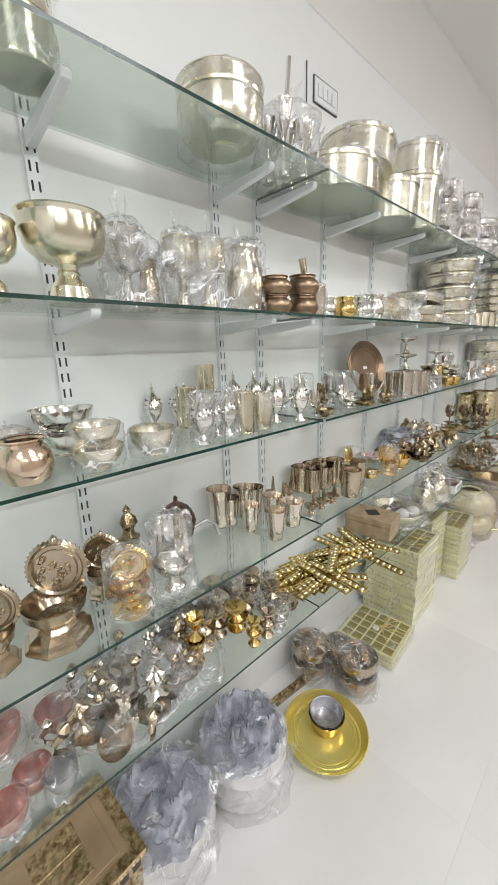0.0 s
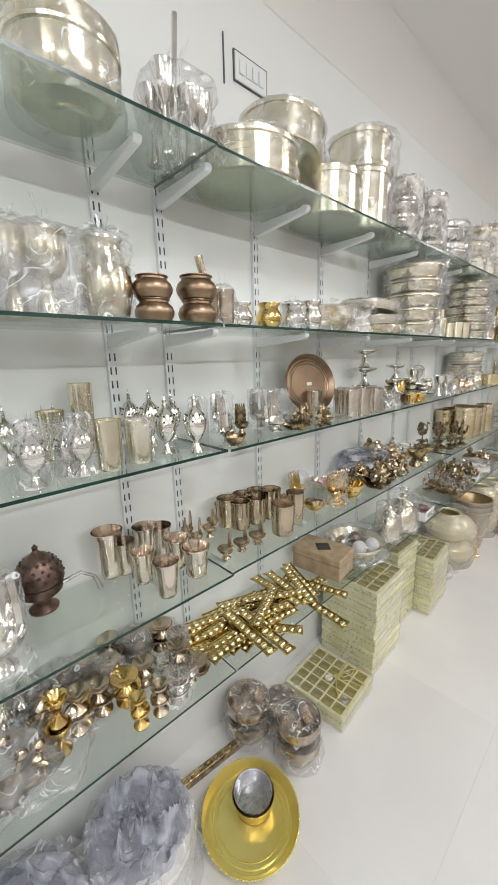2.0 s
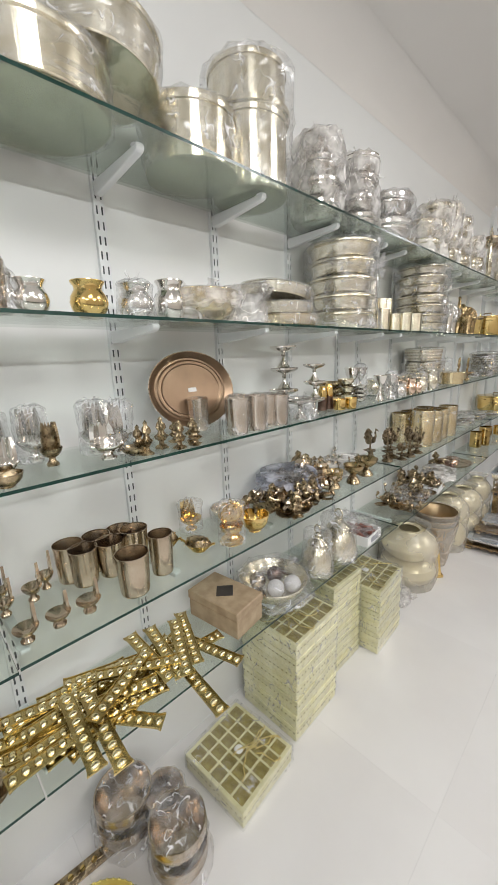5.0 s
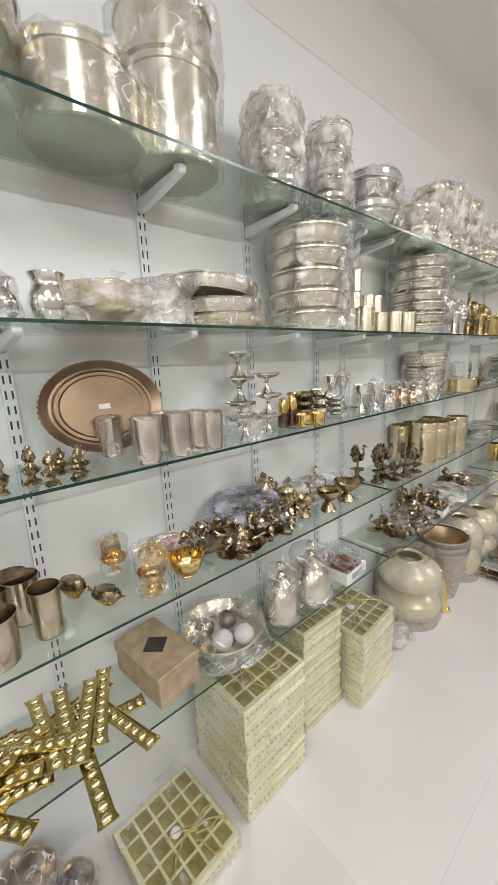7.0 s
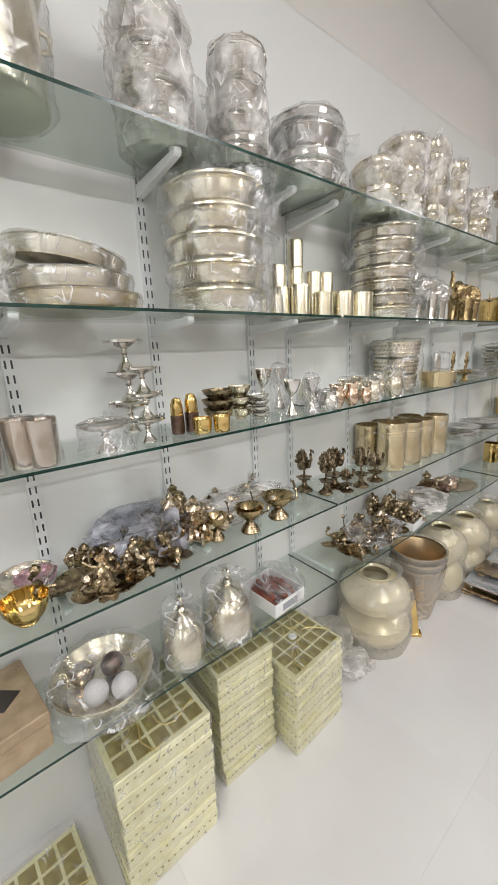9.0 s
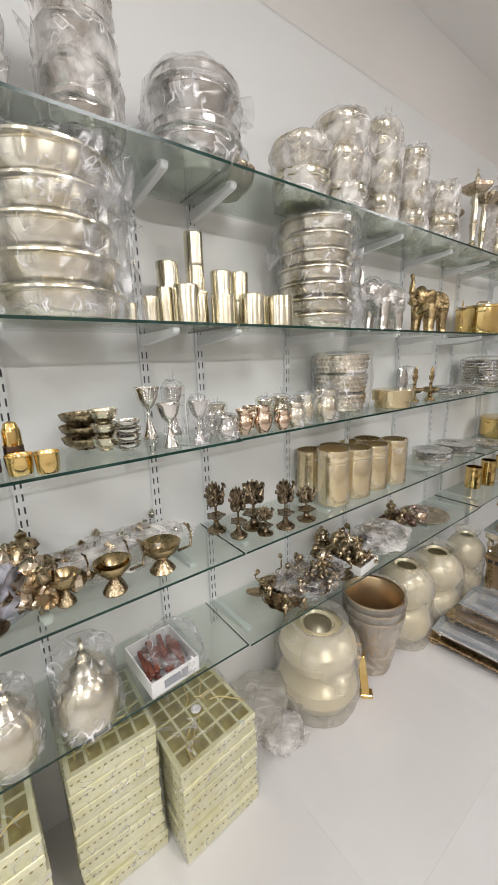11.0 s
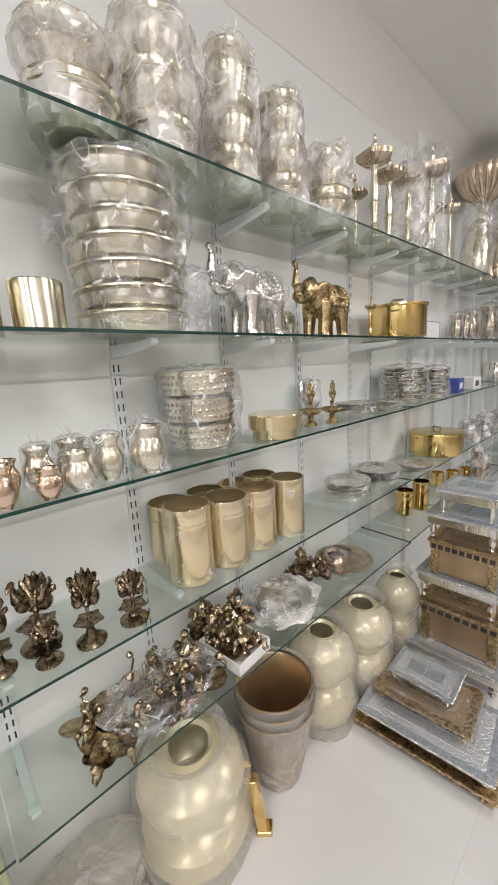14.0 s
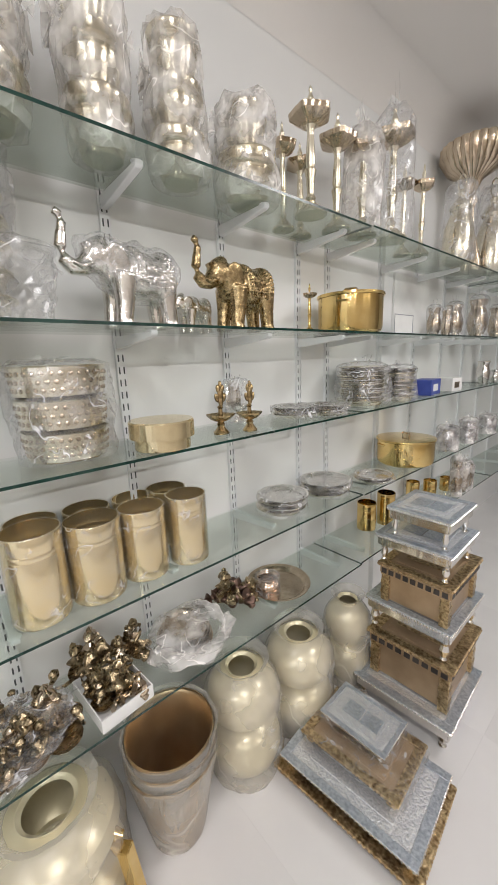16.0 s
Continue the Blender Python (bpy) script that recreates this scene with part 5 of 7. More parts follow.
def stands(x, y, z, r, h, n):
    for i in range(n):
        vessel("cake_stand", x + 0.004 * (i % 2), y, z + i * (h / n + 0.0007), r * (1 - 0.04 * i), h / n, STAND, M_SILVER, "silvery footed dish piled on another", "dish", "stacked footed dishes", seg=28)


def shaker(x, y, z, r, h):
    e = thing("bottle", ground(x, y, z, r=r), "small dark bottle with a tall brass cap", "bottle", "capped bottles")
    part("body", lathe(prof([(0, 0), (0.96, 0), (1.0, 0.03), (1.0, 0.5), (0.9, 0.5), (0, 0.5)], r, h), seg=20), M_DARK, e)
    part("cap", lathe(prof([(0.92, 0.505), (0.94, 0.52), (0.88, 0.80), (0.6, 0.96), (0, 1.0)], r, h), seg=20), M_GOLD, e)


def lid_box(x, y, z, r, h):
    e = thing("round_box", ground(x, y, z, 30, r=r), "round satin brass box with an overhanging flat lid", "box")
    part("body", lathe(prof([(0, 0), (0.84, 0), (0.86, 0.02), (0.86, 0.5), (0, 0.5)], r, h), seg=44), M_SATIN, e)
    part("lid", lathe(prof([(0.9, 0.42), (1.0, 0.42), (1.0, 0.95), (0.97, 1.0), (0.5, 1.0), (0, 1.0)], r, h), seg=44), M_SATIN, e)


def plates(x, y, z, r, h, n):
    e = thing("plate_pile", ground(x, y, z, next_seed() * 19), "pile of silvery brass plates in clear film", "plate", "plate piles")
    for i in range(n):
        part("plate", plate_mesh(r * (1 - 0.03 * (i % 3)), h / n * 1.25), M_SILVER if i % 2 else M_PALE, e, at=pose(0.004 * math.sin(i * 5), 0.004 * math.cos(i * 3), i * h / n * 0.95))
    wrap(e, r, h, next_seed(), M_CLEAR, top=0.2, loose=0.12)


def dome_burner(x, y, z, r, h):
    """A dark incense burner with a pierced onion lid and a curled handle."""
    e = thing("dome_burner", ground(x, y, z, r=r), "dark brown incense burner with a pierced onion dome and curled handle", "incense burner")
    part("cup", lathe(prof([(0, 0), (0.6, 0), (0.62, 0.03), (0.36, 0.10), (0.4, 0.16), (0.85, 0.28), (0.95, 0.42), (0.4, 0.43), (0, 0.43)], r, h), seg=26), M_DARK, e)
    lid = part("dome", lathe(prof([(0.98, 0.44), (1.0, 0.47), (0.97, 0.56), (0.80, 0.70), (0.45, 0.82), (0.18, 0.87), (0.10, 0.91), (0.13, 0.95), (0, 1.0)], r, h), seg=26), M_DARK, e)
    g = bmesh.new()
    for q, (rr, zz) in enumerate(((0.99, 0.53), (0.93, 0.61), (0.82, 0.68), (0.64, 0.755))):
        for k in range(14):
            a = 2 * math.pi * (k + 0.5 * (q % 2)) / 14
            bmesh.ops.create_icosphere(g, subdivisions=1, radius=0.09 * r, matrix=Matrix.Translation((rr * r * 0.97 * math.cos(a), rr * r * 0.97 * math.sin(a), zz * h)))
    part("piercings", g, M_BLACK, lid)
    part("handle", tube([(0.3 * r, 0.8 * r, 0.34 * h), (0.4 * r, 1.6 * r, 0.40 * h), (0.6 * r, 2.1 * r, 0.30 * h), (0.7 * r, 2.3 * r, 0.08 * h)], [0.1 * r, 0.09 * r, 0.09 * r, 0.13 * r], seg=8), M_GREYMETAL, e)


def pierced_boat(x, y, z, r, h, turn=0.0):
    """An oval lidded burner with dotted lid and end knobs."""
    e = thing("oval_burner", ground(x, y, z, turn, r=r), "oval antique brass burner with a dotted lid and end knobs", "incense burner", "oval burners")
    part("bowl", lathe(prof([(0, 0), (0.5, 0), (0.55, 0.06), (0.9, 0.35), (1.0, 0.5), (0, 0.5)], r, h), seg=28, sy=0.62), M_GOLD, e)
    lid = part("lid", lathe(prof([(1.0, 0.51), (0.98, 0.62), (0.7, 0.88), (0.3, 0.98), (0, 1.0)], r, h), seg=28, sy=0.62), M_ANTIQUE, e)
    g = bmesh.new()
    for k in range(10):
        a = 2 * math.pi * k / 10
        bmesh.ops.create_icosphere(g, subdivisions=1, radius=0.07 * r, matrix=Matrix.Translation((0.8 * r * math.cos(a), 0.5 * r * math.sin(a), 0.80 * h)))
    part("dots", g, M_GOLD, lid)
    for s in (-1, 1):
        part("knob", tube([(s * 0.95 * r, 0, 0.5 * h), (s * 1.2 * r, 0, 0.62 * h), (s * 1.3 * r, 0, 0.6 * h)], [0.1 * r, 0.08 * r, 0.12 * r], seg=7), M_GOLD, e)


def cup_lamp(x, y, z, r, h, turn=0.0):
    """A hand lamp: flared bowl on a domed foot with a long bird-headed handle."""
    e = thing("hand_lamp", ground(x, y, z, turn, r=r), "antique brass hand lamp with a beaded foot and slim curved handle", "oil lamp", "hand lamps")
    part("foot", lathe(prof([(0, 0), (0.62, 0), (0.66, 0.05), (0.5, 0.2), (0.25, 0.38), (0.16, 0.46)], r, h), seg=22), M_ANTIQUE, e)
    part("bowl", lathe(prof([(0.16, 0.46), (0.5, 0.55), (0.9, 0.80), (1.0, 1.0), (0.92, 0.98), (0.5, 0.66), (0, 0.60)], r, h), seg=26), M_OLDGOLD, e)
    part("handle", tube([(0.5 * r, 0.7 * r, 0.6 * h), (0.6 * r, 1.5 * r, 0.55 * h), (0.3 * r, 1.9 * r, 0.9 * h), (0.2 * r, 1.8 * r, 1.2 * h), (0.1 * r, 1.6 * r, 1.3 * h)], [0.08 * r, 0.07 * r, 0.07 * r, 0.1 * r, 0.05 * r], seg=7), M_ANTIQUE, e)


def lotus_bowl(x, y, z, r, h, mat, label):
    def lobed(a, rr, zz):
        return 1 + 0.08 * abs(math.sin(a * 5)) * (zz / h)
    return vessel("lotus_bowl", x, y, z, r, h, BOWL, mat, label, "bowl", "lotus bowls", wall=0.002, seg=50, wobble=lobed)


def double_diya(x, y, z, r, h, mat, film=None, lying=False):
    """Two shallow dishes foot to foot, as small lamps are packed."""
    e = thing("small_diya_pair", ground(x, y, z, next_seed() * 51), "small footed brass lamp dishes packed one on another", "oil lamp", "small footed lamps")
    for i in range(2):
        part("dish", lathe(prof([(0, 0), (0.75, 0), (0.8, 0.08), (0.35, 0.3), (0.25, 0.42), (0.6, 0.6), (1.0, 0.9), (1.0, 1.0), (0.9, 0.98), (0.3, 0.7), (0, 0.66)], r * (1 - 0.1 * i), h / 2), seg=22), mat, e, at=pose(0.15 * r * i, 0.1 * r * i, i * h * 0.46))
    if film:
        wrap(e, r, h, next_seed(), film, top=0.15, loose=0.2)


def ring_cups(x, y, z, r, h, n=2):
    e = thing("bowl_tower", ground(x, y, z, r=r), "heavy brown metal cups piled in clear plastic", "cup", "bagged cup piles")
    for i in range(n):
        part("cup", lathe(prof([(0, 0), (0.7, 0), (0.74, 0.05), (0.8, 0.2), (0.98, 0.55), (1.0, 0.75), (0.94, 0.95), (0.97, 1.0)], r, h / n, 0.004), seg=32), M_BRONZE, e, at=pose(0, 0, i * h / n))
    wrap(e, r, h, next_seed(), M_CLEAR, top=0.06, loose=0.12)


def leaning_plate(m, r, d, mat, label, category, sx=1.0, rim_mat=None):
    """A plate in its own frame: face to +z, then set by m."""
    e = thing("round_tray", m, label, category)
    part("dish", lathe([(0, 0), (0.86 * r, 0), (0.93 * r, d * 0.5), (r, d), (0.985 * r, d * 1.02), (0.91 * r, d * 0.62), (0.84 * r, 0.004), (0.80 * r, 0.0045), (0.78 * r, 0.007), (0.76 * r, 0.0045), (0.70 * r, 0.004), (0.69 * r, 0.006), (0.67 * r, 0.004), (0, 0.004)], seg=64, sx=sx), mat, e)
    rim = bmesh.new()
    n = 56
    for k in range(n):
        a = 2 * math.pi * k / n
        bmesh.ops.create_icosphere(rim, subdivisions=1, radius=0.022 * r, matrix=Matrix.Translation((r * sx * 0.995 * math.cos(a), r * 0.995 * math.sin(a), d)))
    part("beaded_rim", rim, rim_mat or mat, e)
    return e


def cylinder_cup(x, y, z, r, h, mat=None):
    far = mat is not None
    e = thing("brass_cylinder", ground(x, y, z, next_seed() * 17), "open satin brass cylinder jar in a clear sleeve" if not far else "shiny yellow brass cylinder jar", "jar", "brass cylinder jars")
    part("jar", lathe(prof(CYLINDER, r, h, 0.0015), seg=44), mat or M_SATIN, e)
    if not far:
        part("sleeve", lathe([(1.03 * r, 0.002), (1.035 * r, 0.3 * h), (1.03 * r, 0.7 * h), (1.04 * r, 1.0 * h), (1.0 * r, 1.015 * h)], seg=30, wobble=lambda a, rr, q: 1 + 0.012 * math.sin(a * 5 + q * 40)), M_SLEEVE, e, "clear sleeve", smooth=False)
    return e

# ---- top shelf ----
stack("pot_stack", -0.750, 0.240, S1, 0.053, 0.162, 2, DRUM, M_PALE, "wide brass bowl stack in clear plastic", "bowl", "bowl", film=M_CLEAR)
vessel("deep_pot", -0.735, 0.638, S1, 0.094, 0.128, DEEP, M_PALE, "deep brass pot with a banded neck in clear plastic", "pot", film=M_CLEAR, seg=40, loose=0.06, top=0.06)
vessel("wide_tub", -0.750, 1.088, S1, 0.136, 0.086, DRUM, M_PALE, "wide pale brass tub in plastic wrap", "tub", "brass tubs", film=M_CLEAR, seg=40)
vessel("wide_tub", -0.750, 1.439, S1, 0.115, 0.129, DRUM, M_PALE, "wide pale brass tub in plastic wrap", "tub", "brass tubs", film=M_CLEAR, seg=40)
tall_pot(-0.750, 1.641, S1, 0.116, 0.300)
stack("bowl_stack", -0.750, 1.972, S1, 0.084, 0.259, 4, RIMMED, M_SILVER, "four silvery bowls stacked in milky plastic", "bowl", "bowl", "bagged bowl stacks", film=M_MILKY, loose=0.10, taper=0.15)
stack("bowl_stack", -0.720, 2.184, S1, 0.073, 0.252, 4, RIMMED, M_SILVER, "four small silvery bowls stacked in milky plastic", "bowl", "bowl", "bagged bowl stacks", film=M_MILKY)
stack("covered_bowl", -0.740, 2.448, S1, 0.118, 0.192, 2, RIMMED, M_SILVER, "large silvery bowl under a second bowl in clear plastic", "bowl", "bowl", "bagged bowl stacks", film=M_CLEAR, taper=0.1)
vessel("brass_bowl", -0.770, 2.56, S1, 0.078, 0.060, BOWL, M_BRONZE, "low open brass bowl on the glass shelf", "bowl", film=None)
stack("bowl_stack", -0.720, 2.790, S1, 0.084, 0.163, 2, RIMMED, M_PALE, "two silvery brass bowls in milky plastic", "bowl", "bowl", "bagged bowl stacks", film=M_MILKY)
stack("bowl_stack", -0.740, 2.985, S1, 0.086, 0.286, 3, RIMMED, M_PALE, "three round brass pots stacked in milky plastic", "pot", "pot", "bagged pot stacks", film=M_MILKY, loose=0.10, taper=0.1)
stack("bowl_stack", -0.740, 3.203, S1, 0.068, 0.334, 3, RIMMED, M_PALE, "three round brass pots stacked in milky plastic", "pot", "pot", "bagged pot stacks", film=M_MILKY, loose=0.10, taper=0.1)
stack("bowl_stack", -0.740, 3.395, S1, 0.069, 0.304, 3, RIMMED, M_PALE, "three small brass pots stacked in milky plastic", "pot", "pot", "bagged pot stacks", film=M_MILKY, loose=0.10, taper=0.1)
stack("bowl_stack", -0.740, 3.616, S1, 0.085, 0.237, 2, RIMMED, M_PALE, "two brass pots in milky plastic tapering upwards", "pot", "pot", "bagged pot stacks", film=M_MILKY, loose=0.10, taper=0.3)
oil_lamp(-0.680, 3.822, S1, 0.069, 0.345, film=None)
oil_lamp(-0.720, 4.009, S1, 0.070, 0.358, film=None)
oil_lamp(-0.700, 4.136, S1, 0.072, 0.362, film=M_MILKY)
oil_lamp(-0.670, 4.286, S1, 0.082, 0.454, film=M_CLEAR)
oil_lamp(-0.750, 4.532, S1, 0.052, 0.368, film=None)
oil_lamp(-0.700, 4.602, S1, 0.052, 0.365, film=None)
oil_lamp(-0.820, 3.846, S1, 0.053, 0.323, film=None)
oil_lamp(-0.837, 3.953, S1, 0.056, 0.303, film=None)
vessel("pleated_basket", -0.720, 5.188, S1, 0.154, 0.611, STAND, M_BRONZE, "large brown pleated brass flower dish on a stem", "dish", wobble=pleats, seg=96)
ornate_jar(-0.662, 4.915, S1, 0.071, 0.399)
ornate_jar(-0.668, 5.377, S1, 0.080, 0.504)

# ---- second shelf ----
vessel("footed_bowl", -0.720, 0.257, S2, 0.071, 0.144, FOOTED, M_PALE, "wide polished brass bowl on a waisted foot", "bowl", "footed bowls", seg=40)
vessel("footed_bowl", -0.720, 0.137, S2, 0.047, 0.118, FOOTED, M_PALE, "wide polished brass bowl on a waisted foot", "bowl", "footed bowls", seg=40)
vessel("footed_bowl", -0.780, 0.396, S2, 0.043, 0.164, FOOTED, M_SILVER, "silvery footed bowl under clear plastic", "bowl", "footed bowls", film=M_CLEAR, loose=0.2)
vessel("brass_pot", -0.760, 0.436, S2, 0.023, 0.105, LOTA, M_BRONZE, "small round brass pot with a narrow neck", "pot", "small brass pots")
vessel("brass_cup", -0.740, 0.508, S2, 0.042, 0.153, FOOTED, M_PALE, "shiny brass cup in crinkled film", "cup", "wrapped cups", film=M_CLEAR, loose=0.2)
vessel("brass_cup", -0.700, 0.550, S2, 0.040, 0.142, FOOTED, M_PALE, "shiny brass cup in crinkled film", "cup", "wrapped cups", film=M_CLEAR, loose=0.2)
vessel("brass_cup", -0.700, 0.657, S2, 0.050, 0.149, HANDI, M_PALE, "shiny brass pot in crinkled film", "pot", "wrapped cups", film=M_CLEAR, loose=0.25)
stack("pot_stack", -0.670, 0.741, S2, 0.041, 0.089, 2, HANDI, M_TRAY, "two dark coppery round pots piled up", "pot", "pot", "coppery pots")
stack("pot_stack", -0.670, 0.851, S2, 0.045, 0.102, 2, HANDI, M_TRAY, "two dark coppery round pots piled up", "pot", "pot", "coppery pots")
mortar(-0.700, 0.953, S2, 0.029, 0.088)
vessel("brass_pot", -0.710, 1.020, S2, 0.031, 0.065, LOTA, M_SILVER, "small round silvery pot with a flared neck", "pot", "small brass pots", film=None)
vessel("brass_pot", -0.710, 1.229, S2, 0.039, 0.077, LOTA, M_SILVER, "small round silvery pot with a flared neck", "pot", "small brass pots", film=M_CLEAR)
vessel("brass_pot", -0.710, 1.319, S2, 0.037, 0.093, LOTA, M_SILVER, "small round silvery pot with a flared neck", "pot", "small brass pots", film=None)
vessel("brass_pot", -0.710, 0.973, S2, 0.023, 0.071, LOTA, M_SILVER, "small round silvery pot with a flared neck", "pot", "small brass pots", film=M_CLEAR)
vessel("brass_pot", -0.710, 1.126, S2, 0.037, 0.072, LOTA, M_GOLD, "small round yellow brass pot with a flared neck", "pot", "small brass pots")
vessel("wide_bowl", -0.750, 1.438, S2, 0.105, 0.081, BOWL, M_SATIN, "wide shallow brass bowl under milky plastic", "bowl", film=M_MILKY, loose=0.10, top=0.3)
pans(-0.740, 1.750, S2, 0.122, 0.144)
stack("tub_stack", -0.735, 2.103, S2, 0.129, 0.300, 5, TUB, M_PALE, "five brass tubs stacked in clear plastic", "tub", "tub", "bagged tub stacks", film=M_CLEAR, top=0.05)
stack("tub_stack", -0.735, 2.873, S2, 0.123, 0.319, 7, TUB, M_PALE, "seven brass tubs stacked in torn clear plastic", "tub", "tub", "bagged tub stacks", film=M_CLEAR, top=0.05, loose=0.14)
canister(-0.700, 2.283, S2, 0.019, 0.061)
canister(-0.730, 2.333, S2, 0.021, 0.089)
canister(-0.700, 2.378, S2, 0.031, 0.094)
canister(-0.740, 2.437, S2, 0.023, 0.090)
canister(-0.700, 2.485, S2, 0.032, 0.078)
canister(-0.690, 2.573, S2, 0.037, 0.085)
canister(-0.690, 2.669, S2, 0.044, 0.086)
canister(-0.720, 2.244, S2, 0.013, 0.047)
canister_pile(-0.800, 2.379, S2, 0.029, 0.166, 2)
canister_pile(-0.800, 2.462, S2, 0.026, 0.248, 3)
canister_pile(-0.790, 2.539, S2, 0.030, 0.158, 2)
canister_pile(-0.790, 2.603, S2, 0.027, 0.161, 2)
lidded_pot(-0.720, 4.103, S2, 0.123, 0.166, turn=20)
oil_lamp(-0.700, 3.840, S2, 0.026, 0.155, M_GOLD)
vessel("lidded_jar", -0.740, 4.889, S2, 0.035, 0.144, LOTA, M_BRONZE, "small brass pot in clear wrap", "pot", "far brass pots", film=M_CLEAR)
vessel("lidded_jar", -0.740, 5.144, S2, 0.048, 0.173, LOTA, M_BRONZE, "small brass pot in clear wrap", "pot", "far brass pots", film=M_CLEAR)
vessel("lidded_jar", -0.740, 5.511, S2, 0.058, 0.229, LOTA, M_BRONZE, "small brass pot in clear wrap", "pot", "far brass pots", film=M_CLEAR)
vessel("lidded_jar", -0.740, 5.869, S2, 0.049, 0.202, LOTA, M_BRONZE, "small brass pot in clear wrap", "pot", "far brass pots", film=M_CLEAR)
vessel("lidded_jar", -0.740, 5.046, S2, 0.028, 0.140, LOTA, M_BRONZE, "small brass pot in clear wrap", "pot", "far brass pots", film=M_CLEAR)

# ---- third shelf ----
vessel("copper_pot", -0.668, 0.130, S3, 0.042, 0.075, HANDI, M_COPPER, "hammered pink copper pot with a low neck", "pot")
stack("bowl_stack", -0.831, 0.255, S3, 0.062, 0.096, 2, BOWL, M_SILVER, "silvery bowls nested in clear plastic", "bowl", "bowl", "bowl stacks")
stack("bowl_stack", -0.659, 0.243, S3, 0.046, 0.082, 2, BOWL, M_PALE, "brass bowls nested in clear plastic", "bowl", "bowl", "bowl stacks", film=M_CLEAR)
vessel("brass_bowl", -0.665, 0.358, S3, 0.046, 0.055, BOWL, M_PALE, "brass bowl covered with crinkled film", "bowl", "bowl stacks", film=M_CLEAR, top=0.3)
vessel("brass_bowl", -0.847, 0.153, S3, 0.046, 0.064, BOWL, M_SILVER, "silvery shallow bowl in film", "bowl", "bowl stacks", film=M_CLEAR)
incense_cup(-0.869, 0.478, S3, 0.024, 0.128)
incense_cup(-0.867, 0.575, S3, 0.026, 0.124)
incense_cup(-0.654, 0.475, S3, 0.027, 0.122, film=M_CLEAR)
incense_cup(-0.667, 0.560, S3, 0.026, 0.122, film=M_CLEAR)
incense_cup(-0.869, 0.552, S3, 0.024, 0.119)
incense_cup(-0.684, 0.540, S3, 0.024, 0.112, film=M_CLEAR)
incense_cup(-0.867, 0.758, S3, 0.026, 0.141)
incense_cup(-0.797, 0.778, S3, 0.028, 0.147)
incense_cup(-0.691, 0.759, S3, 0.027, 0.137)
incense_cup(-0.811, 0.849, S3, 0.025, 0.130)
incense_cup(-0.649, 0.811, S3, 0.027, 0.137)
tumbler(-0.661, 0.612, S3, 0.027, 0.101, M_PALE, None, "ribbed polished brass tumbler", True)
tumbler(-0.671, 0.681, S3, 0.030, 0.091, M_PALE, M_CLEAR, "brass tumbler in clear film", True)
tumbler(-0.866, 0.653, S3, 0.027, 0.164, M_PALE, None, "tall pale brass tumbler", True)
tumbler(-0.858, 0.578, S3, 0.029, 0.109, M_PALE, None, "tall pale brass tumbler", True)
petal_lamp(-0.817, 0.939, S3, 0.027, 0.102, M_SILVER, turn=0, film=M_CLEAR)
petal_lamp(-0.780, 0.999, S3, 0.033, 0.112, M_SILVER, turn=0, film=M_CLEAR)
petal_lamp(-0.672, 0.923, S3, 0.026, 0.076, M_SILVER, turn=-25, film=None)
petal_lamp(-0.712, 1.012, S3, 0.023, 0.087, M_ANTIQUE, turn=-25, film=None)
petal_lamp(-0.748, 1.118, S3, 0.035, 0.114, M_SILVER, turn=-25, film=M_CLEAR)
petal_lamp(-0.698, 1.150, S3, 0.031, 0.113, M_SILVER, turn=15, film=M_CLEAR)
petal_lamp(-0.674, 1.110, S3, 0.038, 0.075, M_SILVER, turn=0, film=None)
vessel("brass_dish", -0.631, 0.915, S3, 0.027, 0.024, BOWL, M_ANTIQUE, "small dark brass dish lamp", "dish")
vessel("brass_dish", -0.657, 1.165, S3, 0.031, 0.017, BOWL, M_ANTIQUE, "small dark brass dish lamp", "dish")
figurine(-0.648, 1.169, S3, 0.013, 0.067)
figurine(-0.632, 1.180, S3, 0.013, 0.077)
figurine(-0.658, 1.232, S3, 0.014, 0.075)
figurine(-0.690, 1.289, S3, 0.015, 0.054)
figurine(-0.622, 1.257, S3, 0.014, 0.067)
figurine(-0.651, 1.315, S3, 0.015, 0.064)
figurine(-0.622, 1.300, S3, 0.015, 0.055)
tumbler(-0.767, 1.421, S3, 0.030, 0.091, M_ROSE, M_SLEEVE, "straight rosy silvery tumbler in clear film", True)
tumbler(-0.828, 1.481, S3, 0.031, 0.092, M_ROSE, M_SLEEVE, "straight rosy silvery tumbler in clear film", True)
tumbler(-0.634, 1.450, S3, 0.032, 0.097, M_ROSE, M_SLEEVE, "straight rosy silvery tumbler in clear film", True)
tumbler(-0.720, 1.530, S3, 0.030, 0.091, M_ROSE, M_SLEEVE, "straight rosy silvery tumbler in clear film", True)
tumbler(-0.632, 1.523, S3, 0.029, 0.097, M_ROSE, M_SLEEVE, "straight rosy silvery tumbler in clear film", True)
tumbler(-0.651, 1.585, S3, 0.029, 0.092, M_ROSE, M_SLEEVE, "straight rosy silvery tumbler in clear film", True)
tumbler(-0.633, 1.617, S3, 0.030, 0.090, M_ROSE, M_SLEEVE, "straight rosy silvery tumbler in clear film", True)
stands(-0.839, 1.877, S3, 0.054, 0.233, 3)
stands(-0.665, 1.837, S3, 0.040, 0.168, 3)
vessel("footed_dish", -0.648, 1.736, S3, 0.052, 0.063, STAND, M_SILVER, "shallow silvery dish on a foot", "dish", "footed dishes", film=M_CLEAR)
shaker(-0.692, 1.928, S3, 0.017, 0.091)
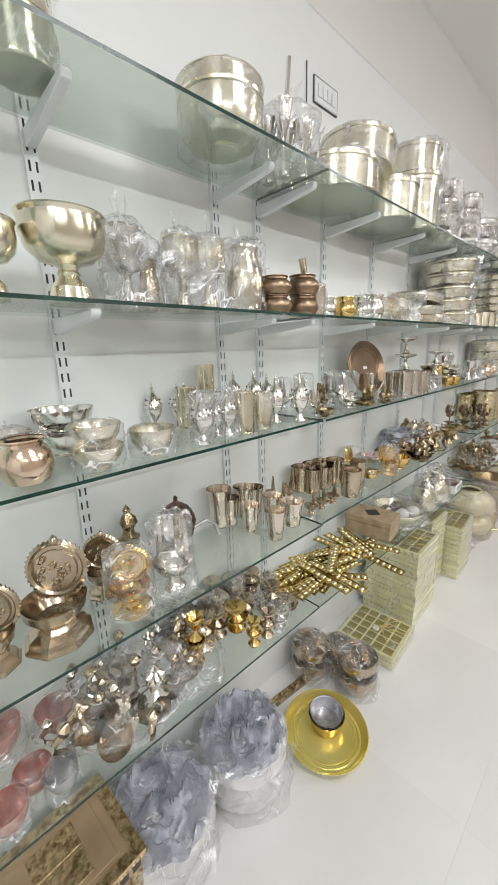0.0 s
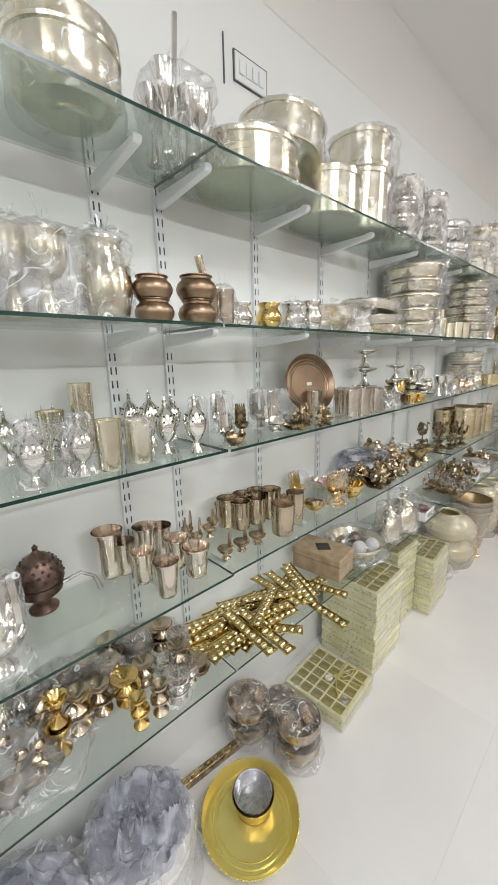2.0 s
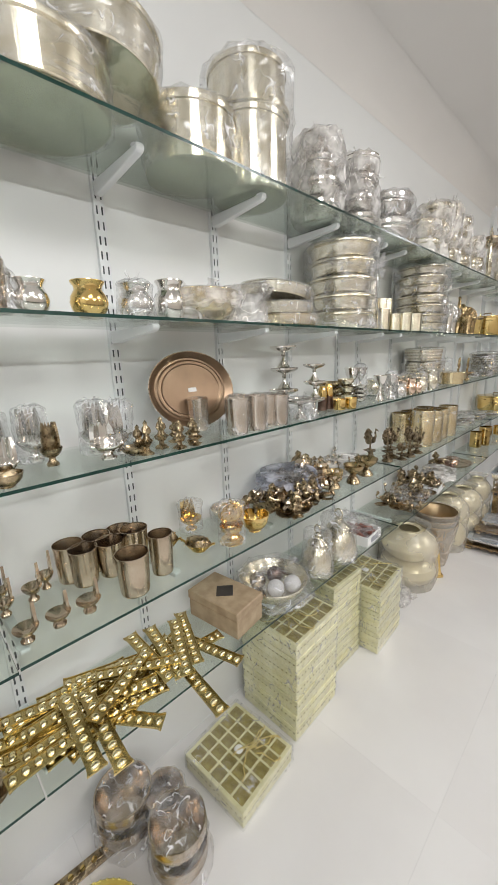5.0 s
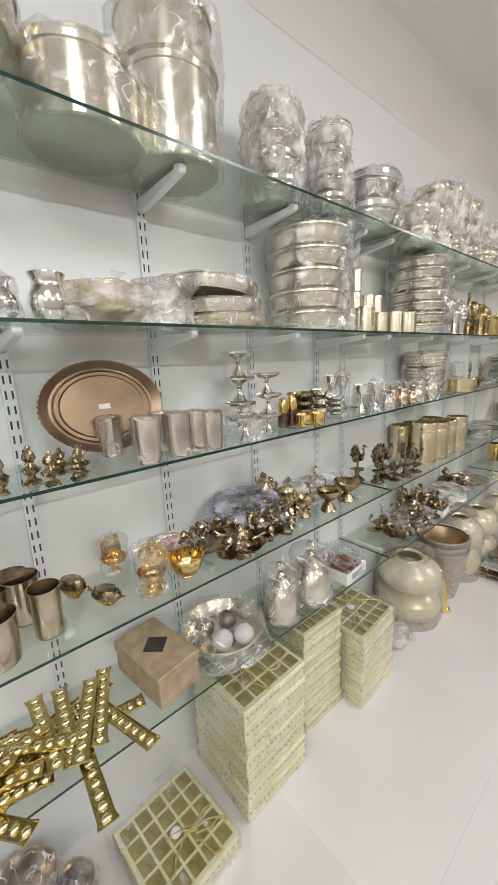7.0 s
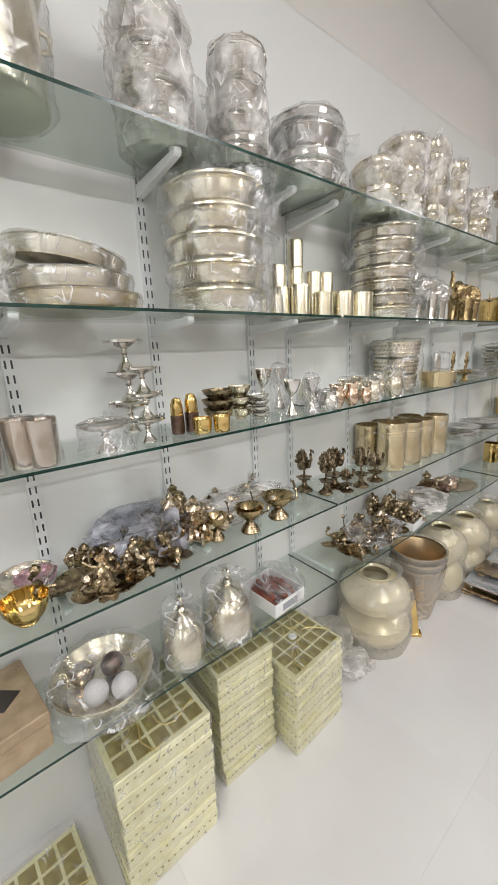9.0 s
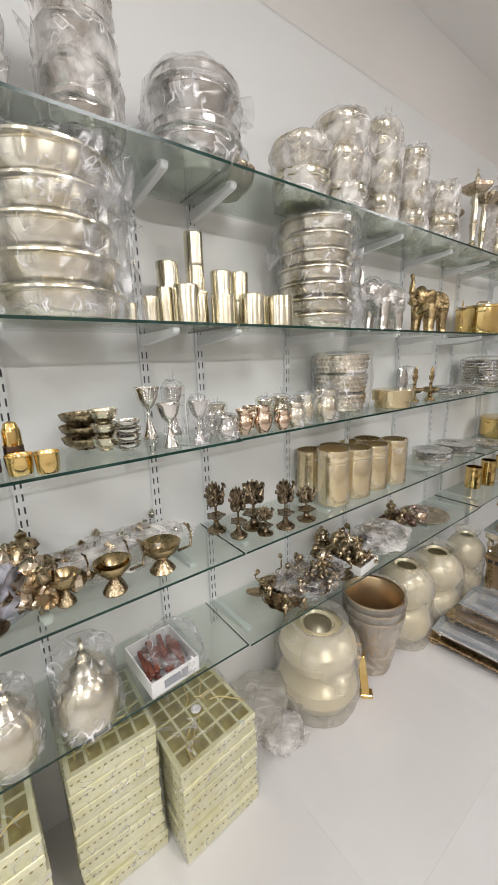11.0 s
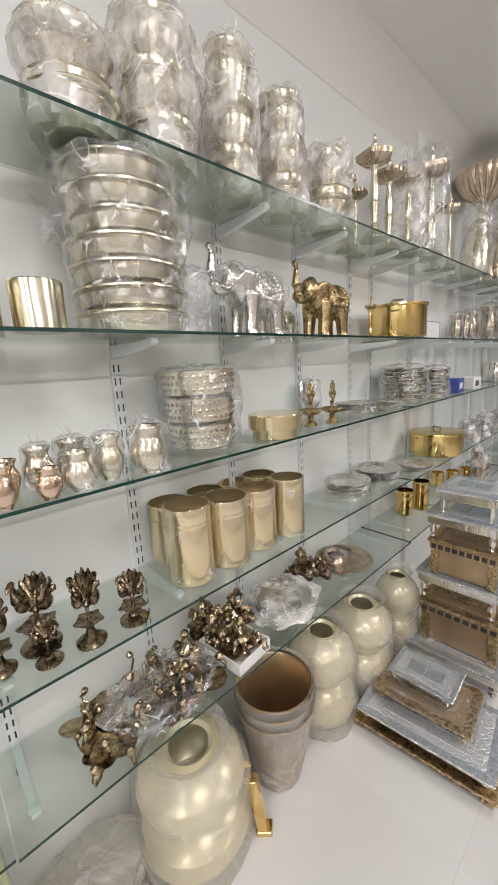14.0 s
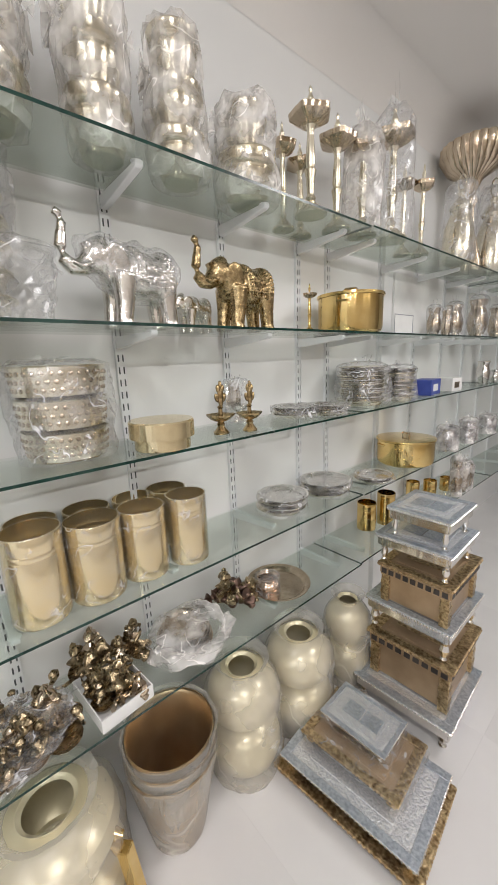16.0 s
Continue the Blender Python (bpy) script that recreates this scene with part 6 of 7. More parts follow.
shaker(-0.694, 1.970, S3, 0.018, 0.098)
vessel("gold_cup", -0.649, 1.973, S3, 0.025, 0.038, STRAIGHT, M_GOLD, "short ringed yellow brass cup", "cup", "gold cups")
vessel("gold_cup", -0.628, 2.017, S3, 0.023, 0.040, STRAIGHT, M_GOLD, "short ringed yellow brass cup", "cup", "gold cups")
stack("dish_pile", -0.792, 2.125, S3, 0.055, 0.086, 3, BOWL, M_ANTIQUE, "pile of small dark brass bowls", "bowl", "bowl")
stack("dish_pile", -0.700, 2.198, S3, 0.033, 0.070, 4, BOWL, M_SILVER, "pile of small silvery dishes", "dish", "dish")
stack("dish_pile", -0.735, 2.159, S3, 0.034, 0.097, 3, BOWL, M_PALE, "pile of small brass dishes", "dish", "dish")
vessel("goblet", -0.783, 2.287, S3, 0.034, 0.138, GOBLET, M_SILVER, "silvery stemmed goblet in clear film", "goblet", "stemmed goblets", film=None)
vessel("goblet", -0.784, 2.361, S3, 0.030, 0.135, GOBLET, M_SILVER, "silvery stemmed goblet in clear film", "goblet", "stemmed goblets", film=M_CLEAR)
vessel("goblet", -0.647, 2.283, S3, 0.029, 0.106, GOBLET, M_SILVER, "silvery stemmed goblet in clear film", "goblet", "stemmed goblets", film=None)
vessel("goblet", -0.635, 2.356, S3, 0.026, 0.107, GOBLET, M_SILVER, "silvery stemmed goblet in clear film", "goblet", "stemmed goblets", film=M_CLEAR)
vessel("small_pot", -0.633, 2.433, S3, 0.030, 0.060, LOTA, M_SILVER, "small polished round pot with a flared neck", "pot", "row of small pots", film=M_CLEAR)
vessel("small_pot", -0.695, 2.430, S3, 0.026, 0.061, LOTA, M_SILVER, "small polished round pot with a flared neck", "pot", "row of small pots", film=M_CLEAR)
vessel("small_pot", -0.649, 2.501, S3, 0.024, 0.069, LOTA, M_COPPER, "small polished round pot with a flared neck", "pot", "row of small pots", film=None)
vessel("small_pot", -0.632, 2.554, S3, 0.026, 0.074, LOTA, M_COPPER, "small polished round pot with a flared neck", "pot", "row of small pots", film=None)
vessel("small_pot", -0.627, 2.623, S3, 0.022, 0.055, LOTA, M_COPPER, "small polished round pot with a flared neck", "pot", "row of small pots", film=None)
vessel("small_pot", -0.720, 2.575, S3, 0.025, 0.065, LOTA, M_COPPER, "small polished round pot with a flared neck", "pot", "row of small pots", film=None)
vessel("small_pot", -0.633, 2.677, S3, 0.031, 0.074, LOTA, M_PALE, "small polished round pot with a flared neck", "pot", "row of small pots", film=M_CLEAR)
vessel("small_pot", -0.794, 2.506, S3, 0.033, 0.069, LOTA, M_PALE, "small polished round pot with a flared neck", "pot", "row of small pots", film=M_CLEAR)
vessel("small_pot", -0.717, 2.631, S3, 0.028, 0.079, LOTA, M_PALE, "small polished round pot with a flared neck", "pot", "row of small pots", film=M_CLEAR)
vessel("small_pot", -0.712, 2.693, S3, 0.032, 0.084, LOTA, M_PALE, "small polished round pot with a flared neck", "pot", "row of small pots", film=M_CLEAR)
vessel("small_pot", -0.639, 2.821, S3, 0.039, 0.099, LOTA, M_PALE, "small polished round pot with a flared neck", "pot", "row of small pots", film=M_CLEAR)
vessel("small_pot", -0.660, 2.744, S3, 0.030, 0.088, LOTA, M_PALE, "small polished round pot with a flared neck", "pot", "row of small pots", film=M_CLEAR)
basket_stack(-0.777, 3.062, S3, 0.103, 0.210)
lid_box(-0.672, 3.249, S3, 0.079, 0.070)
leaf_stand_lamp(-0.694, 3.445, S3, 0.036, 0.156)
leaf_stand_lamp(-0.666, 3.529, S3, 0.034, 0.152)
petal_lamp(-0.850, 3.631, S3, 0.043, 0.138, M_SILVER, film=M_CLEAR)
plates(-0.752, 3.813, S3, 0.081, 0.038, 4)
plates(-0.680, 3.916, S3, 0.071, 0.039, 4)
plates(-0.744, 4.238, S3, 0.105, 0.163, 9)
plates(-0.679, 4.433, S3, 0.071, 0.145, 8)
vessel("small_pot", -0.689, 5.558, S3, 0.037, 0.141, LOTA, M_SILVER, "small silvery pot in film", "pot", "far silvery pots")
vessel("small_pot", -0.848, 5.990, S3, 0.045, 0.135, LOTA, M_SILVER, "small silvery pot in film", "pot", "far silvery pots")
vessel("small_pot", -0.658, 5.671, S3, 0.031, 0.082, LOTA, M_SILVER, "small silvery pot in film", "pot", "far silvery pots")

# ---- fourth shelf ----
shrine_lamp(-0.700, 0.139, S4, 0.063, 0.190, -35)
shrine_lamp(-0.706, 0.035, S4, 0.041, 0.149, -35)
shrine_lamp(-0.770, 0.257, S4, 0.037, 0.139, -35)
shrine_lamp(-0.672, 0.277, S4, 0.045, 0.136, -35, M_GOLD, M_CLEAR)
figurine(-0.850, 0.364, S4, 0.028, 0.158)
petal_lamp(-0.668, 0.380, S4, 0.049, 0.175, M_SILVER, 5, M_CLEAR, -35)
dome_burner(-0.808, 0.484, S4, 0.050, 0.158)
tumbler(-0.854, 0.670, S4, 0.039, 0.124)
tumbler(-0.813, 0.681, S4, 0.030, 0.089)
tumbler(-0.742, 0.696, S4, 0.031, 0.082)
tumbler(-0.652, 0.709, S4, 0.032, 0.088)
tumbler(-0.858, 0.774, S4, 0.035, 0.100)
tumbler(-0.823, 0.791, S4, 0.034, 0.090)
tumbler(-0.742, 0.793, S4, 0.034, 0.083)
tumbler(-0.672, 0.807, S4, 0.037, 0.079)
petal_lamp(-0.675, 0.907, S4, 0.025, 0.076, M_BRONZE, 1, turn=-40)
petal_lamp(-0.677, 0.967, S4, 0.026, 0.071, M_BRONZE, 1, turn=-40)
petal_lamp(-0.675, 1.028, S4, 0.027, 0.071, M_BRONZE, 1, turn=-40)
petal_lamp(-0.795, 0.895, S4, 0.021, 0.084, M_BRONZE, 1, turn=-40)
petal_lamp(-0.803, 0.850, S4, 0.020, 0.096, M_BRONZE, 1, turn=-40)
petal_lamp(-0.809, 0.953, S4, 0.023, 0.088, M_BRONZE, 1, turn=-40)
petal_lamp(-0.869, 0.916, S4, 0.021, 0.091, M_BRONZE, 1, turn=-40)
petal_lamp(-0.838, 0.988, S4, 0.021, 0.094, M_BRONZE, 1, turn=-40)
tumbler(-0.858, 1.068, S4, 0.035, 0.097, M_BRONZE, None, "tall straight bronze tumbler", True)
tumbler(-0.858, 1.138, S4, 0.035, 0.093, M_BRONZE, None, "tall straight bronze tumbler", True)
tumbler(-0.858, 1.202, S4, 0.035, 0.089, M_BRONZE, None, "tall straight bronze tumbler", True)
tumbler(-0.789, 1.066, S4, 0.034, 0.092, M_BRONZE, None, "tall straight bronze tumbler", True)
tumbler(-0.775, 1.193, S4, 0.036, 0.103, M_BRONZE, None, "tall straight bronze tumbler", True)
tumbler(-0.783, 1.131, S4, 0.036, 0.089, M_BRONZE, None, "tall straight bronze tumbler", True)
tumbler(-0.666, 1.132, S4, 0.039, 0.099, M_BRONZE, None, "tall straight bronze tumbler", True)
tumbler(-0.690, 1.221, S4, 0.031, 0.106, M_BRONZE, None, "tall straight bronze tumbler", True)
pierced_boat(-0.789, 1.294, S4, 0.037, 0.054, 30)
pierced_boat(-0.704, 1.344, S4, 0.039, 0.044, 30)
lotus_bowl(-0.673, 1.540, S4, 0.044, 0.055, M_GOLD, "shiny yellow brass lotus-shaped bowl")
lotus_bowl(-0.801, 1.577, S4, 0.044, 0.031, M_PINK, "small pink metal lotus bowl")
shrine_lamp(-0.674, 1.445, S4, 0.037, 0.121, -40, M_GOLD, M_CLEAR)
petal_lamp(-0.841, 1.420, S4, 0.036, 0.094, M_GOLD, 4, M_CLEAR)
vessel("brass_dish", -0.831, 1.573, S4, 0.062, 0.035, BOWL, M_PALE, "shallow brass dish under film", "dish", film=M_CLEAR)
cup_lamp(-0.666, 2.121, S4, 0.044, 0.079, 20)
cup_lamp(-0.679, 2.247, S4, 0.051, 0.076, 20)
peacock(-0.780, 2.476, S4, 0.039, 0.163, -7)
peacock(-0.703, 2.508, S4, 0.033, 0.160, -18)
peacock(-0.723, 2.582, S4, 0.048, 0.158, -32)
peacock(-0.663, 2.581, S4, 0.031, 0.087, -14)
peacock(-0.657, 2.659, S4, 0.037, 0.161, -20)
peacock(-0.656, 2.752, S4, 0.039, 0.116, -25)
cylinder_cup(-0.705, 2.942, S4, 0.059, 0.202)
cylinder_cup(-0.701, 3.065, S4, 0.061, 0.189)
cylinder_cup(-0.707, 3.188, S4, 0.058, 0.181)
cylinder_cup(-0.690, 3.309, S4, 0.053, 0.186)
cylinder_cup(-0.835, 2.963, S4, 0.058, 0.172)
cylinder_cup(-0.835, 3.093, S4, 0.058, 0.168)
cylinder_cup(-0.834, 3.222, S4, 0.059, 0.162)
cylinder_cup(-0.835, 3.326, S4, 0.058, 0.164)
plates(-0.737, 3.730, S4, 0.090, 0.059, 4)
plates(-0.739, 3.980, S4, 0.099, 0.052, 4)
plates(-0.676, 4.236, S4, 0.082, 0.026, 2)
lidded_pot(-0.711, 4.593, S4, 0.137, 0.149, turn=-30)
vessel("bagged_bowl", -0.658, 4.969, S4, 0.056, 0.127, HANDI, M_GREYMETAL, "grey metal pot in clear plastic", "pot", "far bagged pots", film=M_MILKY)
vessel("bagged_bowl", -0.649, 5.253, S4, 0.053, 0.134, HANDI, M_GREYMETAL, "grey metal pot in clear plastic", "pot", "far bagged pots", film=M_MILKY)
vessel("bagged_bowl", -0.647, 5.585, S4, 0.050, 0.119, HANDI, M_GREYMETAL, "grey metal pot in clear plastic", "pot", "far bagged pots", film=M_MILKY)
vessel("bagged_bowl", -0.641, 5.209, S4, 0.042, 0.088, HANDI, M_GREYMETAL, "grey metal pot in clear plastic", "pot", "far bagged pots", film=M_MILKY)

# ---- lowest shelf ----
double_diya(-0.743, 0.501, S5, 0.029, 0.110, M_BRONZE)
double_diya(-0.718, 0.457, S5, 0.026, 0.149, M_GOLD)
double_diya(-0.754, 0.517, S5, 0.028, 0.083, M_GOLD)
double_diya(-0.752, 0.562, S5, 0.029, 0.084, M_BRONZE)
double_diya(-0.736, 0.619, S5, 0.037, 0.083, M_GOLD)
double_diya(-0.756, 0.673, S5, 0.031, 0.072, M_BRONZE)
double_diya(-0.804, 0.601, S5, 0.034, 0.086, M_BRONZE, M_CLEAR)
double_diya(-0.857, 0.559, S5, 0.036, 0.082, M_BRONZE, M_CLEAR)
double_diya(-0.860, 0.494, S5, 0.033, 0.099, M_SILVER, M_CLEAR)
double_diya(-0.861, 0.461, S5, 0.032, 0.088, M_SILVER, M_CLEAR)
double_diya(-0.856, 0.692, S5, 0.035, 0.070, M_SILVER, M_CLEAR)
double_diya(-0.860, 0.631, S5, 0.033, 0.103, M_BRONZE)
double_diya(-0.861, 0.420, S5, 0.032, 0.100, M_SILVER, M_CLEAR)
double_diya(-0.858, 0.532, S5, 0.035, 0.062, M_BRONZE, M_CLEAR)
double_diya(-0.833, 0.770, S5, 0.033, 0.082, M_BRONZE)
double_diya(-0.763, 0.790, S5, 0.030, 0.083, M_BRONZE, M_CLEAR)
double_diya(-0.683, 0.802, S5, 0.032, 0.037, M_BRONZE)
double_diya(-0.738, 0.738, S5, 0.030, 0.050, M_SILVER, M_CLEAR)
double_diya(-0.671, 0.760, S5, 0.024, 0.060, M_BRONZE, M_CLEAR)
double_diya(-0.660, 0.712, S5, 0.027, 0.058, M_BRONZE)
double_diya(-0.853, 0.801, S5, 0.027, 0.054, M_BRONZE, M_CLEAR)
double_diya(-0.651, 0.611, S5, 0.023, 0.088, M_GOLD)
double_diya(-0.647, 0.661, S5, 0.024, 0.091, M_BRONZE)
double_diya(-0.653, 0.712, S5, 0.033, 0.067, M_SILVER, M_CLEAR)
double_diya(-0.860, 0.766, S5, 0.033, 0.055, M_BRONZE)
double_diya(-0.842, 0.702, S5, 0.036, 0.087, M_BRONZE, M_CLEAR)
double_diya(-0.719, 0.764, S5, 0.030, 0.093, M_BRONZE)
ornate_jar(-0.672, 1.874, S5, 0.056, 0.200)
ornate_jar(-0.677, 2.030, S5, 0.073, 0.213)
vessel("small_pot", -0.737, 3.648, S5, 0.044, 0.065, LOTA, M_COPPER, "small rosy metal pot", "pot", film=M_CLEAR)
cylinder_cup(-0.772, 4.355, S5, 0.045, 0.133, M_GOLD)
cylinder_cup(-0.737, 4.475, S5, 0.043, 0.161, M_GOLD)
cylinder_cup(-0.816, 4.931, S5, 0.037, 0.087, M_GOLD)
cylinder_cup(-0.752, 5.016, S5, 0.037, 0.088, M_GOLD)
cylinder_cup(-0.712, 5.163, S5, 0.040, 0.079, M_GOLD)
vessel("tall_vase", -0.638, 5.096, S5, 0.035, 0.221, LOTA, M_BRONZE, "tall bronze vessel in plastic", "vessel", "far tall vessels", film=M_MILKY)
vessel("tall_vase", -0.644, 5.257, S5, 0.045, 0.161, LOTA, M_BRONZE, "tall bronze vessel in plastic", "vessel", "far tall vessels", film=M_MILKY)
vessel("tall_vase", -0.636, 5.193, S5, 0.034, 0.158, LOTA, M_BRONZE, "tall bronze vessel in plastic", "vessel", "far tall vessels", film=M_MILKY)
vessel("tall_vase", -0.632, 5.282, S5, 0.028, 0.128, LOTA, M_BRONZE, "tall bronze vessel in plastic", "vessel", "far tall vessels", film=M_MILKY)

# ---- floor ----
ring_cups(-0.794, 1.080, FLOOR, 0.083, 0.150)
ring_cups(-0.610, 1.146, FLOOR, 0.079, 0.161)
ring_cups(-0.712, 1.167, FLOOR, 0.060, 0.141)
matka_pair(-0.716, 2.880, FLOOR, 0.162, 0.343)
bucket_nest(-0.671, 3.188, FLOOR, 0.128, 0.366)
matka_pair(-0.683, 3.466, FLOOR, 0.126, 0.385)
matka_pair(-0.667, 3.732, FLOOR, 0.129, 0.367)
matka_pair(-0.648, 4.023, FLOOR, 0.097, 0.373)

# ---- goods placed singly ----
tilted = vessel("wide_tub", -0.745, 1.215, S1 + 0.098, 0.118, 0.088, DRUM, M_PALE, "wide pale brass tub tipped over the tub below", "tub", "brass tubs", film=M_CLEAR, seg=40, tilt=-7, turn=8, loose=0.05)
bundle = thing("silver_bundle", ground(-0.745, 0.875, S1), "bundle of shiny silver goblets and a rod in crinkled film", "wrapped goods")
for k in range(7):
    ba = k * 1.047
    bx, by = (0.052 * math.cos(ba), 0.052 * math.sin(ba)) if k < 6 else (0.0, 0.0)
    part("goblet", lathe(prof(GOBLET, 0.026, 0.125 + 0.02 * (k % 3), 0.001), seg=20), M_SILVER, bundle, at=pose(bx, by, 0))
part("rod", tube([(-0.005, 0.0, 0.14), (0.0, 0.01, 0.29)], 0.006, seg=10), M_SILVER, bundle, "tall thin silver rod")
wrap(bundle, 0.085, 0.15, 71, M_CLEAR, top=0.35, loose=0.2, tail=0.2)
bag_over(-0.72, 2.16, S1 - 0.345, 0.10, 0.10, 0.325, 901, M_CLEAR, "loose clear plastic bag over stacked brass tubs")
bag_over(-0.70, 0.555, S2, 0.075, 0.10, 0.135, 904, M_CLEAR, "loose clear plastic bag round shiny brass cups")
bag_over(-0.735, 0.385, S2, 0.06, 0.055, 0.13, 905, M_CLEAR, "loose clear plastic bag round a silvery bowl")
bag_over(-0.71, 1.56, S2, 0.075, 0.06, 0.10, 902, M_MILKY, "loose milky plastic bunched beside a bowl")
bag_over(-0.70, 2.98, S2, 0.06, 0.07, 0.14, 903, M_CLEAR, "torn clear plastic hanging off stacked tubs")
elephant(-0.735, 3.235, S2, 0.225, M_SILVER, "silver elephant statue with a raised trunk, wrapped in clear plastic", M_CLEAR, 6)
elephant(-0.72, 3.555, S2, 0.225, M_OLDGOLD, "gilded elephant statue with a raised trunk and a saddle cloth", None, 4)
elephant(-0.83, 3.46, S2, 0.13, M_SILVER, "small silver elephant statue standing behind larger ones", None, 10)

# shallow tray leaning on the wall
tray_ob = leaning_plate(pose(-0.775, 1.425, S3 + 0.008, 0, 78, 0) @ pose(-0.108, 0, 0, 0, 0, 90), 0.108, 0.016, M_TRAY, "oval coppery metal tray leaning on the wall", "tray", sx=1.34, rim_mat=M_ANTIQUE)
part("price_label", box(-0.014, 0.014, -0.006, 0.006, 0.0046, 0.0054), M_CARD, tray_ob, "small white paper label", smooth=False)


def carton_box(x, y, z, sx, sy, h, turn, mat, label):
    e = thing("carton", ground(x, y, z, turn), label, "carton", "small printed cartons")
    part("body", box(-sx / 2, sx / 2, -sy / 2, sy / 2, 0, h, 0.001), mat, e, smooth=False)
    part("print_patch", box(sx / 2 + 0.0002, sx / 2 + 0.001, -sy * 0.3, sy * 0.2, h * 0.25, h * 0.7), M_BRONZE if mat is M_CARD else M_CARD, e, "printed patch", smooth=False)


carton_box(-0.70, 4.75, S3, 0.10, 0.16, 0.075, 8, M_BLUECARD, "dark blue printed carton standing on the glass shelf")
carton_box(-0.68, 4.99, S3, 0.09, 0.10, 0.07, -6, M_CARD, "white printed carton standing on the glass shelf")

# switch plate, and a pale slab that imitates a lit patch of wall
sw = thing("wall_socket", pose(WALL_X, 1.25, 2.20), "white multi-gang wall switch plate with a dark outline", "switch plate")
part("plate", box(0, 0.008, -0.065, 0.065, -0.035, 0.035, 0.002), M_WHITE, sw, smooth=False)
for k in range(4):
    part("switch", box(0.0082, 0.012, -0.05 + 0.026 * k, -0.05 + 0.026 * k + 0.02, -0.018, 0.018, 0.001), M_WHITE, sw, smooth=False)
fr = bmesh.new()
for a in ((-0.068, 0.068, 0.0352, 0.038), (-0.068, 0.068, -0.038, -0.0352), (-0.068, -0.0655, -0.035, 0.035), (0.0655, 0.068, -0.035, 0.035)):
    add_box(fr, 0, 0.006, a[0], a[1], a[2], a[3])
part("gasket", fr, M_SLOT, sw, "dark outline", smooth=False)
part("conduit", box(0, 0.004, -0.105, -0.102, -0.06, 0.06), M_SLOT, sw, "thin dark cable", smooth=False)
pnl = thing("wall_panel", pose(WALL_X, 4.93, 1.63), "pale flat slab in place of a lit wall patch", "panel")
part("cover", box(0, 0.014, -0.20, 0.20, -0.165, 0.15, 0.002), M_CARD, pnl, smooth=False)
pier = solid("pilaster", box(WALL_X, WALL_X + 0.028, 4.60, 4.68, 0.0, CEIL - 0.004), M_WALL, Matrix(), "narrow white wall pilaster", "pilaster", kind="structure", smooth=False)
crd = thing("display_card", pose(-0.76, 4.60, S2 + 0.0006, 0, 0, 0), "white card with a grey border standing on a shelf", "card")
part("card", box(0, 0.004, -0.09, 0.09, 0, 0.10, 0.0008), M_CARD, crd, smooth=False)
cb = bmesh.new()
for a in ((-0.09, 0.09, 0.0965, 0.10), (-0.09, -0.0865, 0, 0.0963), (0.0865, 0.09, 0, 0.0963)):
    add_box(cb, 0.0042, 0.0055, a[0], a[1], a[2], a[3])
part("border", cb, M_PRINT, crd, "grey border", smooth=False)


# ---- heaps of cast lamps on the fourth shelf ----
BRASSY = [M_ANTIQUE, M_ANTIQUE, M_ANTIQUE, M_BRONZE]
clutter(-0.71, 1.70, S4, 0.085, 0.10, 26, 31, BRASSY, "antique brass hand lamp lying in a loose heap", "heap of hand lamps", 0.045, size=0.9)
clutter(-0.68, 1.85, S4, 0.06, 0.07, 12, 32, BRASSY, "antique brass hand lamp lying in a loose heap", "heap of hand lamps", 0.03)
bag_over(-0.78, 1.83, S4, 0.10, 0.12, 0.105, 33, M_BLUEBAG, "crumpled grey-blue plastic bag lying among brass lamps")
clutter(-0.75, 1.97, S4, 0.07, 0.07, 16, 34, [M_ANTIQUE, M_BRONZE], "upright antique brass ornament in a crowded group", "crowd of ornaments", 0.03, ("figure",), 1.35)
clutter(-0.80, 2.22, S4, 0.05, 0.14, 10, 35, [M_ANTIQUE, M_BRONZE, M_SILVER], "antique brass ornament wrapped in plastic", "crowd of ornaments", 0.02)
bag_over(-0.79, 2.18, S4, 0.075, 0.15, 0.06, 36, M_MILKY, "milky plastic bag over small brass lamps")
for k, (px, py) in enumerate(((-0.69, 2.02), (-0.68, 2.13))):
    cup_lamp(px, py, S4, 0.032, 0.075, 30 + 20 * k)

# ---- lowest shelf ----
for k, (px, py, r, h) in enumerate(((-0.83, 0.02, 0.045, 0.07), (-0.80, 0.12, 0.04, 0.06), (-0.70, 0.05, 0.035, 0.05), (-0.66, 0.09, 0.032, 0.05), (-0.66, 0.0, 0.035, 0.055), (-0.78, -0.08, 0.05, 0.07))):
    vessel("rosy_bowl", px, py, S5, r, h, BOWL, M_REDBROWN if k != 3 else M_GREYMETAL, "rosy foil bowl wrapped in crinkled clear film", "bowl", "rosy wrapped bowls", film=M_CLEAR, loose=0.25, top=0.25)
clutter(-0.74, 0.30, S5, 0.10, 0.17, 26, 41, [M_SILVER, M_ROSE, M_BRONZE, M_BRONZE], "silvery lamp dish in a wrapped heap", "heap of silvery lamps", 0.035, ("leaf", "leaf", "leaf", "figure"), 1.1)
bag_over(-0.73, 0.26, S5, 0.11, 0.13, 0.065, 42, M_CLEAR, "crinkled clear plastic over a heap of silvery lamps")
bag_over(-0.73, 0.42, S5, 0.10, 0.09, 0.05, 43, M_CLEAR, "crinkled clear plastic over a heap of silvery lamps")

bar_bm, stud_bm = strip_parts(9, 0.215)
first = thing("studded_strip", Matrix(), "stamped yellow brass strip with a row of domed studs", "brass strip", "heap of studded strips")
part("bar", bar_bm, M_STRIP, first, smooth=False)
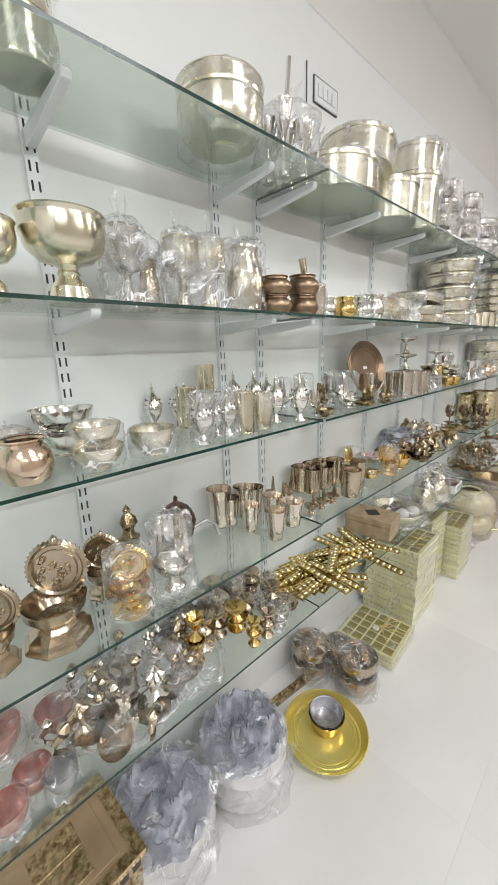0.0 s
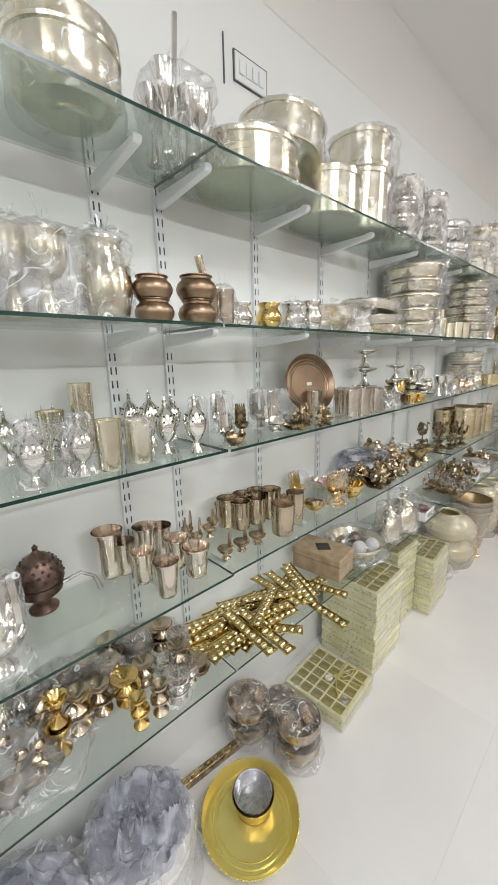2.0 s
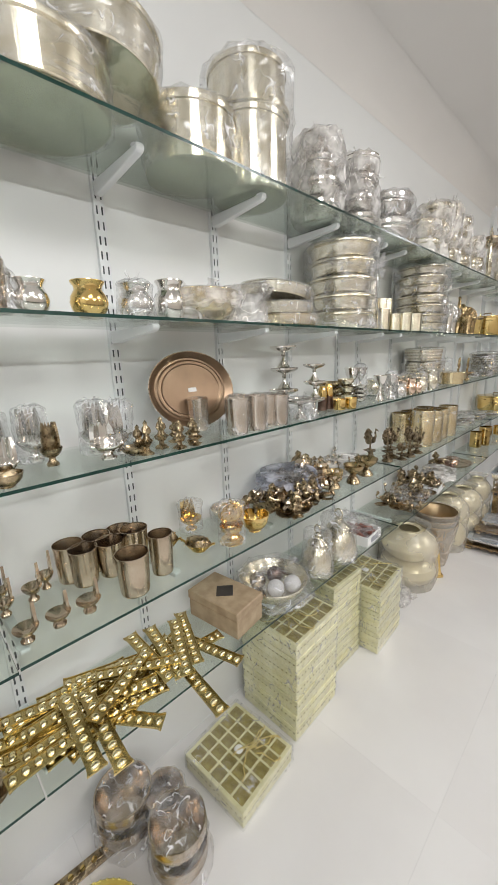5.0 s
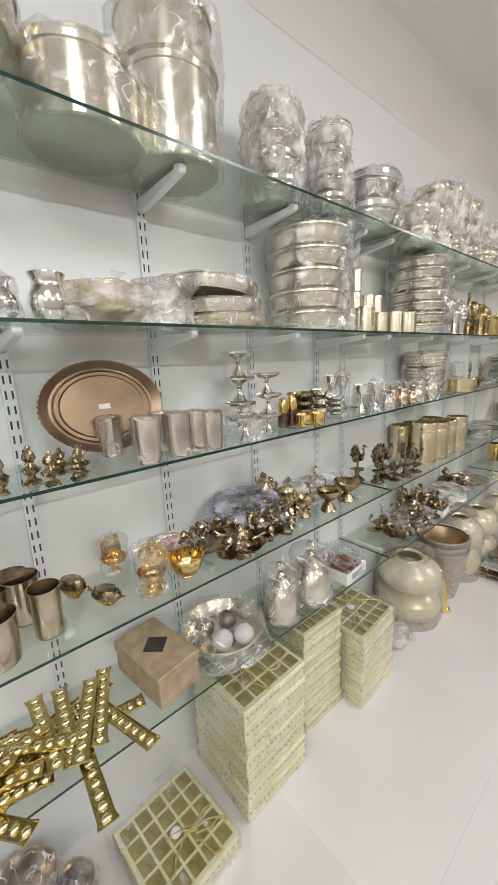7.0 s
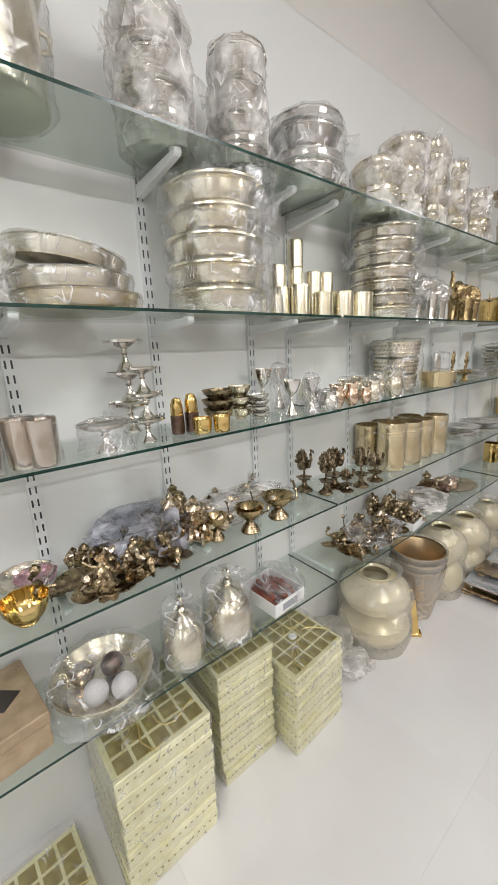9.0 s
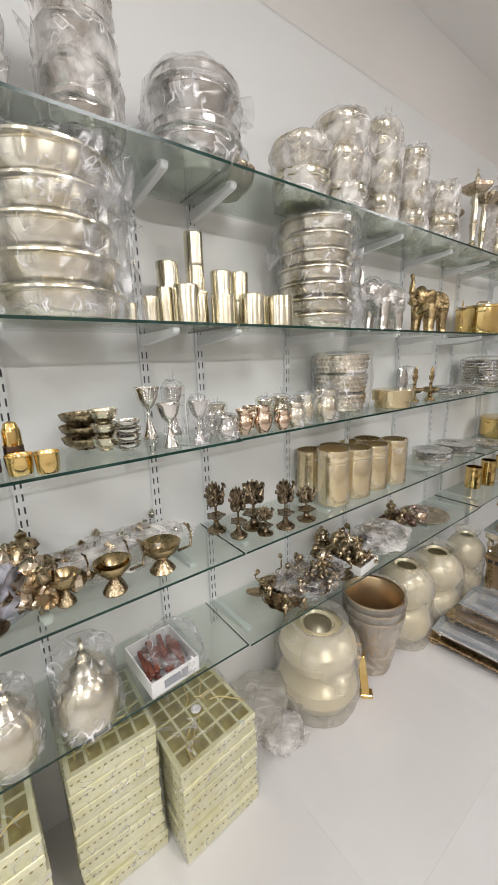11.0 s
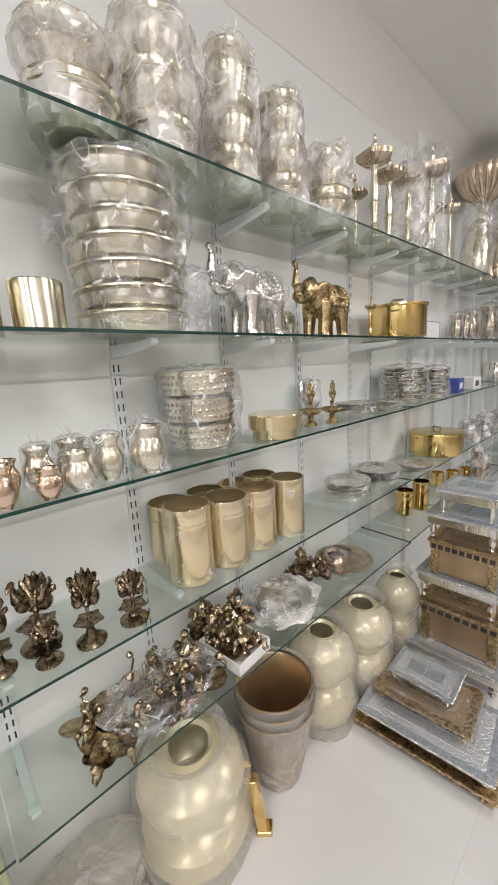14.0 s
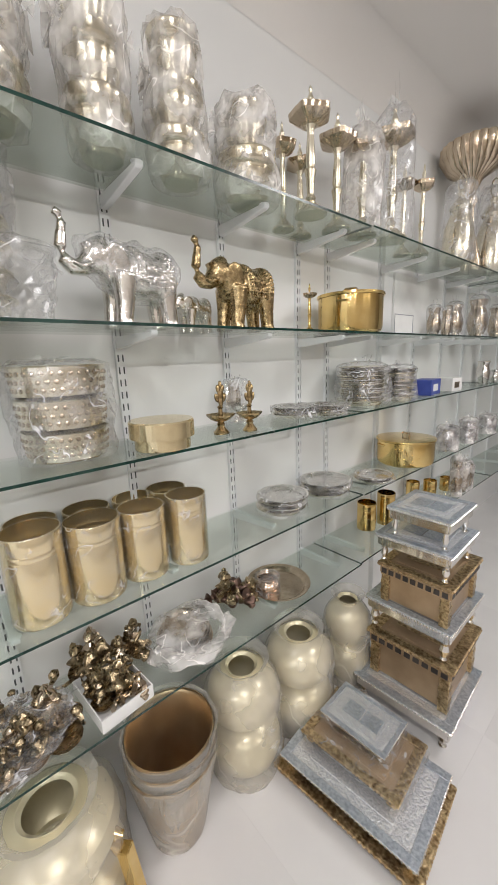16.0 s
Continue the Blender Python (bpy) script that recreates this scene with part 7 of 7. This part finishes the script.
part("studs", stud_bm, M_STUD, first, "pale domed studs")
rng = random.Random(5)
# a bed of strips lying along the shelf, others thrown across it, two side by side over the front edge
LAID = [(rng.uniform(-0.80, -0.66), rng.uniform(0.89, 1.09), rng.uniform(72, 102), 0.0068 * (k // 5)) for k in range(24)]
LAID += [(rng.uniform(-0.78, -0.70), rng.uniform(1.10, 1.30), rng.uniform(60, 125), 0.0068 * (k // 3)) for k in range(6)]
LAID += [(-0.66, 0.965, -3, 0.037), (-0.625, 1.004, -3, 0.037), (-0.745, 1.182, 1, 0.030), (-0.73, 1.222, -7, 0.030), (-0.71, 1.262, -24, 0.034), (-0.735, 1.305, -22, 0.022), (-0.665, 1.325, 18, 0.010),
         (-0.595, 1.235, -3, 0.006), (-0.70, 1.083, 118, 0.044), (-0.675, 1.16, 100, 0.004), (-0.655, 1.05, 40, 0.004), (-0.72, 1.14, 62, 0.038)]
for k, (px, py, turn, up) in enumerate(LAID):
    m = pose(px, py, S5 + 0.001 + up, rng.uniform(-3, 3), rng.uniform(-1, 3), turn)
    if k == 0:
        first.matrix_basis = m
    else:
        copy_thing(first, m)

wood_box(-0.742, 1.461, S5, 0.205, 0.125, 0.092, 8)
thali = thing("bowl_tray", ground(-0.722, 1.672, S5), "wide shallow brass bowl full of wrapped goods under clear film", "bowl")
part("dish", lathe(prof([(0, 0), (0.7, 0), (0.75, 0.1), (0.95, 0.75), (1.0, 0.95), (1.0, 1.0), (0.97, 0.98), (0.72, 0.2), (0, 0.12)], 0.125, 0.055), seg=48), M_PALE, thali)
wrap(thali, 0.125, 0.075, 77, M_CLEAR, top=0.25, loose=0.14)
for k, (px, py) in enumerate(((-0.68, 1.64), (-0.655, 1.70), (-0.74, 1.70), (-0.76, 1.63))):
    s_bm = bmesh.new()
    bmesh.ops.create_uvsphere(s_bm, u_segments=18, v_segments=12, radius=0.03)
    solid("wrapped_ball", s_bm, [M_PAPER, M_PAPER, M_DARK, M_BRONZE][k], pose(px, py, S5 + 0.040), "round paper-wrapped piece lying in a brass bowl", "wrapped goods", "wrapped pieces")

tr1 = carton(-0.70, 2.228, S5, 0.165, 0.14, 0.045, 4, None, "", "open white card tray of rust-brown goods with a printed label")
part("label_patch", box(0.0827, 0.0832, -0.035, 0.035, 0.010, 0.034), M_PRINT, tr1, "grey printed label", smooth=False)
for k in range(26):
    b = box(-0.042, 0.042, -0.007, 0.007, -0.005, 0.005, 0.002)
    solid("brown_stick", b, M_BROWNCARD, pose(-0.70 + rng.uniform(-0.032, 0.032), 2.228 + rng.uniform(-0.048, 0.048), S5 + 0.011 + 0.0014 * k, 0, rng.uniform(-8, 8), rng.uniform(-25, 25)), "rust-brown flat piece lying in a card tray", "stick", "brown pieces", smooth=False)
bag_over(-0.71, 2.27, S5 + 0.004, 0.08, 0.07, 0.07, 51, M_CLEAR, "clear plastic bag half over a card tray")
clutter(-0.725, 2.76, S5, 0.10, 0.15, 30, 52, BRASSY, "antique brass lamp piece in a loose heap", "heap of lamp pieces", 0.035, size=0.85)
clutter(-0.70, 2.90, S5, 0.06, 0.06, 12, 53, [M_BRONZE, M_ANTIQUE], "antique brass lamp piece in a loose heap", "heap of lamp pieces", 0.03)
bag_over(-0.70, 2.82, S5, 0.085, 0.13, 0.06, 54, M_CLEAR, "crinkled clear bag of brass ornaments")
tr2 = carton(-0.70, 3.06, S5, 0.165, 0.135, 0.036, 6, None, "", "open white card tray heaped with cast brass leaves")
clutter(-0.70, 3.06, S5 + 0.004, 0.06, 0.05, 20, 55, BRASSY, "antique brass leaf piece heaped in a card tray", "pieces in a tray", 0.045, size=0.75)
clutter(-0.80, 3.10, S5, 0.06, 0.10, 14, 56, BRASSY, "antique brass ornament behind a card tray", "heap of lamp pieces", 0.04)
for k in range(4):
    solid("brass_plate", plate_mesh(0.085 - 0.006 * k, 0.012), M_BRONZE, pose(-0.745, 3.30, S5 + 0.002 + 0.013 * k, 6 * (k % 2), 8, 20 * k), "round bronze plate piled with others in film", "plate", "piled bronze plates")
bag_over(-0.73, 3.31, S5, 0.095, 0.11, 0.065, 57, M_MILKY, "milky plastic bag over bronze plates")
clutter(-0.80, 3.52, S5, 0.05, 0.06, 12, 58, [M_ANTIQUE, M_DARK], "dark antique ornament in a small heap", "small dark heap", 0.03, ("figure",))
solid("brass_tray", plate_mesh(0.118, 0.020), M_BRONZE, pose(-0.735, 3.70, S5 + 0.001), "round bronze tray with a raised rim on glass", "tray")

# ---- things on the floor ----
stool(-0.73, 0.06, FLOOR, 0.24, 0.30, 0.25, "gilt", 4)
bag_roll(-0.735, 0.315, FLOOR, 0.145, 0.19, 3)
bag_roll(-0.705, 0.60, FLOOR, 0.138, 0.21, 8)
TIP = Matrix.Translation((-0.582, 0.885, 0.0115)) @ Matrix.Rotation(radians(4), 4, Vector((0.84, 0.54, 0)))
leaning_plate(TIP, 0.148, 0.030, M_PLATE, "round olive-gold enamel plate tipped up on the floor", "plate")
gb = thing("gold_bowl", TIP @ pose(-0.018, 0.03, 0.0048), "polished gold bowl holding a grey foil cup, in a plate", "bowl")
part("bowl", lathe(prof(STRAIGHT, 0.066, 0.055, 0.002), seg=40), M_GOLD, gb)
part("foil_cup", lathe(prof(STRAIGHT, 0.060, 0.055, 0.002), seg=40), M_GREYMETAL, gb, "grey foil cup", at=pose(0, 0, 0.008))
for k in range(10):
    solid("stud_trim", lathe([(0, 0), (0.008, 0), (0.006, 0.006), (0, 0.009)], seg=8), M_GOLD, pose(-0.80 + 0.004 * k, 0.76 + 0.03 * k, 0.03), "small gold trim stud on a leaning strip", "trim", "gold trim studs")
solid("trim_board", box(-0.012, 0.012, -0.02, 0.30, 0.0, 0.03, 0.002), M_ANTIQUE, pose(-0.80, 0.76, 0.0006, 0, 0, -6), "narrow antique gold trim board on the floor", "trim")
box_pile(-0.675, 1.43, 0.26, 0.25, 4, [0.062], 21, film=True)
box_pile(-0.72, 1.755, 0.265, 0.262, 2, [0.0583] * 7, 22)
box_pile(-0.765, 2.065, 0.24, 0.215, -1, [0.0533] * 8, 23)
box_pile(-0.695, 2.318, 0.255, 0.255, 3, [0.054] * 6, 24)
bag_over(-0.78, 2.60, FLOOR, 0.09, 0.12, 0.12, 61, M_BAG, "milky plastic bag of goods slumped on the floor")
bag_over(-0.66, 2.64, FLOOR, 0.06, 0.07, 0.06, 62, M_MILKY, "milky plastic bag slumped on the floor")
leg = thing("brass_bracket_leg", pose(-0.575, 3.03, 0.001, 0, -8, 40), "slim polished brass furniture leg leaning on a bucket", "leg")
part("shaft", box(-0.022, 0.010, -0.016, 0.016, 0.0, 0.20, 0.003), M_GOLD, leg, smooth=False)
part("scroll", tube([(-0.02, 0, 0.19), (-0.035, 0, 0.225), (-0.02, 0, 0.25), (0.0, 0, 0.24)], [0.016, 0.015, 0.012, 0.008], seg=10), M_GOLD, leg)
part("toe", box(-0.026, 0.022, -0.019, 0.019, 0.0, 0.018, 0.003), M_GOLD, leg, smooth=False)

# pile of flat stools, then the tower of stools
stool(-0.355, 3.685, FLOOR, 0.475, 0.325, 0.036, "gilt", 6)
stool(-0.355, 3.69, 0.041, 0.445, 0.305, 0.036, "silver", 6)
stool(-0.385, 3.735, 0.082, 0.335, 0.235, 0.036, "gilt", 5, M_CLEAR)
stool(-0.405, 3.765, 0.125, 0.235, 0.165, 0.040, "silver", 3, M_CLEAR)
stool(-0.39, 4.145, FLOOR, 0.37, 0.36, 0.10, "silver", 3)
stool(-0.388, 4.172, 0.104, 0.322, 0.315, 0.190, "gilt", 2)
stool(-0.405, 4.190, 0.299, 0.325, 0.33, 0.130, "silver", 1)
stool(-0.388, 4.180, 0.434, 0.272, 0.30, 0.160, "gilt", 1)
stool(-0.402, 4.165, 0.599, 0.275, 0.27, 0.112, "silver", 2)
stool(-0.388, 4.155, 0.715, 0.225, 0.235, 0.112, "silver", 1)

# ---- floor tiles, laid last ----
floor = solid("floor", box(WALL_X, EAST_X, SOUTH_Y, NORTH_Y, -0.12, -0.003), M_GROUT, Matrix(), "glossy white vitrified tile floor with fine joints", "floor", kind="structure", smooth=False)
TILE = 0.8
TILE_MESH = mesh_of(box(0.00012, TILE - 0.00012, 0.00012, TILE - 0.00012, -0.0028, 0.0), "tile", M_TILE)
fy = SOUTH_Y - 0.35
while fy < NORTH_Y:
    fx = WALL_X - 0.05
    while fx < EAST_X:
        t_ob = new("tile", TILE_MESH)
        t_ob.parent = floor
        t_ob.matrix_basis = pose(fx, fy, 0)
        fx += TILE
    fy += TILE
